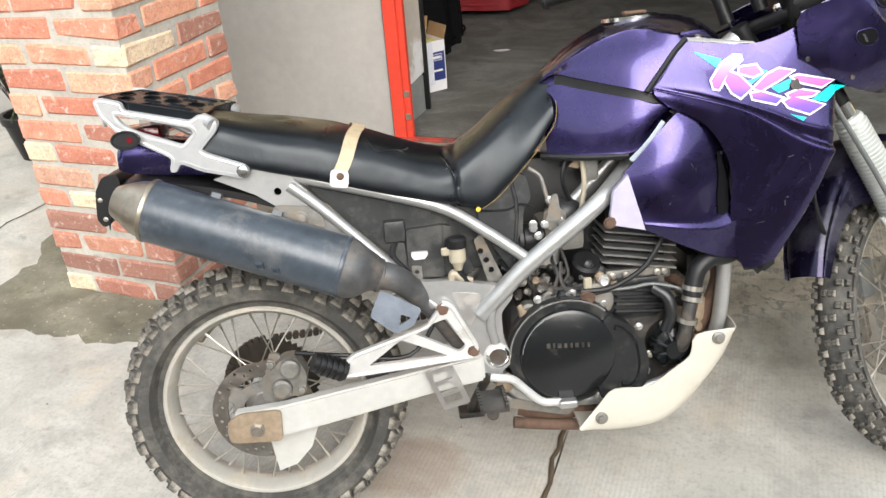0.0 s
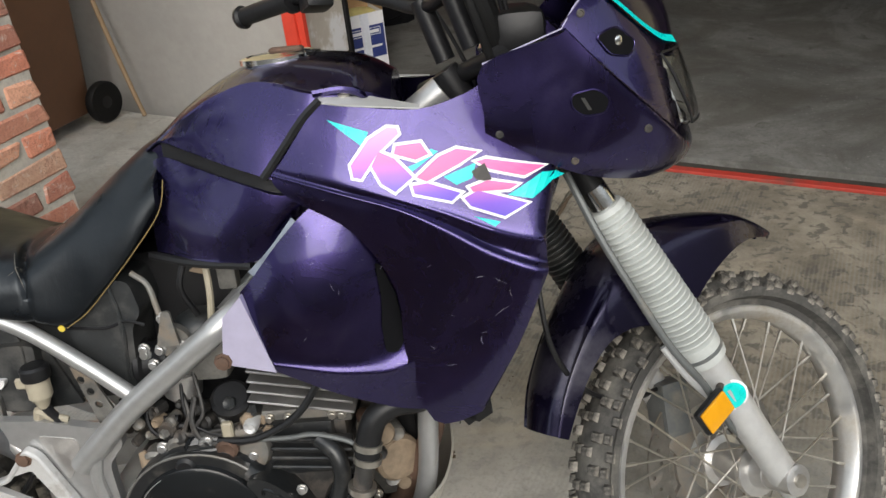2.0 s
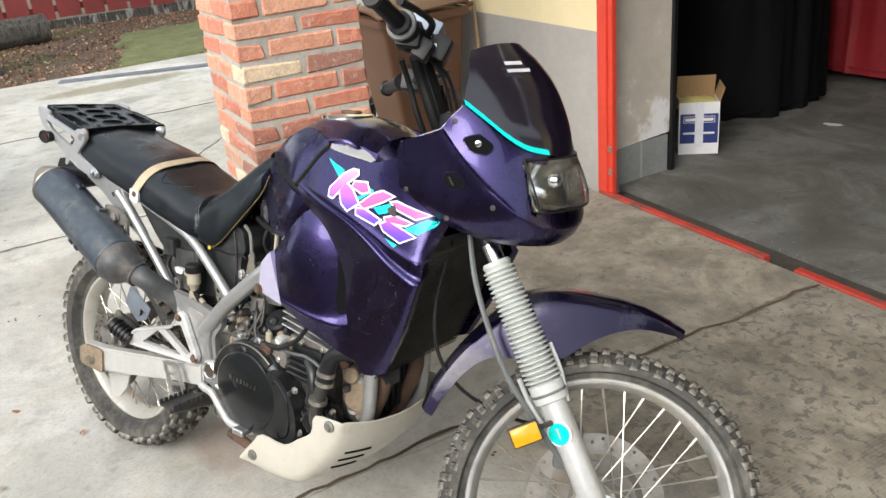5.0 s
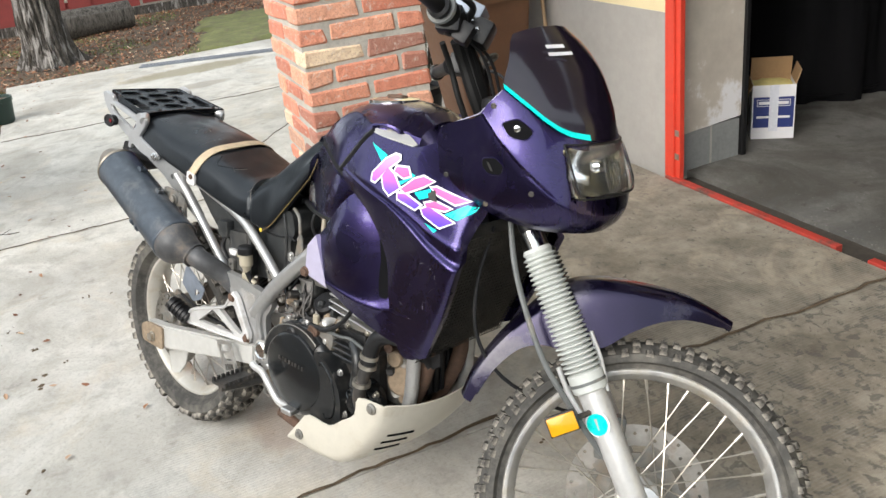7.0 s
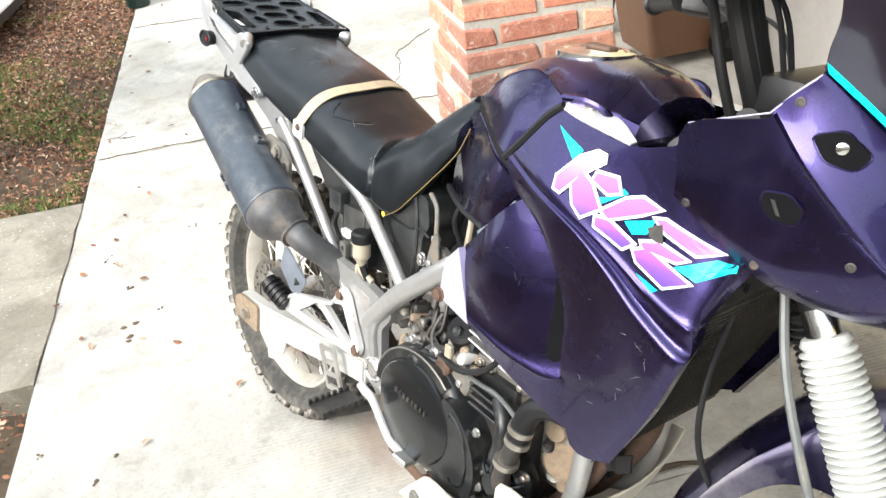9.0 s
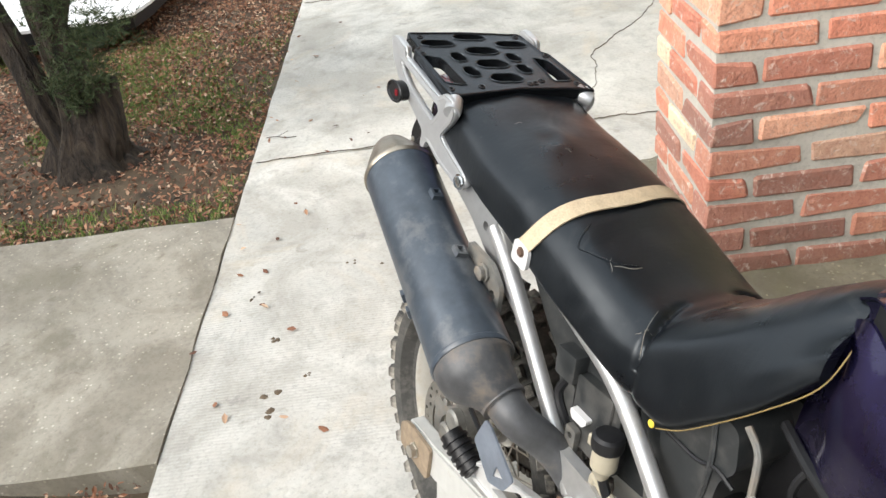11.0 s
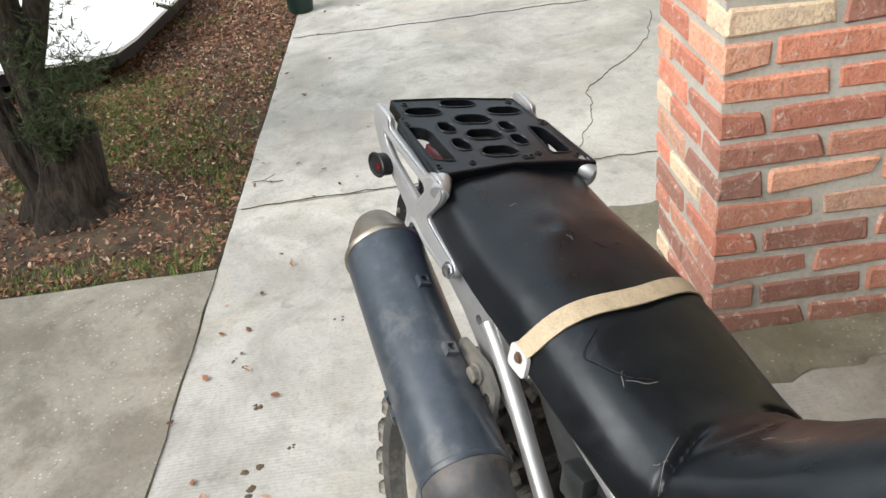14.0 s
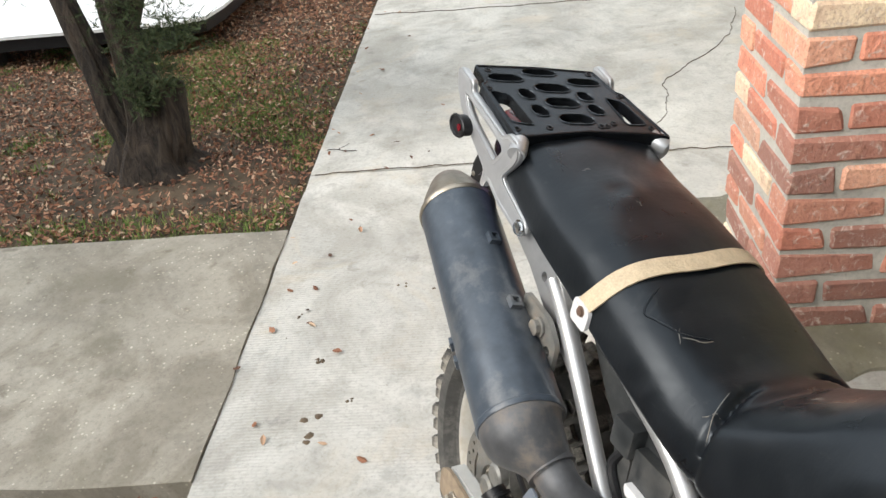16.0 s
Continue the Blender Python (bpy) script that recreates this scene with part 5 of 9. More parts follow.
    slots = [rounded([(-0.142, -0.117), (-0.128, -0.086), (-0.044, -0.084), (-0.056, -0.118)], 0.008, 2), rounded([(-0.114, 0.083), (-0.100, 0.108), (-0.034, 0.115), (-0.036, 0.080)], 0.008, 2)]
    pockets = [pocket(x, y, lx, ly) for x, y, lx, ly in ((-0.180, -0.071, 0.0105, 0.031), (-0.196, -0.001, 0.010, 0.031), (-0.163, 0.068, 0.0105, 0.030), (-0.147, 0.000, 0.012, 0.031), (-0.131, -0.055, 0.014, 0.0135), (-0.119, 0.047, 0.013, 0.013), (-0.103, -0.004, 0.013, 0.030), (-0.083, -0.055, 0.015, 0.0135), (-0.080, 0.046, 0.014, 0.013), (-0.056, -0.003, 0.013, 0.030))]
    rack = part("luggage_rack", rack_bm(outl, -0.014, 0.004, slots + pockets), RACK_PLASTIC, bike, "black plastic luggage rack with moulded pockets")
    bevel = [on_rack(x, y, 0.003) for x, y in grown(outl, -0.0025)]
    part("rack_edge", tube(bevel + bevel[:1], 0.0030, 8, smooth=False), RACK_PLASTIC, rack)
    part("pocket_floor", rack_bm([(-0.214, -0.103), (-0.150, -0.108), (-0.140, -0.075), (-0.034, -0.070), (-0.032, 0.066), (-0.145, 0.078), (-0.150, 0.108), (-0.188, 0.100), (-0.205, 0.0)], -0.0115, -0.0085), DUSTY_PLASTIC, rack, "dusty floor of the rack pockets")
    for o in slots:
        lip = [on_rack(x, y, 0.0042) for x, y in grown(o, 0.0012)]
        part("slot_rim", tube(lip + lip[:1], 0.0016, 6, smooth=False), RACK_PLASTIC, rack)
    for o in pockets:
        cx, cy = sum(p[0] for p in o) / len(o), sum(p[1] for p in o) / len(o)
        part("pocket_dust", lathe([(0.007, 0), (0.004, 0.0015), (0, 0.002)], on_rack(cx + 0.003, cy + 0.008, -0.0085), (0.245, 0, 0.97), 9), DUSTY, rack)
        lip = [on_rack(x, y, 0.0042) for x, y in grown(o, 0.0012)]
        part("pocket_rim", tube(lip + lip[:1], 0.0016, 6, smooth=False), RACK_PLASTIC, rack)
    for x, y in ((-0.205, -0.092), (-0.188, 0.092), (-0.150, -0.114), (-0.036, -0.118), (-0.024, 0.118), (-0.118, 0.114), (-0.036, -0.062), (-0.040, 0.056), (-0.034, 0.030), (-0.034, 0.040)):
        part("rack_boss", lathe([(0.0058, 0), (0.0058, 0.0055), (0.0036, 0.006), (0.003, 0.003), (0, 0.003)], on_rack(x, y, 0.0), (0.245, 0, 0.97), 12), BLACK_PLASTIC, rack)
    rows = []
    for x, zt, zl, w in ((0.06, 0.90, 0.865, 0.080), (-0.05, 0.926, 0.866, 0.064), (-0.15, 0.944, 0.874, 0.056), (-0.205, 0.944, 0.882, 0.054), (-0.226, 0.93, 0.89, 0.048)):
        rows.append([(x, -w, zl), (x, -w, zt - 0.02), (x, -w * 0.7, zt), (x, 0, zt + 0.004), (x, w * 0.7, zt), (x, w, zt - 0.02), (x, w, zl)])
    part("tail_fairing", loft(rows, 4, 3, 0.004), PURPLE, bike, "dark purple tail fairing")
    part("tail_lamp", box(-0.222, -0.130, -0.046, 0.046, 0.940, 0.974, 0.014, 2), RED_LENS, bike, "red tail lamp lens")
    rows = []
    for x, z, w in ((0.10, 0.80, 0.075), (0.0, 0.835, 0.078), (-0.12, 0.862, 0.078), (-0.21, 0.862, 0.075), (-0.25, 0.83, 0.072), (-0.262, 0.79, 0.07)):
        rows.append([(x, -w, z - 0.022), (x, -w * 0.9, z), (x, 0, z + 0.008), (x, w * 0.9, z), (x, w, z - 0.022)])
    rm = part("rear_mudguard", loft(rows, 4, 3, 0.003), BLACK_PLASTIC, bike, "black rear mudguard with a torn end")
    flap = plate(rounded([(-0.232, 0.884), (-0.262, 0.880), (-0.281, 0.850), (-0.288, 0.790), (-0.276, 0.772), (-0.258, 0.780), (-0.240, 0.820), (-0.226, 0.866)], 0.008), -0.058, 0.058)
    part("mudguard_flap", flap, BLACK_PLASTIC, rm, "torn black flap behind the tail")
    for x, z in ((-0.274, 0.832), (-0.270, 0.790)):
        part("flap_rivet", bolt(x, -0.058, z, 0.004, 0.003), STEEL, rm)


def muffler():
    a, b = Vector((-0.152, -0.142, 0.817)), Vector((0.229, -0.196, 0.672))
    d = (b - a).normalized()
    n = (b - a).length
    body = lathe([(0.060, 0.0), (0.0635, 0.004), (0.0635, n - 0.006), (0.0625, n), (0.060, n + 0.001)], a, d, 40)
    mu = part("muffler", body, MUFFLER_PAINT, bike, "scuffed dark blue-black muffler with a steel end cone")
    part("end_cone", lathe([(0.026, -0.066), (0.031, -0.070), (0.034, -0.066), (0.053, -0.028), (0.060, -0.004), (0.0615, 0.0), (0.058, 0.001)], a, d, 40), TAIL_STEEL, mu, "bare steel end cone")
    part("end_band", lathe([(0.0645, -0.002), (0.066, 0.0), (0.066, 0.005), (0.0645, 0.008)], a, d, 40), TAIL_STEEL, mu)
    part("front_seam", lathe([(0.0630, n - 0.007), (0.0648, n - 0.005), (0.0650, n - 0.001), (0.0630, n + 0.003)], a, d, 40), MUFFLER_PAINT, mu)
    side = Vector((0, 1, 0)) - d * d.y
    e = b + d * 0.066 + side * 0.024 + Vector((0, 0, -0.004))
    part("front_cone", tube([b - d * 0.002, b + d * 0.010, b + d * 0.022 + side * 0.003, b + d * 0.046 + side * 0.014, e], [0.0618, 0.0612, 0.0575, 0.0430, 0.0330], 32, 3), SCORCHED, mu, "scorched taper at the muffler inlet")
    part("link_pipe", tube([e - d * 0.006, e + d * 0.035 + side * 0.010, (0.362, -0.128, 0.585), (0.410, -0.098, 0.520), (0.47, -0.068, 0.42), (0.60, -0.05, 0.27)], [0.0305, 0.0280, 0.0265, 0.0255, 0.025, 0.025], 20), SCORCHED, mu, "heat-browned exhaust link pipe")
    part("clamp_ring", lathe([(0.031, -0.005), (0.0355, -0.005), (0.0355, 0.004), (0.031, 0.004)], e + d * 0.002, d + side * 0.25, 28), SCORCHED, mu)
    for t in (0.30, 0.61):
        c = a + d * n * t
        up = (Vector((0, 0.25, 1)) - d * Vector((0, 0.25, 1)).dot(d)).normalized()
        tab = lathe([(0.0135, 0.058), (0.0135, 0.072), (0.008, 0.073), (0.007, 0.066), (0, 0.066)], c, up, 4)
        part("shield_tab", tab, MUFFLER_PAINT, mu)
    low = (Vector((0, -0.9, -0.45)) - d * Vector((0, -0.9, -0.45)).dot(d)).normalized()
    for t in (0.62, 0.70):
        part("shield_tab", lathe([(0.011, 0.056), (0.011, 0.068), (0.006, 0.069), (0.005, 0.064), (0, 0.064)], a + d * n * t, low, 4), MUFFLER_PAINT, mu)
    hang = plate(rounded([(0.095, 0.800), (0.165, 0.792), (0.195, 0.765), (0.192, 0.715), (0.135, 0.715), (0.090, 0.755)], 0.01), -0.140, -0.132, [circle_xz(0.175, 0.745, 0.008)])
    part("hanger", hang, DUSTY, mu, "dusty bracket holding the muffler")
    part("hanger_bolt", bolt(0.148, -0.141, 0.770, 0.012, 0.012), DUSTY, mu)
    # pale heat shield below
    part("heat_shield", plate(rounded([(0.292, 0.616), (0.306, 0.614), (0.375, 0.568), (0.355, 0.534), (0.316, 0.520), (0.268, 0.563)], 0.006), -0.206, -0.203, [rounded([(0.332, 0.562), (0.352, 0.552), (0.326, 0.538)], 0.003)]), GREY_PLATE, mu, "scuffed grey steel heat shield")


def tank_unit():
    # half sections: (x, foot width, groove width and height, crease width and height, crown height)
    secs = [
        (0.672, 0.086, 0.050, 0.985, 0.034, 0.990, 0.996),
        (0.700, 0.100, 0.064, 0.999, 0.048, 1.010, 1.018),
        (0.740, 0.124, 0.086, 0.990, 0.066, 1.036, 1.050),
        (0.790, 0.146, 0.116, 0.978, 0.078, 1.062, 1.080),
        (0.845, 0.157, 0.145, 0.965, 0.090, 1.079, 1.102),
        (0.890, 0.150, 0.152, 0.953, 0.106, 1.078, 1.110),
        (0.945, 0.136, 0.146, 0.962, 0.127, 1.066, 1.106),
        (1.000, 0.112, 0.122, 0.985, 0.112, 1.062, 1.096),
        (1.045, 0.085, 0.092, 0.990, 0.085, 1.045, 1.072),
    ]
    rows = []
    for x, yf, yg, zg, yc, zc, zt in secs:
        zf = 0.842 + max(0, x - 0.84) * 0.85
        half = [(yf - 0.010, zf - 0.006), (yf, zf), (yf, zf + 0.002), (yf * 0.62 + (yg + 0.004) * 0.38 + 0.006, zf * 0.55 + (zg - 0.02) * 0.45), (yg + 0.006, zg - 0.022), (yg + 0.004, zg - 0.019), (yg - 0.004, zg - 0.016), (yg - 0.006, zg),
                (yg, zg + 0.004), (yg, zg + 0.007), (yg * 0.55 + yc * 0.45 + 0.006, zg * 0.45 + zc * 0.55), (yc + 0.0015, zc - 0.003), (yc - 0.001, zc + 0.0015), (yc * 0.6, zc * 0.35 + zt * 0.65 + 0.002), (yc * 0.3, zt - 0.003)]
        rows.append([(x, -y, z) for y, z in half] + [(x, 0, zt)] + [(x, y, z) for y, z in half[::-1]])
    tk = part("fuel_tank", loft(rows, 5, 2, caps=True), PURPLE, bike, "dark purple fuel tank with hazy scuffs", 24)
    cap = lathe([(0.060, -0.004), (0.060, 0.004), (0.050, 0.006), (0.046, 0.004), (0.040, 0.007), (0, 0.008)], (0.88, 0.0, 1.103), (-0.04, 0, 1), 36)
    part("filler_cap", cap, CHROME, tk, "bright metal filler cap")
    part("cap_key_flap", box(0.865, 0.915, -0.012, 0.012, 1.110, 1.117, 0.003), RUST, tk)
    for s in (-1, 1):
        # black strip that paints the shade lying in the tank's groove
        band = []
        for x, yf, yg, zg, *_ in secs[1:6]:
            band.append([(x, s * (yg - 0.001), zg - 0.020), (x, s * (yg - 0.0025), zg - 0.008), (x, s * (yg - 0.003), zg + 0.004)])
        band.append([(0.935, s * 0.156, 0.902), (0.940, s * 0.154, 0.915), (0.945, s * 0.150, 0.930)])
        part("groove_shade", loft(band, 4, 2, 0.003), BLACK_PLASTIC, tk, "black strip standing in for shade in the tank groove")
        part("seam", tube([(0.955, s * 0.139, 1.056), (0.93, s * 0.144, 1.034), (0.90, s * 0.151, 0.998), (0.868, s * 0.158, 0.960)], 0.006, 6), BLACK_PLASTIC, tk)
        part("lower_seam", loft([[(0.897, s * 0.157, 0.902), (0.904, s * 0.160, 0.896)], [(0.862, s * 0.163, 0.862), (0.870, s * 0.166, 0.856)], [(0.826, s * 0.163, 0.829), (0.834, s * 0.165, 0.822)]], 4, 2, 0.004), GREY_PLATE, tk, "worn grey edging below the tank")
        part("tank_lip", tube([(0.945, s * 0.130, 1.064), (0.985, s * 0.126, 1.066), (1.008, s * 0.116, 1.056), (1.012, s * 0.100, 1.036)], 0.006, 8), PURPLE, tk)
        part("tank_screw", lathe([(0.010, 0), (0.010, 0.004), (0.006, 0.006), (0, 0.005)], (0.985, s * 0.116, 1.058), (0, s * 0.5, 1), 12), STEEL, tk)
    part("tank_edge", tube([(0.66, -0.082, 0.838), (0.74, -0.122, 0.834), (0.83, -0.150, 0.834)], 0.007, 8), BLACK_PLASTIC, tk)


def fairing():
    # big side panels: rows run from the upper edge down to the lower edge
    def panel(s):
        rows = [
            [(0.950, 0.140, 1.052), (0.930, 0.148, 1.025), (0.905, 0.156, 0.990), (0.880, 0.162, 0.965), (0.884, 0.166, 0.950), (0.905, 0.172, 0.930)],
            [(1.000, 0.150, 1.045), (0.985, 0.160, 1.010), (0.972, 0.176, 0.965), (0.968, 0.187, 0.940), (0.972, 0.187, 0.915), (0.985, 0.182, 0.880)],
            [(1.085, 0.156, 1.036), (1.070, 0.166, 0.995), (1.055, 0.178, 0.945), (1.050, 0.193, 0.912), (1.045, 0.190, 0.880), (1.033, 0.178, 0.790)],
            [(1.150, 0.160, 1.052), (1.140, 0.168, 0.995), (1.125, 0.176, 0.925), (1.110, 0.196, 0.880), (1.090, 0.186, 0.800), (1.036, 0.172, 0.690)],
            [(1.205, 0.162, 1.075), (1.195, 0.168, 0.985), (1.180, 0.174, 0.895), (1.170, 0.199, 0.842), (1.130, 0.184, 0.740), (1.066, 0.165, 0.574)],
            [(1.262, 0.158, 1.020), (1.255, 0.158, 0.955), (1.236, 0.172, 0.868), (1.238, 0.199, 0.812), (1.192, 0.186, 0.700), (1.134, 0.166, 0.584)],
            [(1.272, 0.130, 1.010), (1.272, 0.130, 0.940), (1.246, 0.150, 0.865), (1.240, 0.170, 0.815), (1.196, 0.160, 0.700), (1.136, 0.147, 0.588)],
        ]
        sharp = []
        for i, r in enumerate(rows):
            k = (0.0, 0.25, 0.6, 1.0, 1.0, 1.0, 0.8)[i]
            gap = (0.012, 0.012, 0.012, 0.020, 0.032, 0.044, 0.044)[i]
            p2, p3, p4 = (Vector(r[j]) for j in (2, 3, 4))
            up = p3 + (p2 - p3).normalized() * gap
            up.y = p2.y * 0.25 + p3.y * 0.75 - 0.001
            before = up + (p2 - p3).normalized() * 0.010
            before.y = up.y - 0.0032 * k - 0.001
            dip = p3.lerp(up, 0.30)
            dip.y = min(up.y, p3.y) - 0.0030 * k
            below = p3.lerp(p4, 0.2)
            below.y += 0.0012 * k
            sharp.append(r[:2] + [tuple(Vector(r[1]).lerp(before, 0.6)), tuple(before), tuple(up), tuple(dip), tuple(p3), tuple(below)] + r[4:])
        return loft([[(x, s * y, z) for x, y, z in r] for r in sharp], 4, 4, 0.004)
    # the rear pod below the trim
    def pod(s):
        rows = [
            [(0.928, 0.170, 0.918), (0.905, 0.176, 0.900), (0.870, 0.177, 0.865), (0.835, 0.174, 0.825), (0.812, 0.172, 0.803)],
            [(0.972, 0.171, 0.898), (0.935, 0.184, 0.876), (0.895, 0.192, 0.840), (0.858, 0.191, 0.797), (0.820, 0.180, 0.768)],
            [(1.006, 0.164, 0.862), (0.966, 0.184, 0.846), (0.922, 0.197, 0.810), (0.880, 0.198, 0.762), (0.830, 0.184, 0.734)],
            [(1.028, 0.157, 0.812), (0.990, 0.179, 0.796), (0.948, 0.193, 0.766), (0.905, 0.195, 0.733), (0.838, 0.187, 0.716)],
            [(1.040, 0.155, 0.748), (1.003, 0.173, 0.738), (0.966, 0.186, 0.720), (0.922, 0.191, 0.708), (0.844, 0.189, 0.706)],
            [(1.040, 0.163, 0.700), (1.008, 0.173, 0.692), (0.970, 0.184, 0.688), (0.925, 0.190, 0.690), (0.847, 0.190, 0.700)],
            [(1.036, 0.173, 0.675), (1.008, 0.180, 0.669), (0.970, 0.188, 0.673), (0.925, 0.193, 0.680), (0.848, 0.191, 0.696)],
            [(1.036, 0.1715, 0.666), (1.007, 0.178, 0.660), (0.970, 0.186, 0.665), (0.925, 0.191, 0.673), (0.849, 0.1905, 0.692)],
            [(1.034, 0.167, 0.628), (1.004, 0.172, 0.630), (0.968, 0.180, 0.644), (0.922, 0.187, 0.660), (0.850, 0.189, 0.687)],
            [(1.034, 0.1645, 0.598), (1.002, 0.167, 0.606), (0.966, 0.175, 0.622), (0.920, 0.183, 0.645), (0.852, 0.187, 0.682)],
        ]
        return loft([[(x, s * y, z) for x, y, z in r] for r in rows], 4, 4, 0.004)
    for s in (-1, 1):
        shell = panel(s)
        tree = BVHTree.FromBMesh(shell)
        fp = part("side_fairing", shell, PURPLE, bike, "dark purple side fairing with angular graphics")
        shell = pod(s)
        pod_tree = BVHTree.FromBMesh(shell)
        if s < 0:
            rng = random.Random(19)
            for x, z, n, turn, r in ((1.016, 0.826, 0.006, 0.9, 0.0007), (1.151, 0.809, 0.007, 0.2, 0.0008), (1.176, 0.803, 0.010, -0.5, 0.0005), (1.190, 0.783, 0.010, -1.4, 0.0005), (1.176, 0.756, 0.012, 0.6, 0.0007), (1.146, 0.709, 0.008, 1.5, 0.0008), (1.150, 0.722, 0.005, 0.2, 0.0007), (1.109, 0.750, 0.005, -0.3, 0.0006), (1.083, 0.828, 0.004, 0.5, 0.0005), (1.130, 0.775, 0.005, 1.1, 0.0005), (1.075, 0.700, 0.006, -0.8, 0.0006), (0.95, 0.93, 0.004, 0.4, 0.0005), (1.165, 0.846, 0.006, -0.4, 0.0006), (1.10, 0.67, 0.008, 0.15, 0.0006)):
                line = []
                for k in range(5):
                    u = n * (k / 2 - 1)
                    px, pz = x + u * math.cos(turn) + rng.uniform(-0.0012, 0.0012), z + u * math.sin(turn) + 12 * u * u * rng.uniform(-1, 1)
                    line.append((px, skin_y(tree, s, px, pz) - 0.0001, pz))
                part("scratch", tube(line, [r * 0.1, r * 0.35, r * 0.5, r * 0.35, r * 0.1], 5, 2), SCUFF, fp, "pale scratch in the paint")
            for x, z, n, turn in ((0.947, 0.809, 0.007, 1.9), (0.955, 0.800, 0.004, 1.4), (0.925, 0.845, 0.004, 0.3), (0.90, 0.735, 0.005, 0.9)):
                line = [(x + n * (k / 2 - 1) * math.cos(turn), skin_y(pod_tree, s, x + n * (k / 2 - 1) * math.cos(turn), z + n * (k / 2 - 1) * math.sin(turn)) - 0.0001, z + n * (k / 2 - 1) * math.sin(turn)) for k in range(5)]
                part("scratch", tube(line, [0.0001, 0.0002, 0.0003, 0.0002, 0.0001], 5, 2), SCUFF, fp, "pale scratch in the paint")
        part("fairing_pod", shell, PURPLE, fp, "scuffed purple lower fairing pod")
        tri = [(0.786, 0.772), (0.816, 0.803), (0.850, 0.683), (0.775, 0.702)]
        part("flash_bolt", bolt(0.776, s * 0.189, 0.706, 0.010, 0.009, (0, s, 0)), RUST, fp)
        part("lilac_flash", plate(tri, s * 0.176, s * 0.1895), LILAC, fp, "pale lilac flash on the fairing corner")
        # dark sheet laid on the pod as the shade of its opening
        mouth = laid(pod_tree, s, rounded([(1.006, 0.832), (1.014, 0.826), (1.030, 0.778), (1.036, 0.712), (1.026, 0.694), (1.008, 0.696), (1.006, 0.735), (1.010, 0.780)], 0.006), 0.0012, 0.001, 2)
        part("vent_opening", mouth, HOLE_SHADE, fp, "dark sheet painting the shaded opening in the fairing recess")
        part("valance", loft([[(1.010, s * 0.1785, 0.666), (1.030, s * 0.1755, 0.672), (1.056, s * 0.1705, 0.682)], [(1.004, s * 0.172, 0.634), (1.030, s * 0.170, 0.636), (1.058, s * 0.1675, 0.640)], [(1.000, s * 0.167, 0.605), (1.030, s * 0.1655, 0.598), (1.068, s * 0.1645, 0.594)]], 4, 4, 0.003), PURPLE, fp, "tucked-in lower fairing edge")
        strip = loft([[(0.948, s * 0.140, 1.054), (0.955, s * 0.128, 1.060)], [(0.985, s * 0.150, 1.049), (0.992, s * 0.108, 1.058)], [(1.03, s * 0.154, 1.044), (1.03, s * 0.106, 1.048)], [(1.088, s * 0.158, 1.038), (1.088, s * 0.145, 1.040)]], 3, 2, 0.002)
        part("pale_edge", strip, BRIGHT_ALLOY, fp, "pale upper edge of the fairing")
        if s < 0:
            graphics(fp, tree)
    # nose, lamp and screen
    crease = [(1.275, 0.179, 1.123), (1.330, 0.174, 1.068), (1.385, 0.155, 1.014), (1.432, 0.122, 0.968), (1.462, 0.066, 0.945), (1.474, 0, 0.940)]
    half = [
        [(1.172, 0.166, 1.000), (1.235, 0.160, 0.962), (1.300, 0.146, 0.930), (1.375, 0.108, 0.910), (1.432, 0.052, 0.904), (1.446, 0, 0.903)],
        [(1.172, 0.168, 1.022), (1.250, 0.168, 0.985), (1.320, 0.158, 0.950), (1.395, 0.122, 0.924), (1.448, 0.060, 0.918), (1.460, 0, 0.917)],
        [(1.174, 0.170, 1.087), (1.278, 0.173, 1.048), (1.352, 0.160, 0.982), (1.416, 0.126, 0.947), (1.456, 0.066, 0.934), (1.469, 0, 0.930)],
        [(x - 0.004, y - 0.0005, z - 0.006) for x, y, z in crease],
        [(x - 0.002, y - 0.006, z + 0.003) for x, y, z in crease],
        [(1.292, 0.168, 1.147), (1.342, 0.153, 1.104), (1.388, 0.132, 1.058), (1.424, 0.104, 1.012), (1.448, 0.060, 0.992), (1.458, 0, 0.988)],
        [(1.310, 0.159, 1.168), (1.350, 0.136, 1.134), (1.386, 0.116, 1.100), (1.412, 0.090, 1.084), (1.434, 0.052, 1.077), (1.443, 0, 1.0755)],
        [(1.308, 0.154, 1.176), (1.346, 0.131, 1.143), (1.380, 0.110, 1.112), (1.408, 0.086, 1.090), (1.434, 0.050, 1.080), (1.444, 0, 1.078)],
    ]
    rows = [[(x, -y, z) for x, y, z in r] + [(x, y, z) for x, y, z in r[-2::-1]] for r in half]
    shell = loft(rows, 4, 5, 0.004)
    tree = BVHTree.FromBMesh(shell)
    # the opening for the headlight
    hole = [f for f in shell.faces if abs(f.calc_center_median().y) < 0.101 and 0.974 < f.calc_center_median().z < 1.070 and f.calc_center_median().x > 1.37]
    bmesh.ops.delete(shell, geom=hole, context="FACES")
    ns = part("nose_fairing", shell, PURPLE, bike, "dark purple nose fairing round the headlight")
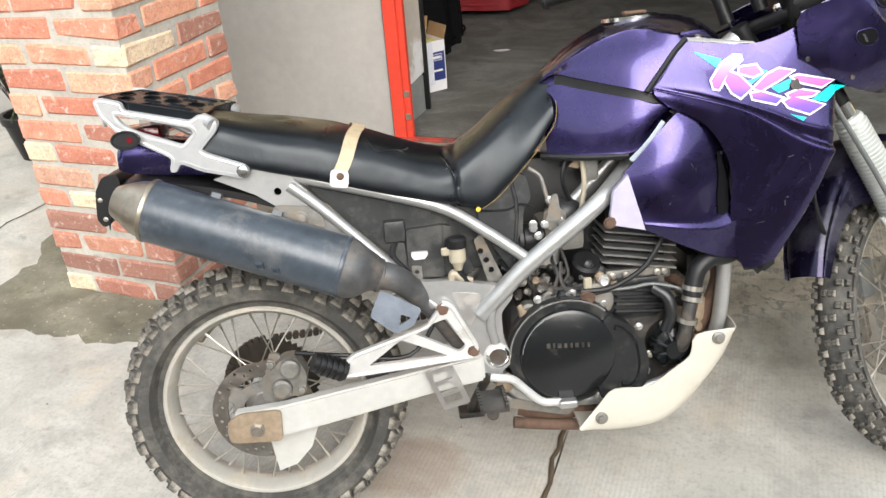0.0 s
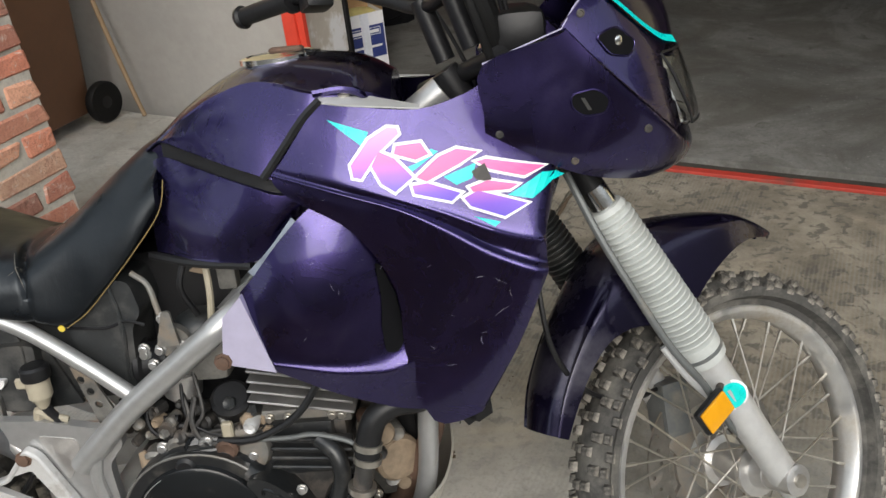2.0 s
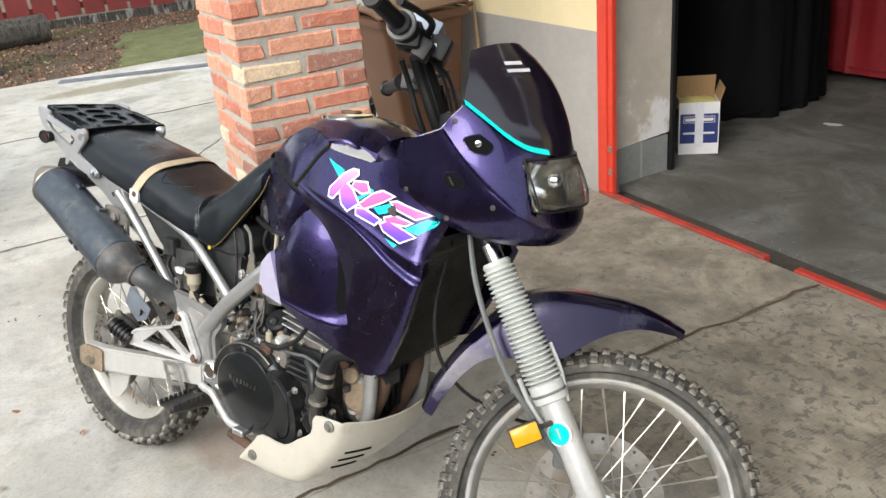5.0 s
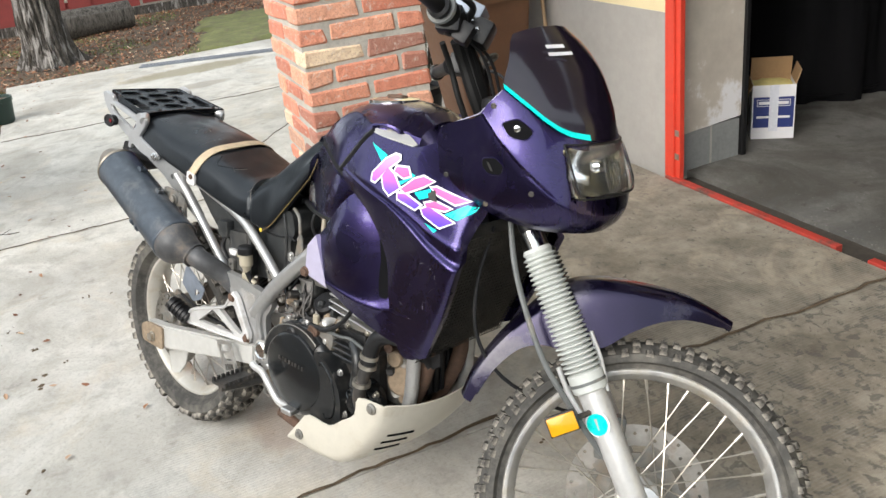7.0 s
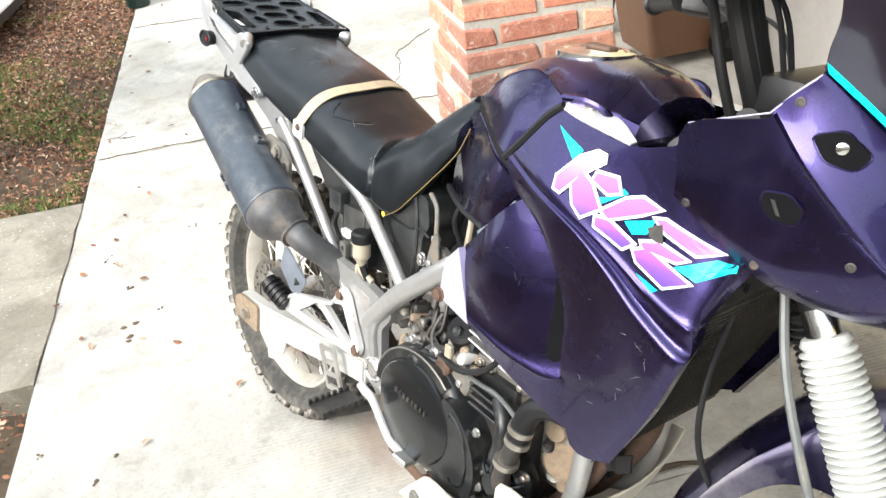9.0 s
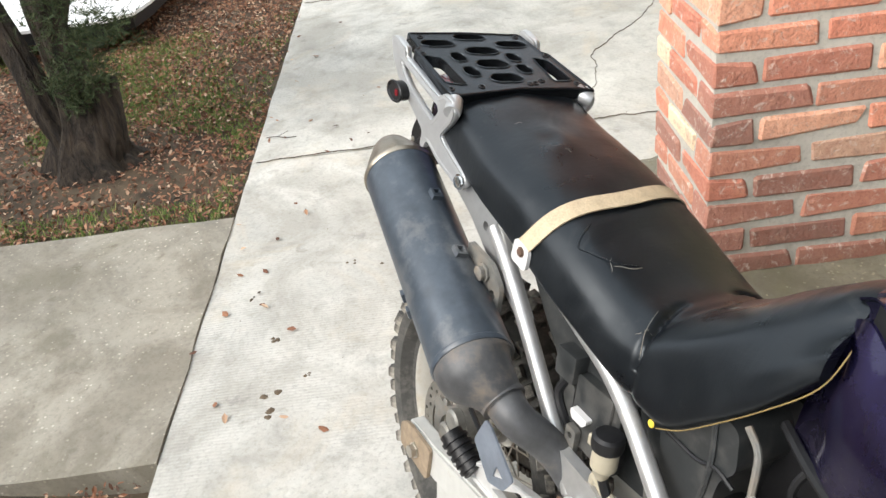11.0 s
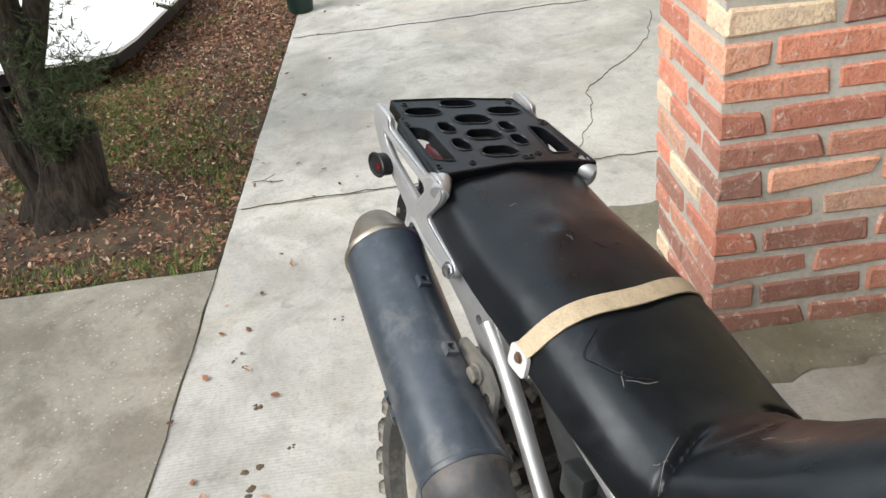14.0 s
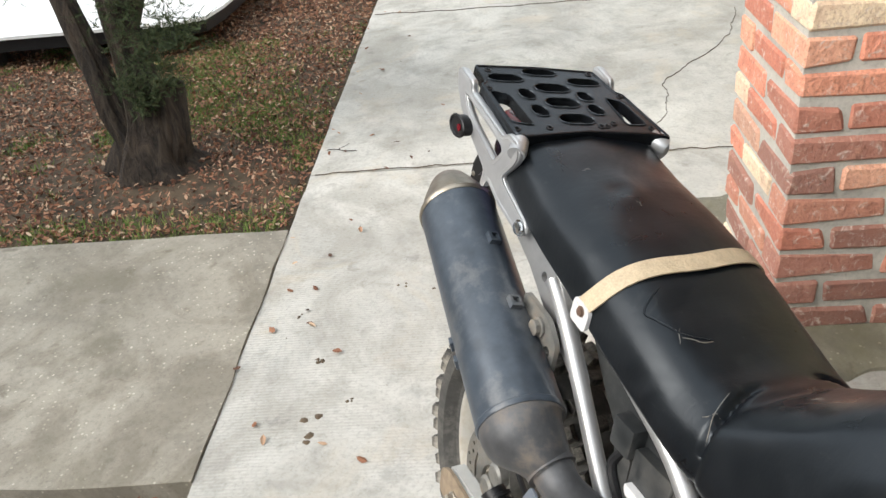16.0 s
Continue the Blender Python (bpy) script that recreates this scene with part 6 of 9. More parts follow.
    scr = [
        [(1.312, -0.158, 1.172), (1.350, -0.135, 1.140), (1.384, -0.112, 1.110), (1.412, -0.086, 1.090), (1.438, -0.050, 1.081), (1.450, 0, 1.078)],
        [(1.308, -0.150, 1.195), (1.345, -0.130, 1.172), (1.382, -0.104, 1.150), (1.412, -0.072, 1.135), (1.432, -0.038, 1.128), (1.438, 0, 1.126)],
        [(1.304, -0.135, 1.222), (1.338, -0.116, 1.212), (1.366, -0.090, 1.203), (1.388, -0.060, 1.196), (1.402, -0.030, 1.192), (1.406, 0, 1.190)],
        [(1.290, -0.115, 1.252), (1.315, -0.098, 1.250), (1.334, -0.075, 1.248), (1.348, -0.050, 1.246), (1.357, -0.025, 1.245), (1.360, 0, 1.244)],
        [(1.276, -0.090, 1.268), (1.290, -0.075, 1.275), (1.300, -0.057, 1.280), (1.307, -0.038, 1.283), (1.311, -0.019, 1.284), (1.313, 0, 1.285)],
    ]
    rows = [r + [(x, -y, z) for x, y, z in r[-2::-1]] for r in scr]
    ws = part("windscreen", loft(rows, 5, 3, 0.003), PURPLE_DARK, ns, "short dark smoked windscreen")
    edge = [(x + 0.004, y - 0.003, z + 0.004) for x, y, z in scr[0][:5]]
    bm = bmesh.new()
    rws = []
    for p in curve_points(edge, 6):
        rws.append([bm.verts.new(Vector(p) + Vector(d)) for d in ((0.002, -0.002, -0.004), (-0.003, 0.0, 0.006))])
    for a, b in zip(rws, rws[1:]):
        bm.faces.new((a[0], a[1], b[1], b[0]))
    part("teal_stripe", bm, TEAL, ns, "bright teal stripe below the screen")
    # sticker: two lines of unreadable print as bars
    for (x, y, z, w, h) in ((1.352, -0.060, 1.246, 0.019, 0.004), (1.364, -0.058, 1.233, 0.025, 0.0038)):
        c = Vector((x, y, z))
        u, v = Vector((0.45, 0.85, 0.05)).normalized(), Vector((-0.6, 0.1, 0.75)).normalized()
        out = u.cross(v).normalized()
        if out.x < 0:
            out = -out
        bm = bmesh.new()
        bm.faces.new([bm.verts.new(c + out * 0.004 + u * a * w + v * b * h) for a, b in ((-1, -1), (1, -1), (1, 1), (-1, 1))])
        bmesh.ops.solidify(bm, geom=bm.faces[:], thickness=0.0006)
        part("sticker", bm, WHITE_DECAL, ws, "small white sticker on the screen")
    # headlight: bowl, reflector and fluted glass
    def face(back, inset, n=9, ripple=0.0, bowl=0.0):
        rows = []
        for z, dx, w in ((1.077, -0.026, 0.106), (1.074, -0.004, 0.110), (1.055, 0.0, 0.113), (1.025, 0.002, 0.114), (0.995, 0.002, 0.114), (0.977, -0.002, 0.111), (0.972, -0.024, 0.106)):
            t = (1.074 - z) / 0.096
            edge, mid = 1.416 + 0.040 * t + dx - back, 1.457 + 0.026 * t + dx - back
            w = 0.905 * w - inset
            row = [(edge + (mid - edge) * (1 - (abs(y) / w) ** 2.2) + (ripple * math.sin(y * 1100) if abs(y) < 0.036 and 0.99 < z < 1.06 else 0.0) - bowl * max(0, 1 - (y / w) ** 2) * max(0, 1 - ((z - 1.0245) / 0.052) ** 2), y, z) for y in np.linspace(-w, w, n)]
            x, y, _ = row[0]
            rows.append([(x - 0.022, y - 0.001, z)] + row + [(x - 0.022, -y + 0.001, z)])
        return rows
    hl = part("headlight", loft(face(0.012, 0.006, 15, 0.0, 0.055), 4, 2, 0.002), REFLECTOR, ns, "rectangular headlight with fluted glass")
    flutes = loft(face(0.0, 0.0, 129, 0.0005), 3, 1, 0.003)
    lens = part("headlight_lens", flutes, HEADLIGHT_GLASS, ns, "clear fluted headlight glass")
    lens.visible_shadow = False
    part("bulb_shade", lathe([(0.013, 0), (0.015, 0.008), (0.011, 0.018), (0, 0.021)], (1.420, 0.0, 1.024), (1, 0, 0.1), 24), REFLECTOR, ns)
    rows = face(-0.001, 0.0, 15)
    rim = rows[1][1:-1] + [r[-2] for r in rows[2:5]] + rows[5][1:-1][::-1] + [r[1] for r in rows[4:1:-1]]
    part("lens_rim", tube(rim + rim[:1], 0.0020, 8, smooth=False), BLACK_PLASTIC, ns, "black rubber rim of the headlight")
    # holes in the fairing: uncut, their shade painted as dark inserts with a rim
    for s in (-1, 1):
        mh = rounded([(1.318, 1.110), (1.345, 1.120), (1.374, 1.096), (1.364, 1.080), (1.336, 1.086)], 0.008)
        cup = part("mirror_mount", laid(tree, s, mh, 0.0015, 0.001, 2), HOLE_SHADE, ns, "dark sheet painting the shaded mirror mounting hole")
        part("mount_bolt", lathe([(0.0065, 0), (0.0065, 0.004), (0.0045, 0.005), (0, 0.0052)], (1.346, skin_y(tree, s, 1.346, 1.102), 1.102), (0.55, s * 0.8, 0), 12), CHROME, cup)
        vh = rounded([(1.284, 1.042), (1.316, 1.047), (1.334, 1.032), (1.328, 1.014), (1.300, 1.012), (1.284, 1.024)], 0.008)
        sv = part("side_vent", laid(tree, s, vh, 0.0015, 0.001, 2), HOLE_SHADE, ns, "oval dark sheet painting the shaded vent in the nose fairing")
        part("vent_glint", laid(tree, s, [(1.296, 1.036), (1.301, 1.036), (1.310, 1.020), (1.305, 1.020)], 0.003, 0.001, 0), DARK_METAL, sv)
        for loop, owner, name in ((mh, cup, "mount_rim"), (vh, sv, "vent_rim")):
            ring = [(x, skin_y(tree, s, x, z) + s * 0.0018, z) for x, z in loop + loop[:1]]
            part(name, tube(ring, 0.0014, 6, smooth=False), PURPLE, owner)
        part("panel_gap", tube([(x - 0.001, s * (y + 0.0002), z - 0.002) for x, y, z in crease], 0.0016, 6, smooth=False), HOLE_SHADE, ns, "dark gap beside the nose panel")
        part("panel_edge", tube([(1.174, s * 0.170, 1.088), (1.224, s * 0.175, 1.106), (1.275, s * 0.179, 1.124), (1.292, s * 0.168, 1.148), (1.311, s * 0.159, 1.169)], 0.0010, 6, smooth=False), LILAC, ns, "thin pale lilac line along the nose panel edge")
        for x, z in ((1.287, 0.952), (1.19, 0.996), (1.300, 1.140), (1.385, 0.985)):
            part("fairing_screw", lathe([(0.0055, 0), (0.0055, 0.0018), (0.0036, 0.0022), (0.003, 0.0012), (0, 0.001)], (x, skin_y(tree, s, x, z), z), (0.2, s, 0), 12), DARK_METAL, ns)


def graphics(fp, tree):
    """Angular three-part flash in pink and violet with white borders over teal shards."""
    def decal(name, outline, lift, mat, label=""):
        return part(name, laid(tree, -1, outline, lift, 0.0005, 2), mat, fp, label, smooth=0)
    shards = [
        [(0.963, 1.031), (1.018, 1.012), (1.009, 0.994)],
        [(1.243, 0.941), (1.272, 0.937), (1.228, 0.909), (1.196, 0.917)],
        [(1.149, 0.893), (1.184, 0.883), (1.176, 0.877)],
        [(1.113, 0.948), (1.157, 0.963), (1.150, 0.943), (1.129, 0.936)],
        [(1.049, 0.959), (1.078, 0.968), (1.099, 0.985), (1.108, 0.981), (1.068, 0.955)],
    ]
    for o in shards:
        decal("teal_shard", o, 0.0008, TEAL, "teal shard of the fairing graphic")
    # slanting bars: outline, then its colouring
    bars = [
        ([(0.988, 0.974), (1.015, 1.006), (1.042, 1.020), (1.059, 1.018), (1.062, 1.006), (1.031, 0.982), (1.006, 0.951), (0.991, 0.955)], PINK_LILAC),
        ([(1.028, 0.992), (1.052, 0.980), (1.078, 0.951), (1.048, 0.930), (1.028, 0.944), (1.015, 0.970)], PINK),
        ([(1.050, 0.996), (1.088, 0.998), (1.101, 0.977), (1.078, 0.969), (1.045, 0.980)], PINK_PLAIN),
        ([(1.070, 0.950), (1.106, 0.978), (1.132, 0.987), (1.167, 0.978), (1.136, 0.960), (1.090, 0.940)], PINK_PLAIN),
        ([(1.066, 0.944), (1.092, 0.946), (1.141, 0.927), (1.122, 0.912), (1.070, 0.927)], VIOLET),
        ([(1.150, 0.966), (1.170, 0.971), (1.253, 0.950), (1.219, 0.936), (1.172, 0.950)], PINK_PLAIN),
        ([(1.140, 0.934), (1.170, 0.943), (1.217, 0.931), (1.199, 0.921), (1.148, 0.922)], PINK_PLAIN),
        ([(1.132, 0.920), (1.156, 0.931), (1.228, 0.905), (1.190, 0.886), (1.144, 0.904)], VIOLET),
    ]
    for o, _ in bars:
        decal("white_border", o, 0.0018, WHITE_DECAL, "white border of the fairing graphic")
    for o, mat in bars:
        decal("colour_bar", grown(o, -0.0038), 0.0028, mat, "pink to violet bar of the fairing graphic")
    decal("scrape_mark", [(1.150, 0.952), (1.160, 0.958), (1.168, 0.962), (1.176, 0.940), (1.166, 0.939), (1.155, 0.942)], 0.0034, DARK_METAL, "dark scrape through the graphic")


def front_end():
    f = part("fork", moved(tube([(1.118, 0, 1.063), (1.205, 0, 0.915)], 0.022, 16, smooth=False), IDENT), BLACK_PLASTIC, bike, "front fork with grey rubber boots")
    d = AXIS
    low = AXLE_F
    for s in (-1, 1):
        o = low + Vector((0, s * 0.100, 0))
        at = lambda h, off=0.0: o + d * h + Vector((0.866, 0, 0.5)) * off
        part("fork_slider", moved(tube([at(-0.03), at(0.0), at(0.14), at(0.275)], [0.020, 0.026, 0.027, 0.029], 18, smooth=False), STEER), SLIDER_ALLOY, f, "dull alloy fork slider")
        part("axle_clamp", moved(lathe([(0.020, -0.03), (0.026, -0.028), (0.026, 0.028), (0.020, 0.03)], o, (0, 1, 0), 18), STEER), ALLOY, f)
        part("fork_tube", moved(tube([at(0.28), at(0.60)], 0.0205, 18, smooth=False), STEER), CHROME, f, "chromed fork tube")
        part("upper_tube", moved(tube([at(0.60), at(0.83)], 0.0200, 18, smooth=False), STEER), BLACK_PLASTIC, f)
        n = 25
        prof = [(0.031, 0.262), (0.0350, 0.264), (0.0365, 0.272), (0.0350, 0.280), (0.0362, 0.286), (0.0368, 0.300)]
        for k in range(n):
            h = 0.305 + k * (0.245 / n)
            prof += [(0.0270, h), (0.0385 - 0.005 * k / n, h + 0.0036), (0.0390 - 0.005 * k / n, h + 0.0049), (0.0385 - 0.005 * k / n, h + 0.0062), (0.0270, h + 0.0088)]
        prof += [(0.031, 0.556), (0.027, 0.564)]
        part("fork_boot", moved(lathe(prof, o, d, 24), STEER), GREY_BOOT if s < 0 else DUSTY_PLASTIC, f, "ribbed grey rubber fork boot" if s < 0 else "darker rubber fork boot on the far leg")
        part("boot_band", moved(lathe([(0.034, 0.277), (0.0368, 0.277), (0.0368, 0.283), (0.034, 0.283)], o, d, 24), STEER), DUSTY_GREY, f)
        for off, h0, h1 in ((-0.046, 0.325, 0.205), (0.040, 0.370, 0.250)):
            stay = [at(h0, off) - Vector((0, s * 0.012, 0)), at((h0 + h1) / 2, off * 0.96) - Vector((0, s * 0.004, 0)), at(h1, off * 0.70)]
            part("mudguard_stay", moved(tube(stay, 0.0052, 8), STEER), CAST_ALLOY, f, "thin bright mudguard stay")
    part("front_axle", moved(tube([(AXLE_F.x, -0.135, AXLE_F.z), (AXLE_F.x, 0.13, AXLE_F.z)], 0.011, 14), STEER), STEEL, f)
    for h, w in ((0.665, 0.020), (0.835, 0.014)):
        c = low + d * h - Vector((0.866, 0, 0.5)) * 0.02
        cl = tube([c + Vector((0, -0.125, 0)), c + Vector((0, 0.125, 0))], w + 0.001, 14)
        part("fork_clamp", moved(cl, STEER), BLACK_PLASTIC, f, "cast fork clamp")
    # stickers on the slider, near side
    o = low + Vector((0, -0.100, 0))
    c = o + d * 0.199
    out = (Vector((0.866, 0, 0.5)) * -0.45 + Vector((0, -0.89, 0))).normalized()
    disc = lathe([(0.022, 0.027), (0.022, 0.0285), (0.012, 0.0285), (0.012, 0.0275)], c, out, 24)
    part("ring_sticker", moved(disc, STEER), TEAL, f, "teal ring sticker on the fork leg")
    part("white_sticker", moved(lathe([(0.026, 0.024), (0.026, 0.0262), (0, 0.0265)], c, out, 20), STEER), WHITE_DECAL, f)
    # amber reflector on a bracket
    rc = o + d * 0.228 + Vector((0.866, 0, 0.5)) * -0.072 + Vector((0, -0.052, 0))
    rb = box(-0.031, 0.031, -0.006, 0.006, -0.021, 0.021, 0.004, 2)
    tilt = Matrix(((0.866, 0, -0.5, 0), (0, 1, 0, 0), (0.5, 0, 0.866, 0), (0, 0, 0, 1)))
    rm = Matrix.Translation(rc) @ tilt
    part("reflector_stay", moved(tube([rc, o + d * 0.215 + Vector((-0.02, -0.02, 0))], 0.006, 8), STEER), DARK_METAL, f)
    ref = part("fork_reflector", moved(moved(rb, rm), STEER), BLACK_PLASTIC, f, "amber side reflector in a dark frame")
    part("reflector_lens", moved(moved(box(-0.028, 0.028, -0.011, -0.005, -0.018, 0.018, 0.003, 2), rm), STEER), ORANGE, ref, "bright amber lens")
    # mudguard, steered with the wheel
    rows = []
    prof = [(-68, 0.430, 0.050, 0.024), (-60, 0.441, 0.056, 0.034), (-52, 0.448, 0.060, 0.040), (-45, 0.456, 0.064, 0.052), (-39, 0.464, 0.068, 0.078), (-33, 0.474, 0.072, 0.120), (-26, 0.484, 0.074, 0.142), (-20, 0.479, 0.074, 0.138), (-14, 0.468, 0.073, 0.112), (-8, 0.457, 0.071, 0.085), (-2, 0.449, 0.066, 0.062), (4, 0.442, 0.057, 0.044), (9, 0.434, 0.046, 0.032), (13, 0.428, 0.034, 0.024), (16.5, 0.423, 0.022, 0.015), (18, 0.421, 0.016, 0.010)]
    for a, r, w, deep in prof:
        t = radians(a)
        dn = Vector((math.sin(t), 0, math.cos(t)))
        e = AXLE_F + dn * (r - 0.006)
        half = [(w * 1.04, -deep), (w * 1.02, -deep * 0.58), (w * 0.98, -deep * 0.24), (w * 0.84, -0.010 - deep * 0.02), (w * 0.66, -0.001), (w * 0.30, 0.004)]
        rows.append([tuple(e - Vector((0, y, 0)) + dn * h) for y, h in half] + [tuple(e + dn * 0.006)] + [tuple(e + Vector((0, y, 0)) + dn * h) for y, h in half[::-1]])
    part("front_mudguard", moved(loft(rows, 4, 3, 0.0022), STEER), FENDER_PURPLE, bike, "dark purple beaked front mudguard")
    # brake: disc caliper on the left leg
    cal = box(1.475, 1.535, 0.050, 0.105, 0.40, 0.50, 0.012, 2)
    part("front_caliper", moved(cal, STEER), DUSTY_GREY, bike, "grey front brake caliper")
    # speedometer cable and hose past the near leg
    ca = lambda u, w, y: tuple(AXLE_F + d * u + Vector((0.866, 0, 0.5)) * w + Vector((0, y, 0)))
    part("speedo_cable", moved(tube([ca(0.66, -0.02, -0.10), ca(0.55, -0.05, -0.125), ca(0.45, -0.062, -0.138), ca(0.35, -0.064, -0.140), ca(0.26, -0.05, -0.135), ca(0.15, -0.03, -0.10), ca(0.06, 0.0, -0.075)], 0.0058, 8), STEER), DUSTY_GREY, bike, "dusty grey cable along the fork")
    part("brake_line", moved(tube([(1.20, -0.05, 0.86), (1.185, -0.065, 0.74), (1.20, -0.055, 0.63), (1.265, -0.03, 0.55), (1.38, 0.02, 0.50), (1.48, 0.07, 0.49)], 0.0042, 8), STEER), BLACK_PLASTIC, bike, "black brake hose behind the fork")


def handlebar():
    up, fw = AXIS, Vector((0.866, 0, 0.5))
    base = HEAD
    def at(w, u, f):
        return base + up * u + fw * f + Vector((0, -w, 0))
    pts = [at(0.385, 1.060, 0.020), at(0.30, 1.045, 0.040), at(0.20, 1.015, 0.058), at(0.12, 0.985, 0.062), at(0.05, 0.945, 0.06), at(-0.05, 0.945, 0.06), at(-0.12, 0.985, 0.055), at(-0.20, 1.045, 0.03), at(-0.30, 1.090, -0.025), at(-0.385, 1.110, -0.060)]
    hb = part("handlebar", moved(tube(pts, 0.011, 12), STEER), BLACK_PLASTIC, bike, "black steel handlebar turned to the left")
    for s in (-1, 1):
        a, b = (at(0.385, 1.060, 0.020), at(0.27, 1.037, 0.045)) if s > 0 else (at(-0.385, 1.110, -0.060), at(-0.27, 1.078, -0.010))
        dd = (b - a)
        g = lathe([(0.0, -0.008), (0.019, -0.008), (0.021, 0.0), (0.016, 0.004), (0.0165, dd.length * 0.9), (0.023, dd.length * 0.93), (0.023, dd.length), (0.015, dd.length)], a, dd, 18)
        part("grip", moved(g, STEER), BLACK_PLASTIC, hb, "black rubber grip")
        c = at(0.225, 1.022, 0.052) if s > 0 else at(-0.235, 1.062, 0.012)
        sw = box(-0.024, 0.024, -0.026, 0.026, -0.026, 0.026, 0.008, 2)
        part("switch_box", moved(moved(sw, Matrix.Translation(c)), STEER), BLACK_PLASTIC, hb, "black switch housing")
        u = 1.02 if s > 0 else 1.05
        lev = tube([at(s * 0.19, u - 0.01, 0.065), at(s * 0.24, u, 0.10), at(s * 0.31, u + 0.01, 0.085), at(s * 0.37, u + 0.02, 0.06)], [0.009, 0.007, 0.006, 0.008], 8)
        part("lever", moved(lev, STEER), BLACK_PLASTIC if s > 0 else DARK_METAL, hb, "dark hand lever")
    c = at(0.16, 1.035, 0.085)
    mc = box(-0.035, 0.030, -0.035, 0.035, -0.014, 0.026, 0.005, 2)
    part("brake_reservoir", moved(moved(mc, Matrix.Translation(c) @ Matrix.Rotation(radians(20), 4, "Y")), STEER), GREY_PLATE, hb, "grey square brake fluid reservoir")
    mc_at = at(0.165, 1.005, 0.092)
    part("master_cylinder", moved(moved(box(-0.040, 0.034, -0.030, 0.030, -0.030, 0.020, 0.008, 2), Matrix.Translation(mc_at) @ Matrix.Rotation(radians(20), 4, "Y")), STEER), BLACK_PLASTIC, hb, "black brake master cylinder")
    fl = at(0.262, 1.036, 0.046)
    part("grip_flange", moved(lathe([(0.015, -0.004), (0.029, -0.004), (0.031, 0.0), (0.029, 0.004), (0.015, 0.004)], fl, at(0.27, 1.037, 0.045) - at(0.385, 1.060, 0.020), 24), STEER), DUSTY_GREY, hb, "grey flange at the end of the throttle grip")
    part("throttle_housing", moved(lathe([(0.016, 0), (0.027, 0.004), (0.029, 0.020), (0.029, 0.050), (0.022, 0.058), (0.013, 0.060)], at(0.256, 1.034, 0.047), at(0.20, 1.015, 0.058) - at(0.256, 1.034, 0.047), 20), STEER), MATTE_RUBBER, hb, "black throttle housing")
    part("kill_switch", moved(moved(box(-0.016, 0.016, -0.020, 0.020, -0.020, 0.020, 0.005, 2), Matrix.Translation(at(0.215, 0.990, 0.066)) @ Matrix.Rotation(radians(24), 4, "Y")), STEER), BLACK_PLASTIC, hb, "black switch block")
    for w, u, f in ((0.19, 0.995, 0.085), (0.178, 1.008, 0.060), (0.205, 1.012, 0.082)):
        part("clamp_screw", moved(bolt(*at(w, u, f), 0.005, 0.012, (0.8, -0.4, 0.3)), STEER), CHROME, hb)
    for k, (w0, f0, w1, f1, r) in enumerate(((0.176, 0.046, 0.082, 0.024, 0.013), (0.168, 0.055, 0.077, 0.031, 0.014), (0.160, 0.063, 0.072, 0.038, 0.013), (0.20, 0.020, 0.11, -0.006, 0.006))):
        part("wiring_loom", moved(tube([at(w0, 0.995, f0), at(w0 * 0.80, 0.955, f0 - 0.005), at(w0 * 0.55 + w1 * 0.3, 0.885, f1 + 0.012), at(w1, 0.80, f1 + 0.01), at(w1 * 0.7, 0.70, f1 + 0.02)], [r, r, r * 1.1, r, r * 0.8], 10), STEER), MATTE_RUBBER, hb, "black taped wiring loom")
    for s in (-1, 1):
        part("bar_clamp", moved(tube([at(s * 0.045, 0.86, 0.04), at(s * 0.045, 0.955, 0.062)], 0.016, 12), STEER), BLACK_PLASTIC, hb, "dark handlebar riser")
    for k, (w, f) in enumerate(((0.14, 0.05), (0.11, 0.06), (-0.10, 0.07))):
        part("control_cable", moved(tube([at(w * 1.5, 1.03, 0.03), at(w * 1.1, 0.96, f + 0.03), at(w * 0.8, 0.86, f + 0.02), at(w * 0.6, 0.72, 0.05)], 0.0036, 8), STEER), BLACK_PLASTIC, hb, "black control cable")
    ins = part("dashboard", box(1.195, 1.265, -0.085, 0.085, 1.085, 1.145, 0.018, 2), BLACK_PLASTIC, bike, "black instrument cluster behind the screen")
    part("ignition_switch", lathe([(0.018, 0), (0.018, 0.03), (0.012, 0.036), (0, 0.036)], (1.198, -0.052, 1.075), (-0.4, 0, 0.9), 18), CHROME, ins, "chrome ignition lock")


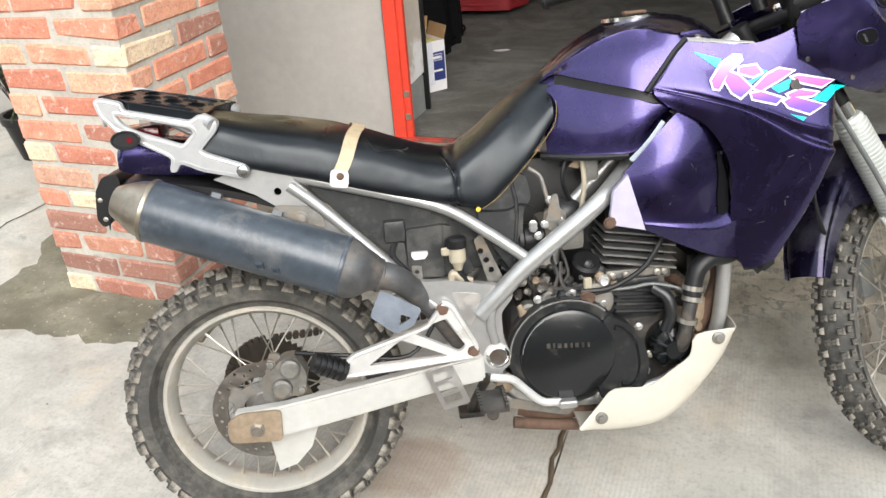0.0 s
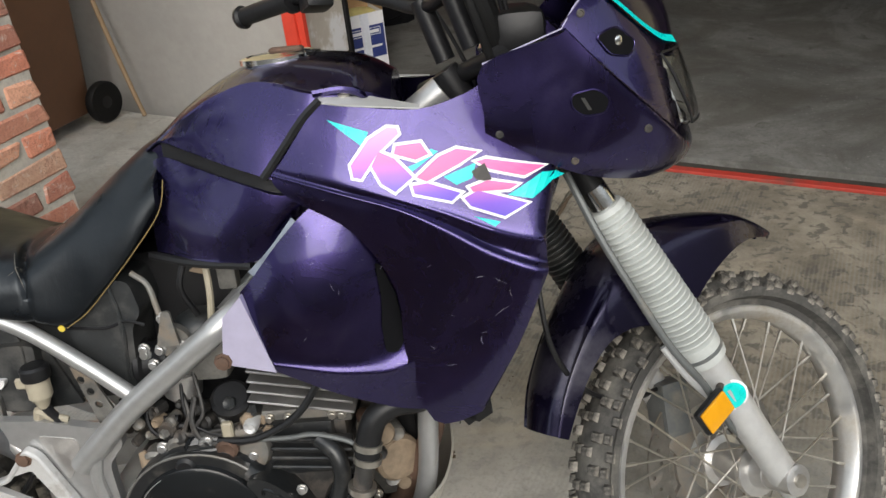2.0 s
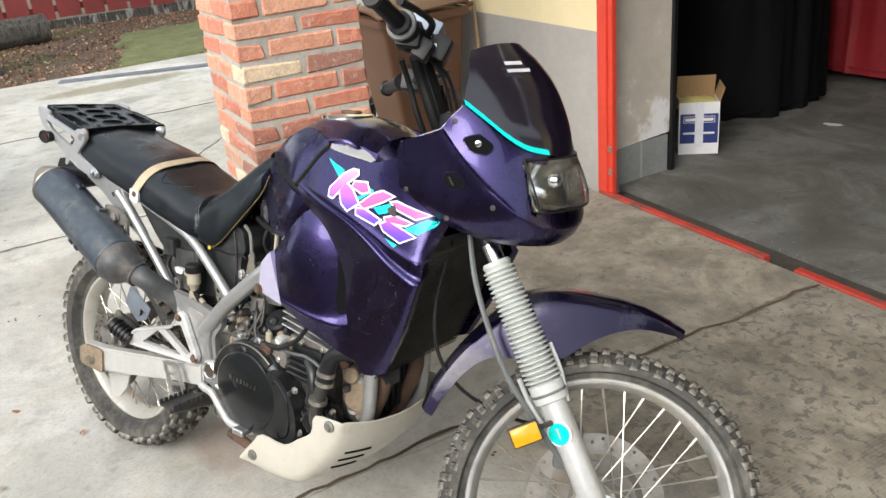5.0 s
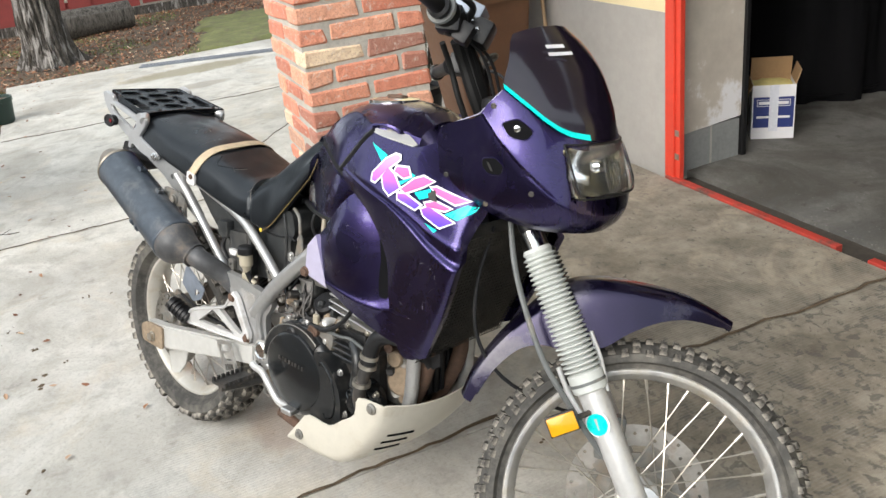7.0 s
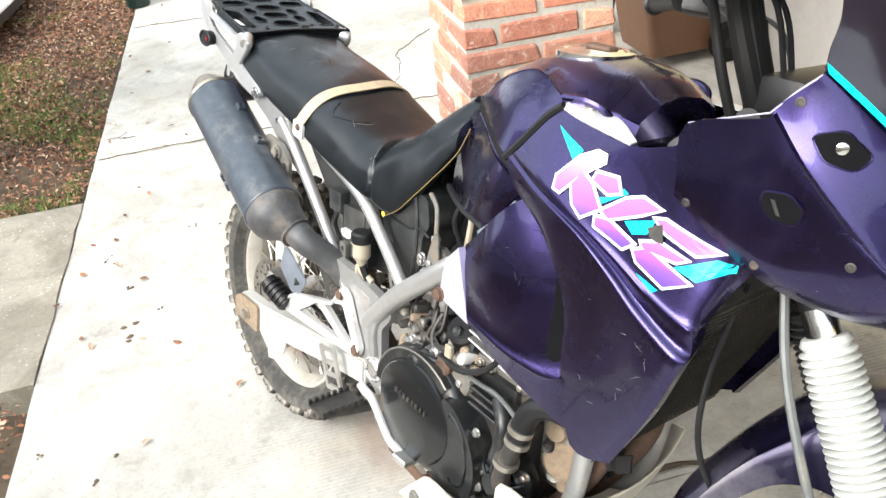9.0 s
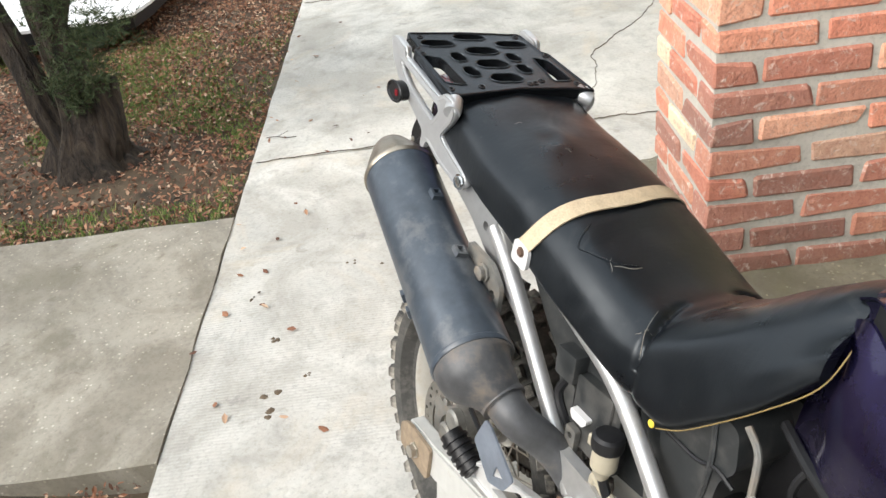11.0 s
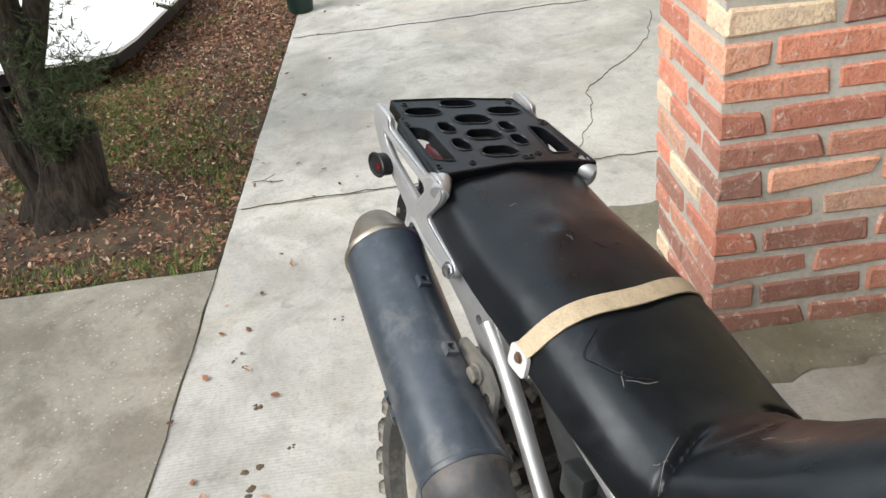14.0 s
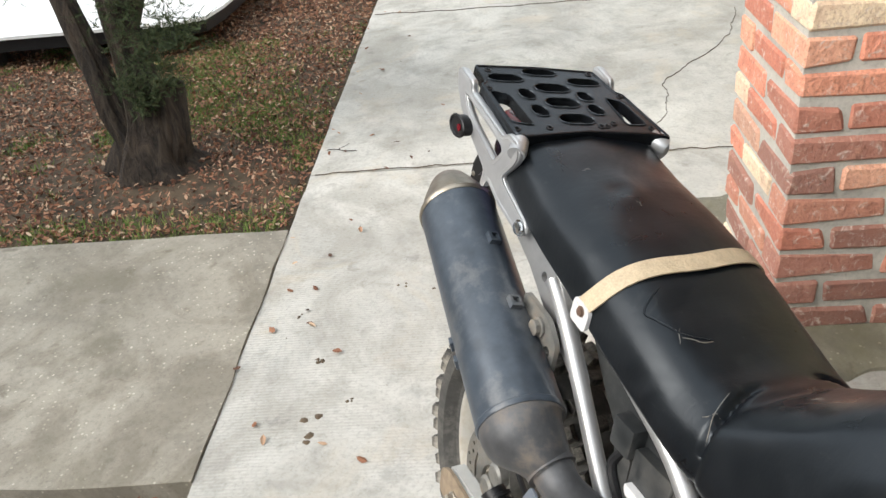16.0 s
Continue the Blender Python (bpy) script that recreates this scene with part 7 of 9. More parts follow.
def engine():
    eng = part("engine", box(0.57, 0.93, -0.105, 0.105, 0.27, 0.515, 0.03, 3), DARK_METAL, bike, "black and dull metal twin-cylinder engine")
    part("upper_case", box(0.62, 0.92, -0.10, 0.10, 0.50, 0.555, 0.012, 2), DARK_METAL, eng)
    # added block: blacks out the view through the engine bay
    part("bay_filler", box(0.545, 0.885, -0.015, 0.07, 0.50, 0.825, 0.02, 2), BLACK_PLASTIC, eng, "made-up dark block filling the shaded engine bay")
    # clutch cover with a raised round face
    c = (0.683, -0.105, 0.410)
    ax = (0, -1, 0)
    part("clutch_case", lathe([(0.128, 0), (0.128, 0.028), (0.122, 0.038), (0.108, 0.046), (0.104, 0.046)], c, ax, 48), CASE_BLACK, eng, "black clutch case")
    part("clutch_cover", lathe([(0.106, 0.040), (0.106, 0.048), (0.103, 0.054), (0.097, 0.057), (0.0, 0.060)], c, ax, 48), ENGINE_BLACK, eng, "round glossy black clutch cover")
    crescent = []
    for k in range(15):
        a = radians(48 + k * 9)
        crescent.append((0.683 + 0.127 * math.cos(a), 0.410 + 0.124 * math.sin(a)))
    for k in range(15):
        a = radians(174 - k * 9)
        crescent.append((0.683 + 0.104 * math.cos(a), 0.410 + 0.099 * math.sin(a)))
    part("bare_crescent", plate(crescent, -0.153, -0.120), CASE_BLACK, eng, "raised crescent round the clutch cover")
    part("crescent_edge", tube([(x, -0.153, z) for x, z in crescent[:15]], 0.0022, 6, 1), DUSTY, eng)
    part("cover_scratch", tube([(0.683 + 0.101 * math.cos(a), -0.1625, 0.410 + 0.101 * math.sin(a)) for a in np.linspace(radians(120), radians(172), 9)], 0.0007, 5, 1), ALLOY, eng)
    for k, (x, w) in enumerate(((0.640, 0.005), (0.652, 0.003), (0.664, 0.005), (0.677, 0.004), (0.690, 0.003), (0.702, 0.005), (0.715, 0.003), (0.727, 0.003))):
        part("raised_bar", box(x - w * 0.9, x + w * 0.7, -0.1665, -0.1635, 0.431 - 0.08 * (x - 0.683), 0.441 - 0.08 * (x - 0.683)), DARK_METAL, eng)
    part("sight_plug", lathe([(0.017, 0), (0.017, 0.012), (0.012, 0.016), (0, 0.016)], (0.672, -0.142, 0.512), ax, 14), BLACK_PLASTIC, eng, "black plug at the top of the case")
    def eased(bm, offset, seg=3):
        rim = [e for e in bm.edges if len(e.link_faces) == 2 and e.calc_face_angle(0) > 1.2]
        bmesh.ops.bevel(bm, geom=rim, offset=offset, segments=seg, affect="EDGES")
        return bm
    lobe = rounded([(0.765, 0.492), (0.800, 0.480), (0.832, 0.452), (0.856, 0.408), (0.862, 0.362), (0.852, 0.318), (0.812, 0.300), (0.745, 0.292)], 0.03, 5)
    part("side_cover", eased(plate(lobe, -0.158, -0.10), 0.014), CASE_BLACK, eng, "black engine side cover")
    inner = rounded([(0.785, 0.472), (0.812, 0.455), (0.833, 0.425), (0.841, 0.372), (0.832, 0.332), (0.800, 0.318)], 0.02, 4)
    part("cover_ridge", tube([(x, -0.158, z) for x, z in inner], 0.0030, 6, 1), ENGINE_BLACK, eng)
    cap = part("filler_cap", lathe([(0.034, -0.006), (0.036, 0.0), (0.036, 0.012), (0.031, 0.016), (0.028, 0.013), (0, 0.013)], (0.700, -0.125, 0.520), (0.15, -0.80, 0.58), 28), ENGINE_BLACK, eng, "slotted black oil filler cap")
    part("cap_bar", moved(box(-0.026, 0.026, -0.004, 0.004, 0.0, 0.009, 0.002), Matrix.Translation((0.7018, -0.1345, 0.527)) @ Vector((0.15, -0.80, 0.58)).to_track_quat("Z", "Y").to_matrix().to_4x4()), ENGINE_BLACK, cap)
    for k in range(9):
        a = radians(-150 + k * 33)
        part("case_bolt", bolt(0.683 + 0.133 * math.cos(a), -0.120, 0.410 + 0.133 * math.sin(a), 0.0075, 0.010), ALLOY, eng)
    for x, z, r in ((0.757, 0.296, 0.012), (0.837, 0.315, 0.013), (0.857, 0.347, 0.008), (0.844, 0.453, 0.007), (0.816, 0.331, 0.008), (0.789, 0.300, 0.006), (0.653, 0.513, 0.010), (0.687, 0.298, 0.010)):
        part("case_bolt", bolt(x, -0.141, z, r, 0.008), ALLOY, eng)
    # water pump and its pipes
    part("water_pump", lathe([(0.050, 0), (0.050, 0.03), (0.043, 0.045), (0.026, 0.050), (0.022, 0.065), (0, 0.066)], (0.918, -0.105, 0.400), ax, 32), ENGINE_BLACK, eng, "black water pump cover")
    for k in range(7):
        a = radians(20 + k * 45)
        c, q = math.cos(a), math.sin(a)
        part("pump_rib", tube([(0.918 + 0.020 * c, -0.166, 0.400 + 0.020 * q), (0.918 + 0.038 * c, -0.157, 0.400 + 0.038 * q), (0.918 + 0.050 * c, -0.138, 0.400 + 0.050 * q)], 0.0034, 6, 3), ENGINE_BLACK, eng)
    for a in (35, 110, 200, 290):
        part("pump_bolt", bolt(0.918 + 0.053 * math.cos(radians(a)), -0.132, 0.400 + 0.053 * math.sin(radians(a)), 0.006, 0.012), STEEL, eng)
    part("pump_elbow", tube([(0.930, -0.155, 0.400), (0.938, -0.168, 0.435), (0.946, -0.165, 0.475), (0.955, -0.160, 0.508)], [0.018, 0.016, 0.0155, 0.0155], 14), DARK_METAL, eng)
    part("pump_spigot", tube([(0.901, -0.148, 0.440), (0.913, -0.152, 0.478), (0.907, -0.145, 0.515), (0.880, -0.13, 0.536)], 0.0135, 12), CASE_BLACK, eng)
    hose = part("coolant_hose", tube([(0.955, -0.160, 0.505), (0.962, -0.155, 0.545), (0.976, -0.150, 0.577), (1.006, -0.142, 0.594), (1.045, -0.125, 0.590), (1.10, -0.10, 0.60)], 0.0195, 16), BLACK_PLASTIC, eng, "thick black coolant hose")
    for p, q in (((0.944, -0.166, 0.466), (0.2, 0, 1)), ((0.957, -0.159, 0.512), (0.2, 0.1, 1)), ((0.960, -0.157, 0.535), (0.2, 0.1, 1))):
        part("hose_clip", lathe([(0.020, -0.005), (0.022, -0.005), (0.022, 0.005), (0.020, 0.005)], p, q, 20), STEEL, hose)
    # cylinder block with fins, ribbed crankcase, carburettors, airbox
    part("cylinder", box(0.79, 0.925, -0.085, 0.085, 0.535, 0.74, 0.015, 2), MATTE_RUBBER, eng)
    for k in range(5):
        z = 0.582 + k * 0.0175
        fin = box(0.772 + 0.002 * k, 0.940, -0.118, 0.118, z, z + 0.0042, 0.0018)
        part("cooling_fin", moved(fin, Matrix.Translation((0.858, 0, z)) @ Matrix.Rotation(radians(10.5), 4, "Y") @ Matrix.Translation((-0.858, 0, -z))), ALLOY, eng)
    part("ribbed_case", box(0.765, 0.90, -0.112, 0.10, 0.46, 0.555, 0.008, 2), CASE_BLACK, eng, "dirty ribbed crankcase")
    for k in range(4):
        z = 0.484 + k * 0.0165
        part("case_rib", moved(box(0.762, 0.892, -0.128, -0.108, z, z + 0.006, 0.002), Matrix.Translation((0, 0, 0.06)) @ Matrix.Rotation(radians(4.5), 4, "Y")), CASE_BLACK, eng)
    part("starter_cover", lathe([(0.046, -0.05), (0.046, 0.0), (0.040, 0.012), (0.03, 0.016), (0, 0.017)], (0.755, -0.110, 0.515), ax, 24), DUSTY, eng, "rust-stained round cover")
    for x, y, z, r, mat in ((0.655, -0.118, 0.530, 0.020, DUSTY), (0.700, -0.120, 0.535, 0.013, ALLOY), (0.735, -0.128, 0.528, 0.018, RUST), (0.610, -0.112, 0.500, 0.024, DUSTY), (0.590, -0.118, 0.455, 0.016, DUSTY), (0.640, -0.112, 0.560, 0.016, DARK_METAL), (0.775, -0.118, 0.560, 0.012, BRIGHT_ALLOY)):
        part("case_lug", lathe([(r, -0.02), (r, 0.008), (r * 0.75, 0.013), (r * 0.4, 0.010), (0, 0.010)], (x, y, z), ax, 12), mat, eng)
    part("wire_clip", box(0.730, 0.748, -0.132, -0.120, 0.545, 0.572, 0.003), RESERVOIR, eng, "yellowed cable clip")
    carb = part("carburettor", box(0.645, 0.745, -0.092, 0.092, 0.625, 0.70, 0.015, 2), DUSTY, eng, "grimy alloy carburettors")
    for s in (-1, 1):
        part("carb_top", lathe([(0.040, 0), (0.042, 0.012), (0.036, 0.026), (0.02, 0.036), (0, 0.038)], (0.705, s * 0.062, 0.700), (0.05, 0, 1), 22), DUSTY_PLASTIC, carb, "dusty domed carburettor top")
        part("float_bowl", lathe([(0.032, 0), (0.030, -0.036), (0.022, -0.045), (0, -0.047)], (0.662, s * 0.070, 0.636), (0.08, 0, 1), 16), ALLOY, carb)
        part("bowl_flange", lathe([(0.036, 0), (0.036, 0.006), (0.030, 0.007)], (0.662, s * 0.070, 0.634), (0.08, 0, 1), 16), ALLOY, carb)
    part("carb_flange", plate(rounded([(0.655, 0.724), (0.681, 0.735), (0.702, 0.718), (0.700, 0.688), (0.672, 0.676), (0.652, 0.694)], 0.008), -0.112, -0.098), DUSTY, carb)
    for x, z in ((0.630, 0.699), (0.655, 0.696), (0.640, 0.672), (0.668, 0.748), (0.690, 0.700), (0.630, 0.690)):
        part("carb_screw", bolt(x, -0.110, z, 0.007, 0.010), ALLOY, carb)
    part("throttle_bracket", plate(rounded([(0.655, 0.705), (0.672, 0.762), (0.684, 0.762), (0.690, 0.705)], 0.005), -0.122, -0.118), DUSTY, carb)
    part("intake_boot", lathe([(0.036, -0.03), (0.040, -0.026), (0.040, -0.018), (0.034, -0.014), (0.034, 0.014), (0.040, 0.018), (0.040, 0.026), (0.034, 0.03)], (0.628, -0.066, 0.656), (1, 0, 0), 20), BLACK_PLASTIC, eng, "ribbed black intake boot")
    part("choke_rod", tube([(0.629, -0.098, 0.818), (0.652, -0.102, 0.799), (0.662, -0.108, 0.758), (0.668, -0.114, 0.735)], 0.0045, 8), DUSTY, eng, "bright bent rod below the seat")
    part("fuel_hose", tube([(0.742, -0.095, 0.84), (0.745, -0.105, 0.78), (0.735, -0.105, 0.71)], 0.0055, 8), RESERVOIR, eng, "yellowed fuel hose")
    part("vacuum_hose", tube([(0.715, -0.09, 0.84), (0.700, -0.10, 0.79), (0.715, -0.09, 0.74)], 0.005, 8), BLACK_PLASTIC, eng)
    part("fuel_tap", box(0.752, 0.782, -0.085, -0.06, 0.775, 0.845, 0.006, 2), DUSTY, eng)
    part("paper_tag", plate([(0.715, 0.812), (0.745, 0.838), (0.748, 0.815), (0.735, 0.806)], -0.092, -0.0915), DIRTY_TAN, eng, "small pale tag in the engine bay")
    part("plug_lead", tube([(0.905, -0.13, 0.66), (0.898, -0.138, 0.643), (0.860, -0.145, 0.591), (0.81, -0.142, 0.558), (0.772, -0.138, 0.545), (0.723, -0.13, 0.543)], 0.0058, 8), BLACK_PLASTIC, eng, "black cable over the crankcase")
    part("drain_hose", tube([(0.687, -0.10, 0.605), (0.682, -0.118, 0.572), (0.696, -0.125, 0.542), (0.730, -0.128, 0.534), (0.785, -0.13, 0.540)], 0.005, 8), DARK_METAL, eng)
    part("breather_hose", tube([(0.785, -0.13, 0.540), (0.837, -0.132, 0.541), (0.874, -0.135, 0.546), (0.924, -0.140, 0.535), (0.955, -0.145, 0.519)], 0.0042, 8), DUSTY_GREY, eng, "thin grey hose")
    for k, (a, b) in enumerate((((0.56, -0.08, 0.60), (0.66, -0.11, 0.575)), ((0.575, -0.09, 0.585), (0.69, -0.10, 0.560)), ((0.55, -0.07, 0.625), (0.62, -0.10, 0.570)))):
        mid = tuple((p + q) / 2 - (0, 0.01, 0.012)[i] for i, (p, q) in enumerate(zip(a, b)))
        part("wiring", tube([a, mid, b], 0.006, 8), BLACK_PLASTIC, eng)
    rng = random.Random(31)
    for k in range(22):
        x, z = rng.uniform(0.585, 0.80), rng.uniform(0.535, 0.60)
        r = rng.uniform(0.006, 0.014)
        lug = lathe([(r, -0.02), (r, 0.004), (r * 0.7, 0.008), (r * 0.35, 0.006), (0, 0.006)], (x, -rng.uniform(0.100, 0.122), z), (rng.uniform(-0.4, 0.4), -1, rng.uniform(-0.2, 0.7)), rng.choice((6, 8, 12)))
        part("case_lug", lug, rng.choice((DUSTY, DARK_METAL, DIRTY_TAN, DUSTY_PLASTIC, DUSTY)), eng)
    for k in range(4):
        x = rng.uniform(0.60, 0.70)
        p = [(x, -0.085, rng.uniform(0.60, 0.68)), (x + rng.uniform(-0.02, 0.03), -0.112, 0.585), (x + rng.uniform(0.0, 0.06), -0.122, 0.552), (x + rng.uniform(0.03, 0.12), -0.118, rng.uniform(0.530, 0.560))]
        part("wiring", tube(p, rng.uniform(0.0028, 0.0052), 8), rng.choice((BLACK_PLASTIC, DARK_METAL, DUSTY_PLASTIC)), eng)
    part("coil_cap", lathe([(0.030, -0.03), (0.032, 0.0), (0.032, 0.018), (0.026, 0.024), (0.0, 0.024)], (0.742, -0.090, 0.585), (0.1, -0.55, 0.8), 24), BLACK_PLASTIC, eng, "black round cap above the crankcase")
    part("oil_filter", lathe([(0.034, -0.05), (0.040, -0.045), (0.040, 0.004), (0.034, 0.012), (0.018, 0.016), (0, 0.017)], (0.990, -0.070, 0.455), (0.5, -0.8, 0.1), 24), DIRTY_TAN, eng, "mud-caked round oil filter housing")
    part("front_casting", box(0.925, 0.985, -0.070, 0.075, 0.38, 0.525, 0.014, 2), DUSTY, eng, "muddy casting at the front of the engine")
    for x, y, z, r, mat in ((0.972, -0.082, 0.508, 0.020, DIRTY_TAN), (0.992, -0.068, 0.500, 0.014, DUSTY), (0.965, -0.090, 0.478, 0.012, DARK_METAL), (0.996, -0.076, 0.412, 0.013, DIRTY_TAN), (0.978, -0.080, 0.425, 0.016, DUSTY), (0.950, -0.080, 0.530, 0.013, RUST)):
        part("casting_lug", lathe([(r, -0.03), (r, 0.004), (r * 0.8, 0.009), (r * 0.45, 0.006), (0, 0.006)], (x, y, z), (0.35, -0.9, 0.1), 12), mat, eng)
    # added block and fins that black out the gap behind the headers
    part("front_filler", box(0.990, 1.022, -0.030, 0.105, 0.405, 0.570, 0.010, 2), BLACK_PLASTIC, eng, "made-up black finned block filling the dark gap behind the headers")
    for k in range(6):
        part("filler_fin", box(1.020, 1.030, -0.024 + 0.022 * k, -0.012 + 0.022 * k, 0.412, 0.562, 0.002), BLACK_PLASTIC, eng)
    part("cylinder_base", box(0.785, 0.93, -0.100, 0.100, 0.545, 0.572, 0.005, 2), DUSTY, eng)
    for x in (0.80, 0.83, 0.90, 0.915):
        part("base_nut", bolt(x, -0.101, 0.560, 0.006, 0.009), STEEL, eng)
    part("dirty_flap", tube([(0.588, -0.112, 0.520), (0.600, -0.120, 0.495), (0.596, -0.118, 0.470)], [0.006, 0.013, 0.004], 10), DIRTY_TAN, eng)
    # airbox with its outlet to the carburettors
    ab = part("airbox", box(0.43, 0.60, -0.080, 0.080, 0.60, 0.80, 0.02, 2), DUSTY_PLASTIC, bike, "dusty grey plastic airbox")
    duct = plate(rounded([(0.575, 0.812), (0.622, 0.806), (0.632, 0.754), (0.613, 0.731), (0.602, 0.606), (0.579, 0.595), (0.551, 0.643), (0.526, 0.678), (0.512, 0.740), (0.530, 0.790)], 0.012), -0.100, 0.100)
    rim = [e for e in duct.edges if not e.is_boundary and len(e.link_faces) == 2 and e.calc_face_angle(0) > 1.2]
    bmesh.ops.bevel(duct, geom=rim, offset=0.010, segments=2, affect="EDGES")
    part("airbox_duct", duct, DUSTY_PLASTIC, ab)
    part("airbox_seam", tube([(0.515, -0.101, 0.737), (0.575, -0.102, 0.734), (0.606, -0.102, 0.743), (0.634, -0.101, 0.734)], 0.0028, 6), BLACK_PLASTIC, ab)
    part("airbox_rib", tube([(0.590, -0.101, 0.800), (0.598, -0.102, 0.748), (0.596, -0.102, 0.70), (0.585, -0.101, 0.62)], 0.004, 6), DUSTY_PLASTIC, ab)
    part("inner_panel", plate([(0.16, 0.83), (0.45, 0.735), (0.50, 0.60), (0.38, 0.59), (0.24, 0.735)], -0.085, -0.078), DUSTY_PLASTIC, ab, "dusty inner plastic panel")
    bb = part("battery_box", plate(rounded([(0.357, 0.607), (0.359, 0.713), (0.436, 0.716), (0.454, 0.712), (0.450, 0.600)], 0.004), -0.106, 0.05), DUSTY_PLASTIC, bike, "dusty dark battery box behind the frame")
    part("box_edge", tube([(0.436, -0.107, 0.716), (0.434, -0.107, 0.602)], 0.0025, 6), DUSTY_PLASTIC, bb)
    part("relay", box(0.313, 0.357, -0.114, -0.06, 0.690, 0.736, 0.006, 2), DUSTY_PLASTIC, bike, "dusty relay cover")
    part("relay_cable", tube([(0.335, -0.10, 0.690), (0.325, -0.108, 0.66), (0.345, -0.108, 0.63), (0.36, -0.10, 0.61)], 0.007, 8), BLACK_PLASTIC, bike)
    part("lower_cover", plate(rounded([(0.315, 0.688), (0.353, 0.686), (0.356, 0.609), (0.330, 0.622)], 0.006), -0.104, -0.09), DUSTY_PLASTIC, bike)
    part("clip", plate(rounded([(0.365, 0.664), (0.401, 0.663), (0.400, 0.656), (0.393, 0.648), (0.370, 0.648), (0.365, 0.656)], 0.003), -0.116, -0.105), WHITE_TAB, bike, "white plastic clip")
    part("box_foot", plate(rounded([(0.363, 0.636), (0.385, 0.634), (0.385, 0.594), (0.364, 0.596)], 0.005), -0.118, -0.108, [circle_xz(0.374, 0.622, 0.005, 8)]), DUSTY, bike)
    part("brake_switch", tube([(0.445, -0.125, 0.598), (0.452, -0.125, 0.612), (0.470, -0.125, 0.600), (0.490, -0.122, 0.592)], [0.008, 0.010, 0.008, 0.006], 10), RESERVOIR, bike)
    res = part("fluid_reservoir", lathe([(0.008, -0.012), (0.012, 0), (0.018, 0.008), (0.018, 0.040), (0.017, 0.044)], (0.462, -0.130, 0.633), (0, 0, 1), 20), RESERVOIR, bike, "yellowed rear brake fluid reservoir")
    part("reservoir_cap", lathe([(0.021, 0.038), (0.022, 0.042), (0.022, 0.056), (0.018, 0.060), (0, 0.061)], (0.462, -0.130, 0.633), (0, 0, 1), 20), BLACK_PLASTIC, res, "black screw cap")
    part("reservoir_tab", box(0.428, 0.450, -0.136, -0.128, 0.655, 0.673, 0.003), RESERVOIR, res)
    part("reservoir_hose", tube([(0.463, -0.130, 0.635), (0.466, -0.128, 0.614), (0.480, -0.124, 0.590), (0.498, -0.12, 0.577)], 0.0075, 8), BLACK_PLASTIC, res)
    low = part("lower_rail", plate(rounded([(0.50, 0.31), (0.53, 0.312), (0.68, 0.276), (0.70, 0.262), (0.68, 0.250), (0.525, 0.290)], 0.006), -0.125, -0.095), DUSTY, bike, "mud-caked lower frame rail")
    part("rail_bolt", lathe([(0.018, 0), (0.018, 0.008), (0.010, 0.010), (0.009, 0.004), (0, 0.004)], (0.540, -0.124, 0.300), ax, 14), DUSTY, low)
    part("rail_nut", lathe([(0.012, 0), (0.012, 0.008), (0.006, 0.011), (0, 0.011)], (0.665, -0.124, 0.285), ax, 6), ALLOY, low)
    part("mud_clump", lathe([(0.016, -0.01), (0.024, 0), (0.020, 0.014), (0.008, 0.020), (0, 0.021)], (0.545, -0.118, 0.345), ax, 9), DIRTY_TAN, low)
    # exhaust headers, rusty, and the frame's lower run
    ex = part("exhaust_header", tube([(0.93, -0.055, 0.64), (1.02, -0.06, 0.61), (1.055, -0.06, 0.52), (1.005, -0.055, 0.40), (0.94, -0.05, 0.31), (0.82, -0.06, 0.255), (0.66, -0.08, 0.235), (0.58, -0.06, 0.25)], 0.019, 16), RUST, bike, "rusty exhaust header pipe")
    part("header_pipe", tube([(0.93, 0.055, 0.64), (1.02, 0.06, 0.61), (1.055, 0.06, 0.52), (1.005, 0.055, 0.40), (0.94, 0.05, 0.31), (0.82, 0.05, 0.255), (0.62, 0.03, 0.25)], 0.019, 16), RUST, ex)
    part("low_pipe", tube([(0.56, -0.105, 0.236), (0.64, -0.105, 0.222), (0.75, -0.105, 0.208)], 0.0135, 12), RUST, ex, "rusty lower pipe")
    # radiator with its dusty guard
    rad = bmesh.new()
    lo, hi = Vector((1.095, 0, 0.565)), Vector((1.235, 0, 0.865))
    nrm = Vector((0.906, 0, -0.423))
    vs = []
    for off in (0.0, -0.035):
        for p, y in ((lo, -0.155), (lo, 0.155), (hi, 0.165), (hi, -0.165)):
            vs.append(rad.verts.new(p + Vector((0, y, 0)) + nrm * off))
    for q in ((0, 1, 2, 3), (4, 5, 6, 7), (0, 1, 5, 4), (1, 2, 6, 5), (2, 3, 7, 6), (3, 0, 4, 7)):
        rad.faces.new([vs[k] for k in q])
    ra = part("radiator", rad, RADIATOR, bike, "dusty dark radiator behind a mesh guard")
    mesh = bmesh.new()
    for k in range(31):
        y = -0.15 + 0.30 * k / 30
        p, q = lo + Vector((0, y, 0)) + nrm * 0.006, hi + Vector((0, y * 1.06, 0)) + nrm * 0.006
        tube([p, q], 0.0011, 4, bm=mesh, smooth=False)
    for k in range(33):
        p = lo.lerp(hi, k / 32) + nrm * 0.008
        tube([p + Vector((0, -0.155, 0)), p + Vector((0, 0.155, 0))], 0.0011, 4, bm=mesh, smooth=False)
    tagged(part("radiator_guard", mesh, RADIATOR, ra, "fine dusty wire mesh"), kind="stuff")
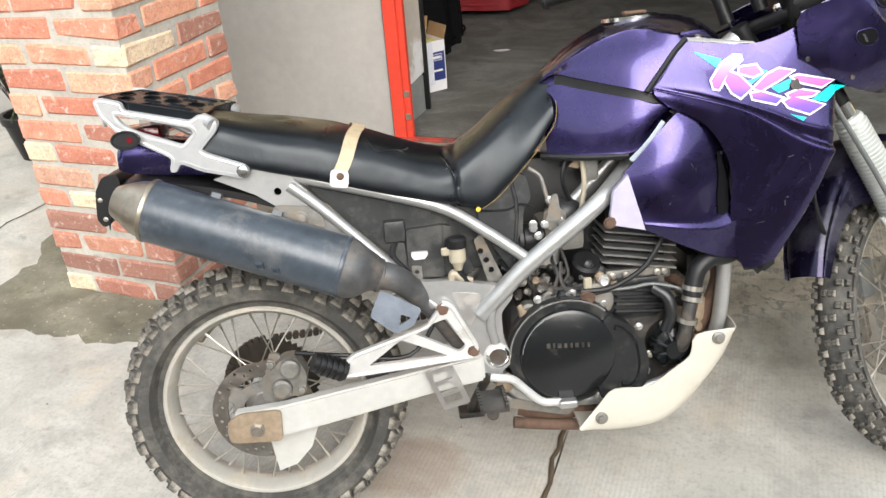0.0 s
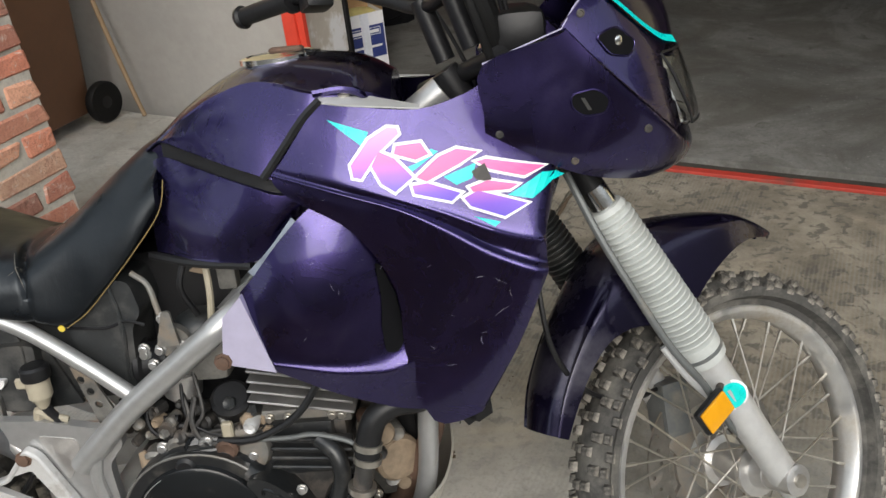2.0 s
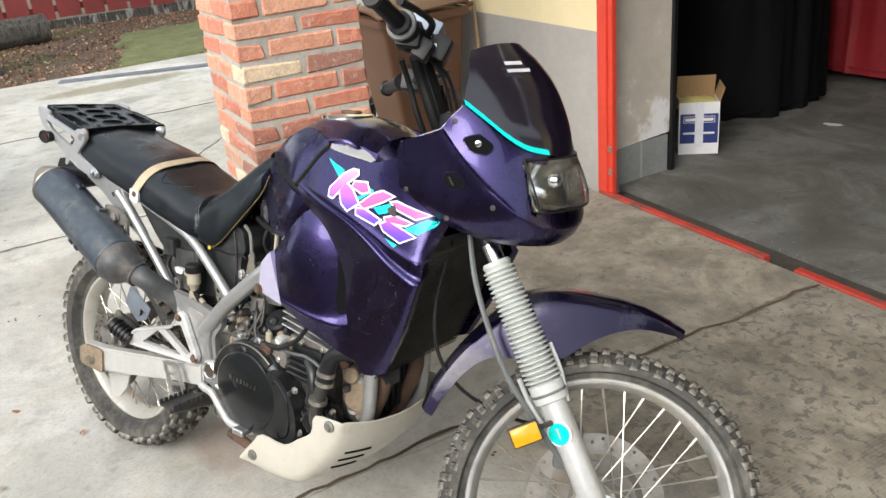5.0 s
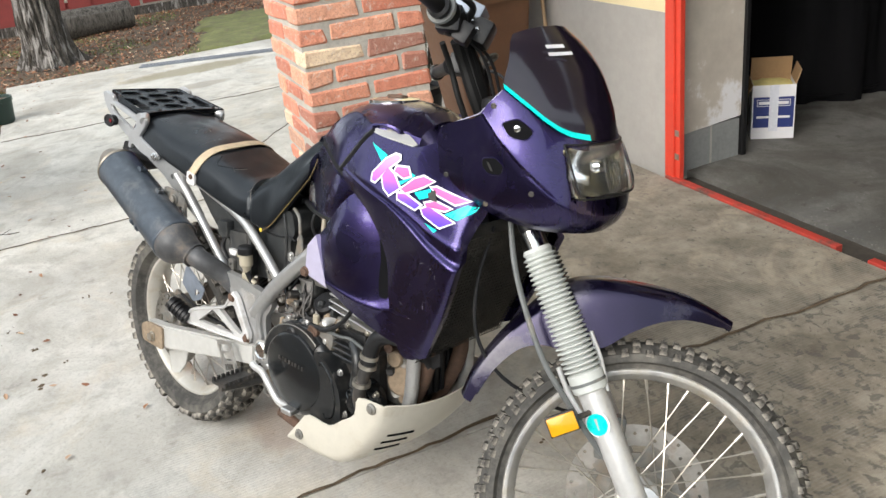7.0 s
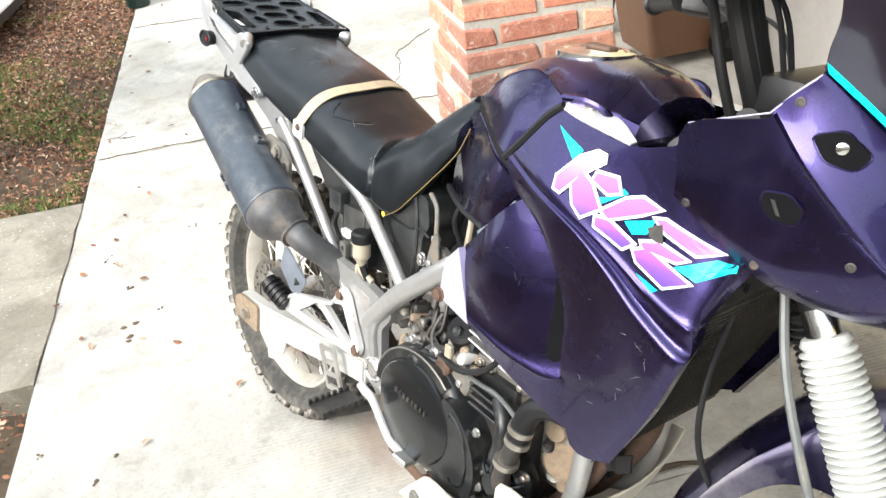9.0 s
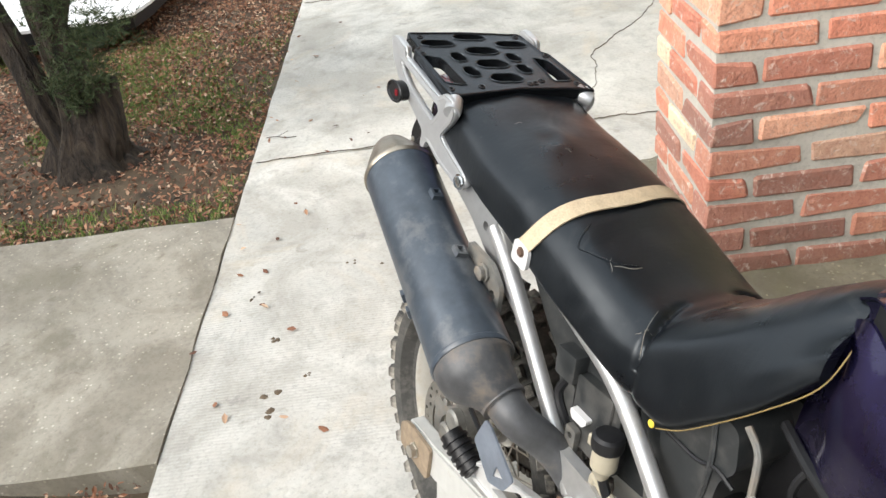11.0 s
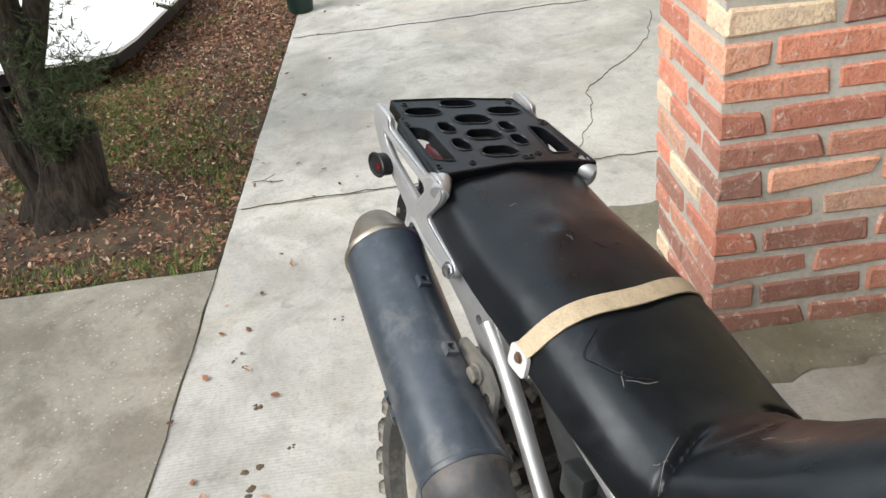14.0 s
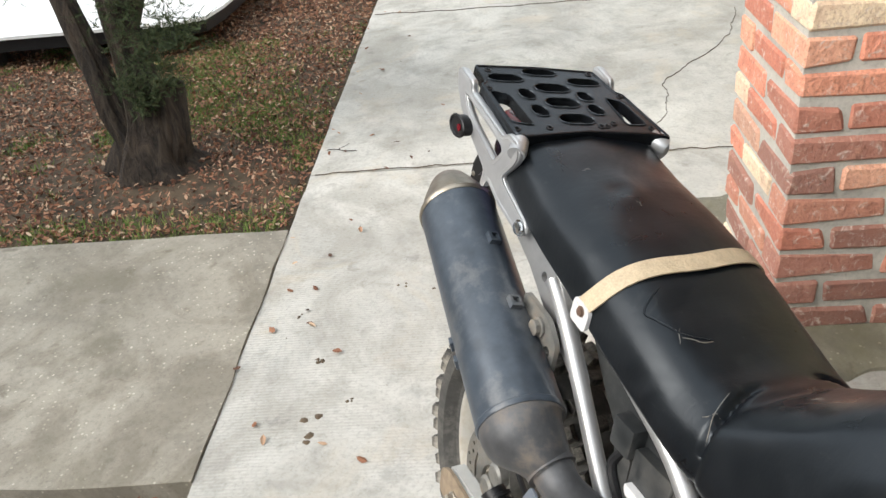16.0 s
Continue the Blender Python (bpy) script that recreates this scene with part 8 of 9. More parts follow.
    for pts in ([(1.075, 0.575), (1.120, 0.580), (1.128, 0.550), (1.114, 0.540), (1.105, 0.552), (1.085, 0.552)], [(1.105, 0.560), (1.150, 0.590), (1.152, 0.560), (1.130, 0.545)]):
        part("torn_flap", plate(pts, -0.128, -0.124), BLACK_PLASTIC, ra, "torn black rubber flap")
    # cream skid plate: rows run from the near upper edge round below to the far one
    prof = [((0.693, 0.247), (0.700, 0.238), 0.0), ((0.740, 0.300), (0.742, 0.232), 0.004), ((0.775, 0.332), (0.790, 0.228), 0.010), ((0.850, 0.330), (0.875, 0.236), 0.018), ((0.900, 0.362), (0.935, 0.277), 0.024), ((0.942, 0.392), (0.978, 0.325), 0.030), ((0.955, 0.438), (1.018, 0.380), 0.034), ((1.032, 0.446), (1.048, 0.444), 0.030)]
    rows = []
    for (ux, uz), (lx, lz), belly in prof:
        rows.append([(ux, -0.188, uz), ((ux + lx) / 2, -0.190, (uz + lz) / 2), (lx, -0.176, lz), (lx + belly * 0.7, -0.10, lz - belly * 0.5), (lx + belly, 0, lz - belly * 0.7), (lx + belly * 0.7, 0.10, lz - belly * 0.5), (lx, 0.176, lz), ((ux + lx) / 2, 0.190, (uz + lz) / 2), (ux, 0.188, uz)])
    shell = loft(rows, 3, 4, 0.004)
    skid_tree = BVHTree.FromBMesh(shell)
    sk = part("skid_plate", shell, CREAM, bike, "cream plastic skid plate with slots")
    for x, y, z in ((0.743, -0.190, 0.268), (1.003, -0.191, 0.428)):
        part("skid_bolt", lathe([(0.014, 0), (0.014, 0.003), (0.009, 0.005), (0.008, 0.009), (0, 0.010)], (x, y, z), ax, 16), DUSTY, sk)
    for k in range(3):
        z = 0.300 + k * 0.026
        x = 0.995 + 0.02 * k + 0.012
        pts = []
        for q in range(5):
            y, zz = -0.150 + 0.0175 * q, z - 0.002 - 0.002 * q
            hit = skid_tree.ray_cast(Vector((1.4, y, zz)), Vector((-1, 0, 0)))[0]
            pts.append((hit.x - 0.001, y, zz) if hit else (x, y, zz))
        # the slot's shade, drawn as a dark tube on the plate
        part("cooling_slot", tube(pts, 0.0042, 8), HOLE_SHADE, sk, "dark tube painting a shaded slot in the skid plate")


running_gear()
swingarm()
frame_work()
seat_unit()
muffler()
tank_unit()
fairing()
front_end()
handlebar()
engine()

# ---- things round the motorcycle ----
def site_m(x, y, z=0.0, rz=0.0):
    return SITE @ pose(x, y, z, 0, 0, rz)


def porch():
    # unseen roof and beam, added to shade the garage and its front
    roof = box(-0.75, 6.4, -1.75, -0.01, 3.16, 3.30)
    site("ceiling_added_porch", roof, PALE_BOARD, "unseen pale roof added to shade the garage front", "roof")
    site("added_beam", box(-0.60, -0.09, -1.74, -0.01, 3.03, 3.16), PALE_BOARD, "unseen pale beam added on the brick pillar", "beam")


def wheeled_bin():
    b = holder("wheeled_bin", site_m(-1.31, -0.36), "brown plastic wheeled rubbish bin standing against the grey wall", "bin")
    rows = []
    for z, w, d, off in ((0.06, 0.185, 0.175, 0.0), (0.12, 0.192, 0.185, 0.0), (0.45, 0.212, 0.225, -0.01), (0.80, 0.232, 0.262, -0.02), (0.85, 0.236, 0.268, -0.02)):
        o = rounded([(-w, -d + off), (w, -d + off), (w, d + off), (-w, d + off)], 0.035, 4)
        rows.append([(x, y, z) for x, y in o])
    bm = bmesh.new()
    rings = [[bm.verts.new(p) for p in r] for r in rows]
    for u, w in zip(rings, rings[1:]):
        for k in range(len(u)):
            bm.faces.new((u[k], u[(k + 1) % len(u)], w[(k + 1) % len(u)], w[k]))
    bm.faces.new(rings[0][::-1])
    bm.faces.new(rings[-1])
    part("body", bm, BIN_BROWN, b)
    rim = []
    for z, g in ((0.815, 0.0), (0.815, 0.022), (0.855, 0.024), (0.862, 0.0)):
        rim.append([(x * (1 + g / 0.236), y * (1 + g / 0.26), z) for x, y, _ in rows[-1]])
    bm = bmesh.new()
    rings = [[bm.verts.new(p) for p in r] for r in rim]
    for u, w in zip(rings, rings[1:]):
        for k in range(len(u)):
            bm.faces.new((u[k], u[(k + 1) % len(u)], w[(k + 1) % len(u)], w[k]))
    part("rim", bm, BIN_BROWN, b)
    lid = loft([[(x, y, 0.868 + 0.035 * (1 - (x / 0.27) ** 2) + 0.03 * (y + 0.3) / 0.6) for x in np.linspace(-0.262, 0.262, 7)] for y in np.linspace(-0.315, 0.262, 6)], 2, 2, 0.012)
    part("lid", lid, BIN_BROWN, b, "domed brown lid, closed")
    part("handle", tube([(-0.20, 0.245, 0.84), (-0.20, 0.315, 0.86), (0.20, 0.315, 0.86), (0.20, 0.245, 0.84)], 0.013, 10, smooth=False), BIN_BROWN, b)
    part("wheel_axle", tube([(-0.24, 0.205, 0.10), (0.25, 0.205, 0.10)], 0.010, 10), STEEL, b)
    for s in (-1, 1):
        w = part("wheel", lathe([(0.055, -0.022), (0.093, -0.024), (0.100, -0.014), (0.100, 0.014), (0.093, 0.024), (0.055, 0.022)], (s * 0.245, 0.205, 0.10), (1, 0, 0), 32), MATTE_RUBBER, b, "black solid rubber wheel")
        part("hub_cap", lathe([(0.056, -0.015), (0.056, 0.015), (0.03, 0.022), (0, 0.024)], (s * 0.245, 0.205, 0.10), (s, 0, 0), 24), BLACK_PLASTIC, w)


def pole():
    bm = tube([(0.065, -0.005, 0.0), (0.02, 0.0, 0.16), (-0.09, 0.02, 0.60), (-0.235, 0.055, 1.30)], [0.011, 0.0115, 0.0115, 0.010], 10)
    thing("wooden_pole", bm, WOOD, "pale round wooden pole leaning on the grey wall", "pole", m=site_m(-0.99, -0.055))


def carton():
    """Open carton: front face towards the yard."""
    b = holder("carton", Matrix.Translation((-0.262, 5.06, -0.016)) @ pose(0, 0, 0, 0, 0, 33), "open blue and white carton with yellow foam on the floor", "box")
    w, d, h, t = 0.106, 0.095, 0.300, 0.004
    part("front_panel", box(-w, w, -d - t, -d, 0, h), CARD_WHITE, b)
    part("back_panel", box(-w, w, d, d + t, 0, h), CARD, b)
    part("side_panel", box(-w - t, -w, -d - t, d + t, 0, h), CARD_WHITE, b)
    part("side_panel", box(w, w + t, -d - t, d + t, 0, h), CARD_WHITE, b)
    part("bottom_panel", box(-w, w, -d, d, 0, t), CARD, b)
    part("back_flap", moved(box(-w, w, -t / 2, t / 2, 0, 0.115), pose(0, d + t / 2, h, 14)), CARD, b, "raised brown flap")
    part("side_flap", moved(box(-t / 2, t / 2, -d, d, 0, 0.08), pose(w + t / 2, 0, h, 0, 18)), CARD, b)
    part("torn_flap", moved(box(-t / 2, t / 2, -d, d, 0, 0.05), pose(-w - t / 2, 0, h, 0, -150)), CARD, b)
    part("blue_print", box(-w + 0.003, w - 0.002, -d - t - 0.0015, -d - t, 0.065, 0.235), CARD_BLUE, b, "navy printed band")
    for x0, x1, z0, z1 in ((-0.085, 0.085, 0.184, 0.187), (-0.085, 0.085, 0.219, 0.222), (-0.085, -0.082, 0.187, 0.219), (0.082, 0.085, 0.187, 0.219), (-0.076, 0.076, 0.194, 0.211), (-0.085, 0.085, 0.118, 0.130)):
        part("white_bar", box(x0, x1, -d - t - 0.0028, -d - t - 0.0015, z0, z1), CARD_WHITE, b)
    part("tape", box(-0.022, 0.024, -d - t - 0.0038, -d - t - 0.0028, 0.045, h + 0.001), TAPE, b, "strip of clear packing tape")
    rows = []
    for y in np.linspace(-d + 0.004, d - 0.004, 7):
        rows.append([(x, y, h - 0.02 + 0.03 * (1 - (x / w) ** 2) * (1 - (y / d) ** 2) + 0.012 * noise.noise((x * 30, y * 30, 1))) for x in np.linspace(-w + 0.004, w - 0.004, 8)])
    part("foam", loft(rows, 2, 2, 0.01), FOAM, b, "pale yellow foam filling")


def draped(name, x0, x1, y0, y1, h, mat, label, seed, lift=0.0, slope=0.0):
    """A soft cover over something: a rounded block with folds."""
    bm = bmesh.new()
    rings = []
    n = 110
    for k, (z, g) in enumerate(((lift, 1.0), (lift + 0.10, 1.0), (h * 0.45, 0.985), (h * 0.8, 0.96), (h * 0.96, 0.90), (h, 0.78), (h * 1.02, 0.4))):
        row = []
        for i in range(n):
            a = 2 * math.pi * i / n
            c, s = math.cos(a), math.sin(a)
            e = (abs(c) ** 4 + abs(s) ** 4) ** -0.25
            f = 1 + 0.07 * noise.noise((c * 4 + seed, s * 4, z * 1.2)) + 0.07 * noise.noise((c * 9, s * 9 + seed, z * 0.8)) + 0.03 * noise.noise((c * 22, s * 22 + seed, z * 1.5))
            zz = z + slope * c * e * (z / h) + 0.02 * noise.noise((c * 3, s * 3, seed + z))
            row.append(bm.verts.new(((x0 + x1) / 2 + (x1 - x0) / 2 * c * e * g * f, (y0 + y1) / 2 + (y1 - y0) / 2 * s * e * g * f, max(lift if k == 0 else 0.0, zz) - 0.016)))
        rings.append(row)
    for u, w in zip(rings, rings[1:]):
        for i in range(n):
            bm.faces.new((u[i], u[(i + 1) % n], w[(i + 1) % n], w[i]))
    bm.faces.new(rings[0][::-1])
    bm.faces.new(rings[-1])
    h0 = holder(name, SITE, label, "cover")
    part("cover", bm, mat, h0, smooth=60)
    hem = [((x0 + x1) / 2 + (x1 - x0) / 2 * c * e * 1.01, (y0 + y1) / 2 + (y1 - y0) / 2 * s * e * 1.01, lift + 0.03) for c, s, e in ((math.cos(a), math.sin(a), (abs(math.cos(a)) ** 4 + abs(math.sin(a)) ** 4) ** -0.25) for a in np.linspace(0, 2 * math.pi, 40))]
    part("hem", tube(hem, 0.008, 6, 2), mat, h0)
    return h0


def garage_things():
    draped("covered_mower", -1.75, -0.34, 1.30, 2.35, 1.25, BLACK_TARP, "something bulky under a black cover in the dim garage", 2.0)
    draped("covered_trailer", -1.15, -0.10, 2.62, 3.6, 1.15, RED_TARP, "something bulky under a red cover in the dim garage", 7.0, 0.06, -0.10)
    bm = bmesh.new()
    rng = random.Random(9)
    o = [(0.05 * (1 + 0.5 * rng.random()) * math.cos(a), 0.02 * (1 + 0.5 * rng.random()) * math.sin(a)) for a in np.linspace(0, 6.0, 9)]
    bm.faces.new([bm.verts.new((x, y, 0.002 + 0.006 * rng.random())) for x, y in o])
    bmesh.ops.solidify(bm, geom=bm.faces[:], thickness=0.001)
    thing("paper_scrap", bm, CARD_WHITE, "crumpled pale paper scrap on the garage floor", "paper", m=site_m(0.05, 1.72, -0.016, 20))


def white_board():
    b = holder("table_tennis_top", site_m(-4.80, -5.15, 0.0, 0), "large white laminate board lying flat on dark timbers in the yard", "board")
    outl = [(-1.6, -1.05), (1.55, -1.05), (1.55, 0.75), (1.45, 0.92), (1.2, 0.97), (0.0, 1.04), (-1.6, 1.05)]
    bm = plate(outl, 0.180, 0.200)
    for v in bm.verts:
        v.co = (v.co.x, v.co.z, v.co.y)
    part("top", bm, WHITE_BOARD, b, "bright white board")
    bm = plate([(x * 0.985, z * 0.98) for x, z in outl], 0.10, 0.178)
    for v in bm.verts:
        v.co = (v.co.x, v.co.z, v.co.y)
    part("dark_edge", bm, BLACK_PLASTIC, b, "dark frame below the board")
    for x, y in ((-1.0, -0.7), (1.30, -0.6), (1.25, 0.55), (-1.0, 0.7)):
        part("timber", box(x - 0.08, x + 0.08, y - 0.06, y + 0.06, -0.05, 0.102), BARK_GREY, b)


def trunk_mesh(ctrl, radii, seed, seg=28, per=10, gnarl=0.12, flare=0.0, ridge=0.0):
    pts = curve_points([(*p, r) for p, r in zip(ctrl, radii)], per)
    bm = bmesh.new()
    rings = []
    for i, ((p, t, a, b), row) in enumerate(zip(frames_along([k[:3] for k in pts]), pts)):
        ring = []
        for k in range(seg):
            ang = 2 * math.pi * k / seg
            r = row[3] * (1 + gnarl * noise.noise((math.cos(ang) * 2.2 + seed, math.sin(ang) * 2.2, p.z * 1.6)) + 0.06 * noise.noise((math.cos(ang) * 7, math.sin(ang) * 7 + seed, p.z * 2.5)))
            if ridge:
                r *= 1 + ridge * (abs(noise.noise((math.cos(ang) * 6.5 + seed, math.sin(ang) * 6.5, p.z * 1.7))) - 0.2) + 0.4 * ridge * noise.noise((math.cos(ang) * 15, math.sin(ang) * 15 + seed, p.z * 5))
            if flare:
                r *= 1 + flare * math.exp(-max(0, p.z) * 7) * (0.7 + 0.6 * noise.noise((math.cos(ang) * 1.7, math.sin(ang) * 1.7, seed)))
            ring.append(bm.verts.new(p + (a * math.cos(ang) + b * math.sin(ang)) * r))
        rings.append(ring)
    for u, w in zip(rings, rings[1:]):
        for k in range(seg):
            bm.faces.new((u[k], u[(k + 1) % seg], w[(k + 1) % seg], w[k]))
    bm.faces.new(rings[0][::-1])
    bm.faces.new(rings[-1])
    return bm


def sprays(bm, centres, rng, count, size, leaf=0.02):
    """Feathery evergreen twigs: thin stems set with small scale leaves."""
    for _ in range(count):
        c, r = rng.choice(centres)
        p = Vector(c) + Vector((rng.gauss(0, r), rng.gauss(0, r), rng.gauss(0, r * 0.9)))
        d = Vector((rng.gauss(0, 1), rng.gauss(0, 1), rng.gauss(0.5, 0.7))).normalized()
        s = d.orthogonal().normalized()
        s = Matrix.Rotation(rng.uniform(0, 6.28), 3, d) @ s
        q = d.cross(s)
        n = size * rng.uniform(0.6, 1.4)
        for k in range(7):
            o = p + d * n * k / 6
            for side in (s, -s, q):
                w = leaf * (1 - 0.08 * k) * rng.uniform(0.7, 1.2)
                e = o + (d * 1.1 + side).normalized() * w
                f = d.cross(side).normalized() * w * 0.16
                bm.faces.new([bm.verts.new(v) for v in (o, e.lerp(o, 0.4) + f, e, e.lerp(o, 0.4) - f)])


def juniper():
    t = holder("juniper_tree", site_m(-1.62, -4.02, -0.03), "old juniper with a twisted brown trunk and dark green sprays", "tree")
    rng = random.Random(21)
    part("trunk", trunk_mesh([(0, 0, -0.1), (0.0, 0.0, 0.05), (-0.02, 0.03, 0.22), (-0.04, 0.005, 0.44), (-0.05, -0.01, 0.64), (-0.05, 0.0, 0.90), (-0.10, -0.05, 1.5), (-0.14, -0.1, 2.2), (-0.15, -0.1, 3.0)], [0.15, 0.12, 0.10, 0.078, 0.072, 0.068, 0.06, 0.05, 0.03], 1.0, 44, 14, gnarl=0.42, flare=0.85), BARK_JUNIPER, t, "fluted reddish-brown trunk")
    part("limb", trunk_mesh([(-0.02, -0.06, 0.08), (-0.03, -0.14, 0.26), (-0.05, -0.17, 0.45), (-0.12, -0.26, 0.80), (-0.25, -0.4, 1.5)], [0.075, 0.068, 0.062, 0.052, 0.03], 4.0, 30, 12, 0.3), BARK_JUNIPER, t)
    part("limb", trunk_mesh([(0.02, 0.08, 0.02), (0.02, 0.135, 0.18), (0.0, 0.16, 0.36), (-0.01, 0.165, 0.40)], [0.075, 0.066, 0.058, 0.052], 8.0, 18, 10, 0.25), BARK_JUNIPER, t, "sawn-off stump of a second stem")
    part("limb", trunk_mesh([(-0.12, -0.03, 0.60), (-0.05, 0.12, 0.85), (0.02, 0.26, 1.15), (0.05, 0.34, 1.5)], [0.06, 0.05, 0.038, 0.02], 6.0, 14), BARK_JUNIPER, t)
    bm = bmesh.new()
    sprays(bm, [((0.06, 0.15, 0.60), 0.055), ((0.07, 0.10, 0.51), 0.05), ((0.06, 0.18, 0.42), 0.035), ((0.03, 0.27, 0.62), 0.05), ((0.07, 0.05, 0.70), 0.07), ((0.08, 0.0, 0.42), 0.04), ((-0.02, 0.10, 0.80), 0.09), ((-0.10, -0.05, 0.95), 0.13), ((0.09, 0.06, 0.34), 0.03)], rng, 1100, 0.055, 0.015)
    # unseen upper crown, made dense to darken sky reflections
    sprays(bm, [((-0.2, 0.05, 1.5), 0.28), ((-0.15, -0.2, 2.0), 0.40), ((-0.15, 0.0, 2.7), 0.40), ((-0.5, -0.5, 1.6), 0.3), ((-0.2, 0.1, 3.3), 0.3)], rng, 2200, 0.16, 0.05)
    part("crown", bm, NEEDLES, t, "dark feathery evergreen sprays", smooth=0)


def yard_tree():
    t = holder("yard_tree", site_m(-7.24, -2.80, -0.04), "dark furrowed tree with pale flaking bark at the driveway edge", "tree")
    part("trunk", trunk_mesh([(0, 0, -0.1), (0, 0, 0.1), (-0.02, 0.0, 0.5), (-0.05, 0.02, 1.2), (-0.08, 0.02, 2.2), (-0.05, 0.0, 3.4)], [0.30, 0.26, 0.225, 0.21, 0.19, 0.12], 13.0, 150, 34, 0.16, 0.45, 0.22), BARK_DARK, t, "thick dark trunk with pale flaking bark")
    rng = random.Random(3)
    tips = []
    for k in range(9):
        a = 2 * math.pi * k / 9 + rng.uniform(-0.3, 0.3)
        c, s = math.cos(a), math.sin(a)
        e = (-0.06 + 1.6 * c, 1.6 * s, 4.3 + rng.uniform(-0.5, 0.6))
        part("limb", trunk_mesh([(-0.06, 0, 2.4 + 0.15 * k), (-0.06 + 0.4 * c, 0.4 * s, 3.1 + 0.1 * k), e], [0.09, 0.065, 0.02], 20.0 + k, 12), BARK_GREY, t)
        tips += [(e, 0.6), ((e[0] * 1.5, e[1] * 1.5, e[2] - 0.5), 0.55), ((e[0] * 0.7, e[1] * 0.7, e[2] + 1.0), 0.6)]
    # broad crown out of view, added to block sky from the seat's reflections
    bm = bmesh.new()
    sprays(bm, tips, rng, 3600, 0.26, 0.10)
    part("crown", bm, NEEDLES, t, "unseen dark green crown, added to darken sky reflections", smooth=0)


def log_and_fence():
    a, b = Vector((-9.0, -3.05, 0.15)), Vector((-9.25, -1.72, 0.15))
    bm = trunk_mesh([a, a.lerp(b, 0.33), a.lerp(b, 0.66), b], [0.185, 0.18, 0.175, 0.172], 31.0, 26, 8, 0.05)
    thing("felled_log", bm, BARK_GREY, "weathered grey log lying on the leaves", "log", m=SITE)
    f = holder("garden_fence", SITE, "weathered dark red wooden board fence at the back of the yard", "fence")
    rng = random.Random(14)
    y = -9.0
    while y < 4.0:
        w = 0.30 + rng.uniform(-0.02, 0.02)
        part("board", box(-10.52, -10.49, y, y + w, 0.10 + rng.uniform(-0.02, 0.02), 1.75 + rng.uniform(-0.03, 0.03), 0.003), FENCE_RED, f)
        y += w + 0.045
    for z in (0.20, 1.4):
        part("rail", box(-10.58, -10.522, -9.0, 4.0, z, z + 0.09), FENCE_RED, f)
    for y in (-8.0, -5.4, -2.8, -0.2, 2.4):
        part("post", box(-10.66, -10.58, y, y + 0.08, -0.1, 1.7), BARK_GREY, f)
    part("kick_board", box(-10.50, -10.47, -9.0, 4.0, -0.05, 0.09), BARK_DARK, f, "dark boards at the foot of the fence")


def flower_pot():
    p = holder("flower_pot", site_m(-4.50, -3.235), "dark green plastic flower pot at the edge of the driveway", "pot")
    part("pot", lathe([(0.080, 0), (0.088, 0.01), (0.108, 0.175), (0.116, 0.177), (0.116, 0.212), (0.104, 0.212), (0.100, 0.19), (0, 0.185)], (0, 0, 0), (0, 0, 1), 32), POT_GREEN, p)
    part("soil", lathe([(0.100, 0.190), (0.05, 0.198), (0, 0.200)], (0, 0, 0), (0, 0, 1), 20), SOIL, p)


def drain_grate():
    """A narrow barred grate let into the end of the driveway."""
    a, b = Vector((-5.86, -1.98)), Vector((-4.92, 0.55))
    run = (b - a).length
    g = holder("drain_grate", SITE @ Matrix.Translation((a.x, a.y, 0.0)) @ Matrix.Rotation(math.atan2(b.y - a.y, b.x - a.x), 4, "Z"), "narrow blue-grey steel drain grate in the concrete", "grate")
    # flat dark plate in place of the shaded depth under the bars
    part("trough", box(0, run, -0.045, 0.045, 0.003, 0.006), HOLE_SHADE, g, "dark plate painting the shaded trough below the bars")
    for y in (-0.050, 0.040):
        part("side_rail", box(-0.01, run + 0.01, y, y + 0.010, -0.01, 0.020, 0.002), GRATE_STEEL, g)
    bar = finish(box(-0.008, 0.008, -0.040, 0.040, 0.008, 0.017, 0.002), GRATE_STEEL)
    for k in range(int(run / 0.034)):
        ob = new("bar", bar)
        ob.parent = g
        ob.matrix_basis = Matrix.Translation((0.02 + k * 0.034, 0, 0)) @ Matrix.Rotation(radians(25), 4, "Z")


def twig():
    bm = tube([(0, 0, 0.006), (0.06, 0.01, 0.010), (0.13, 0.0, 0.008), (0.20, 0.015, 0.006)], 0.0025, 6)
    tube([(0.07, 0.01, 0.009), (0.10, 0.06, 0.012), (0.11, 0.10, 0.010)], 0.0018, 6, bm=bm)
    thing("fallen_twig", bm, BARK_JUNIPER, "thin dry twig lying on the concrete edge", "twig", m=Matrix.Translation((-2.93, 1.68, 0)) @ pose(0, 0, 0, 0, 0, 55) @ Matrix.Scale(0.7, 4))


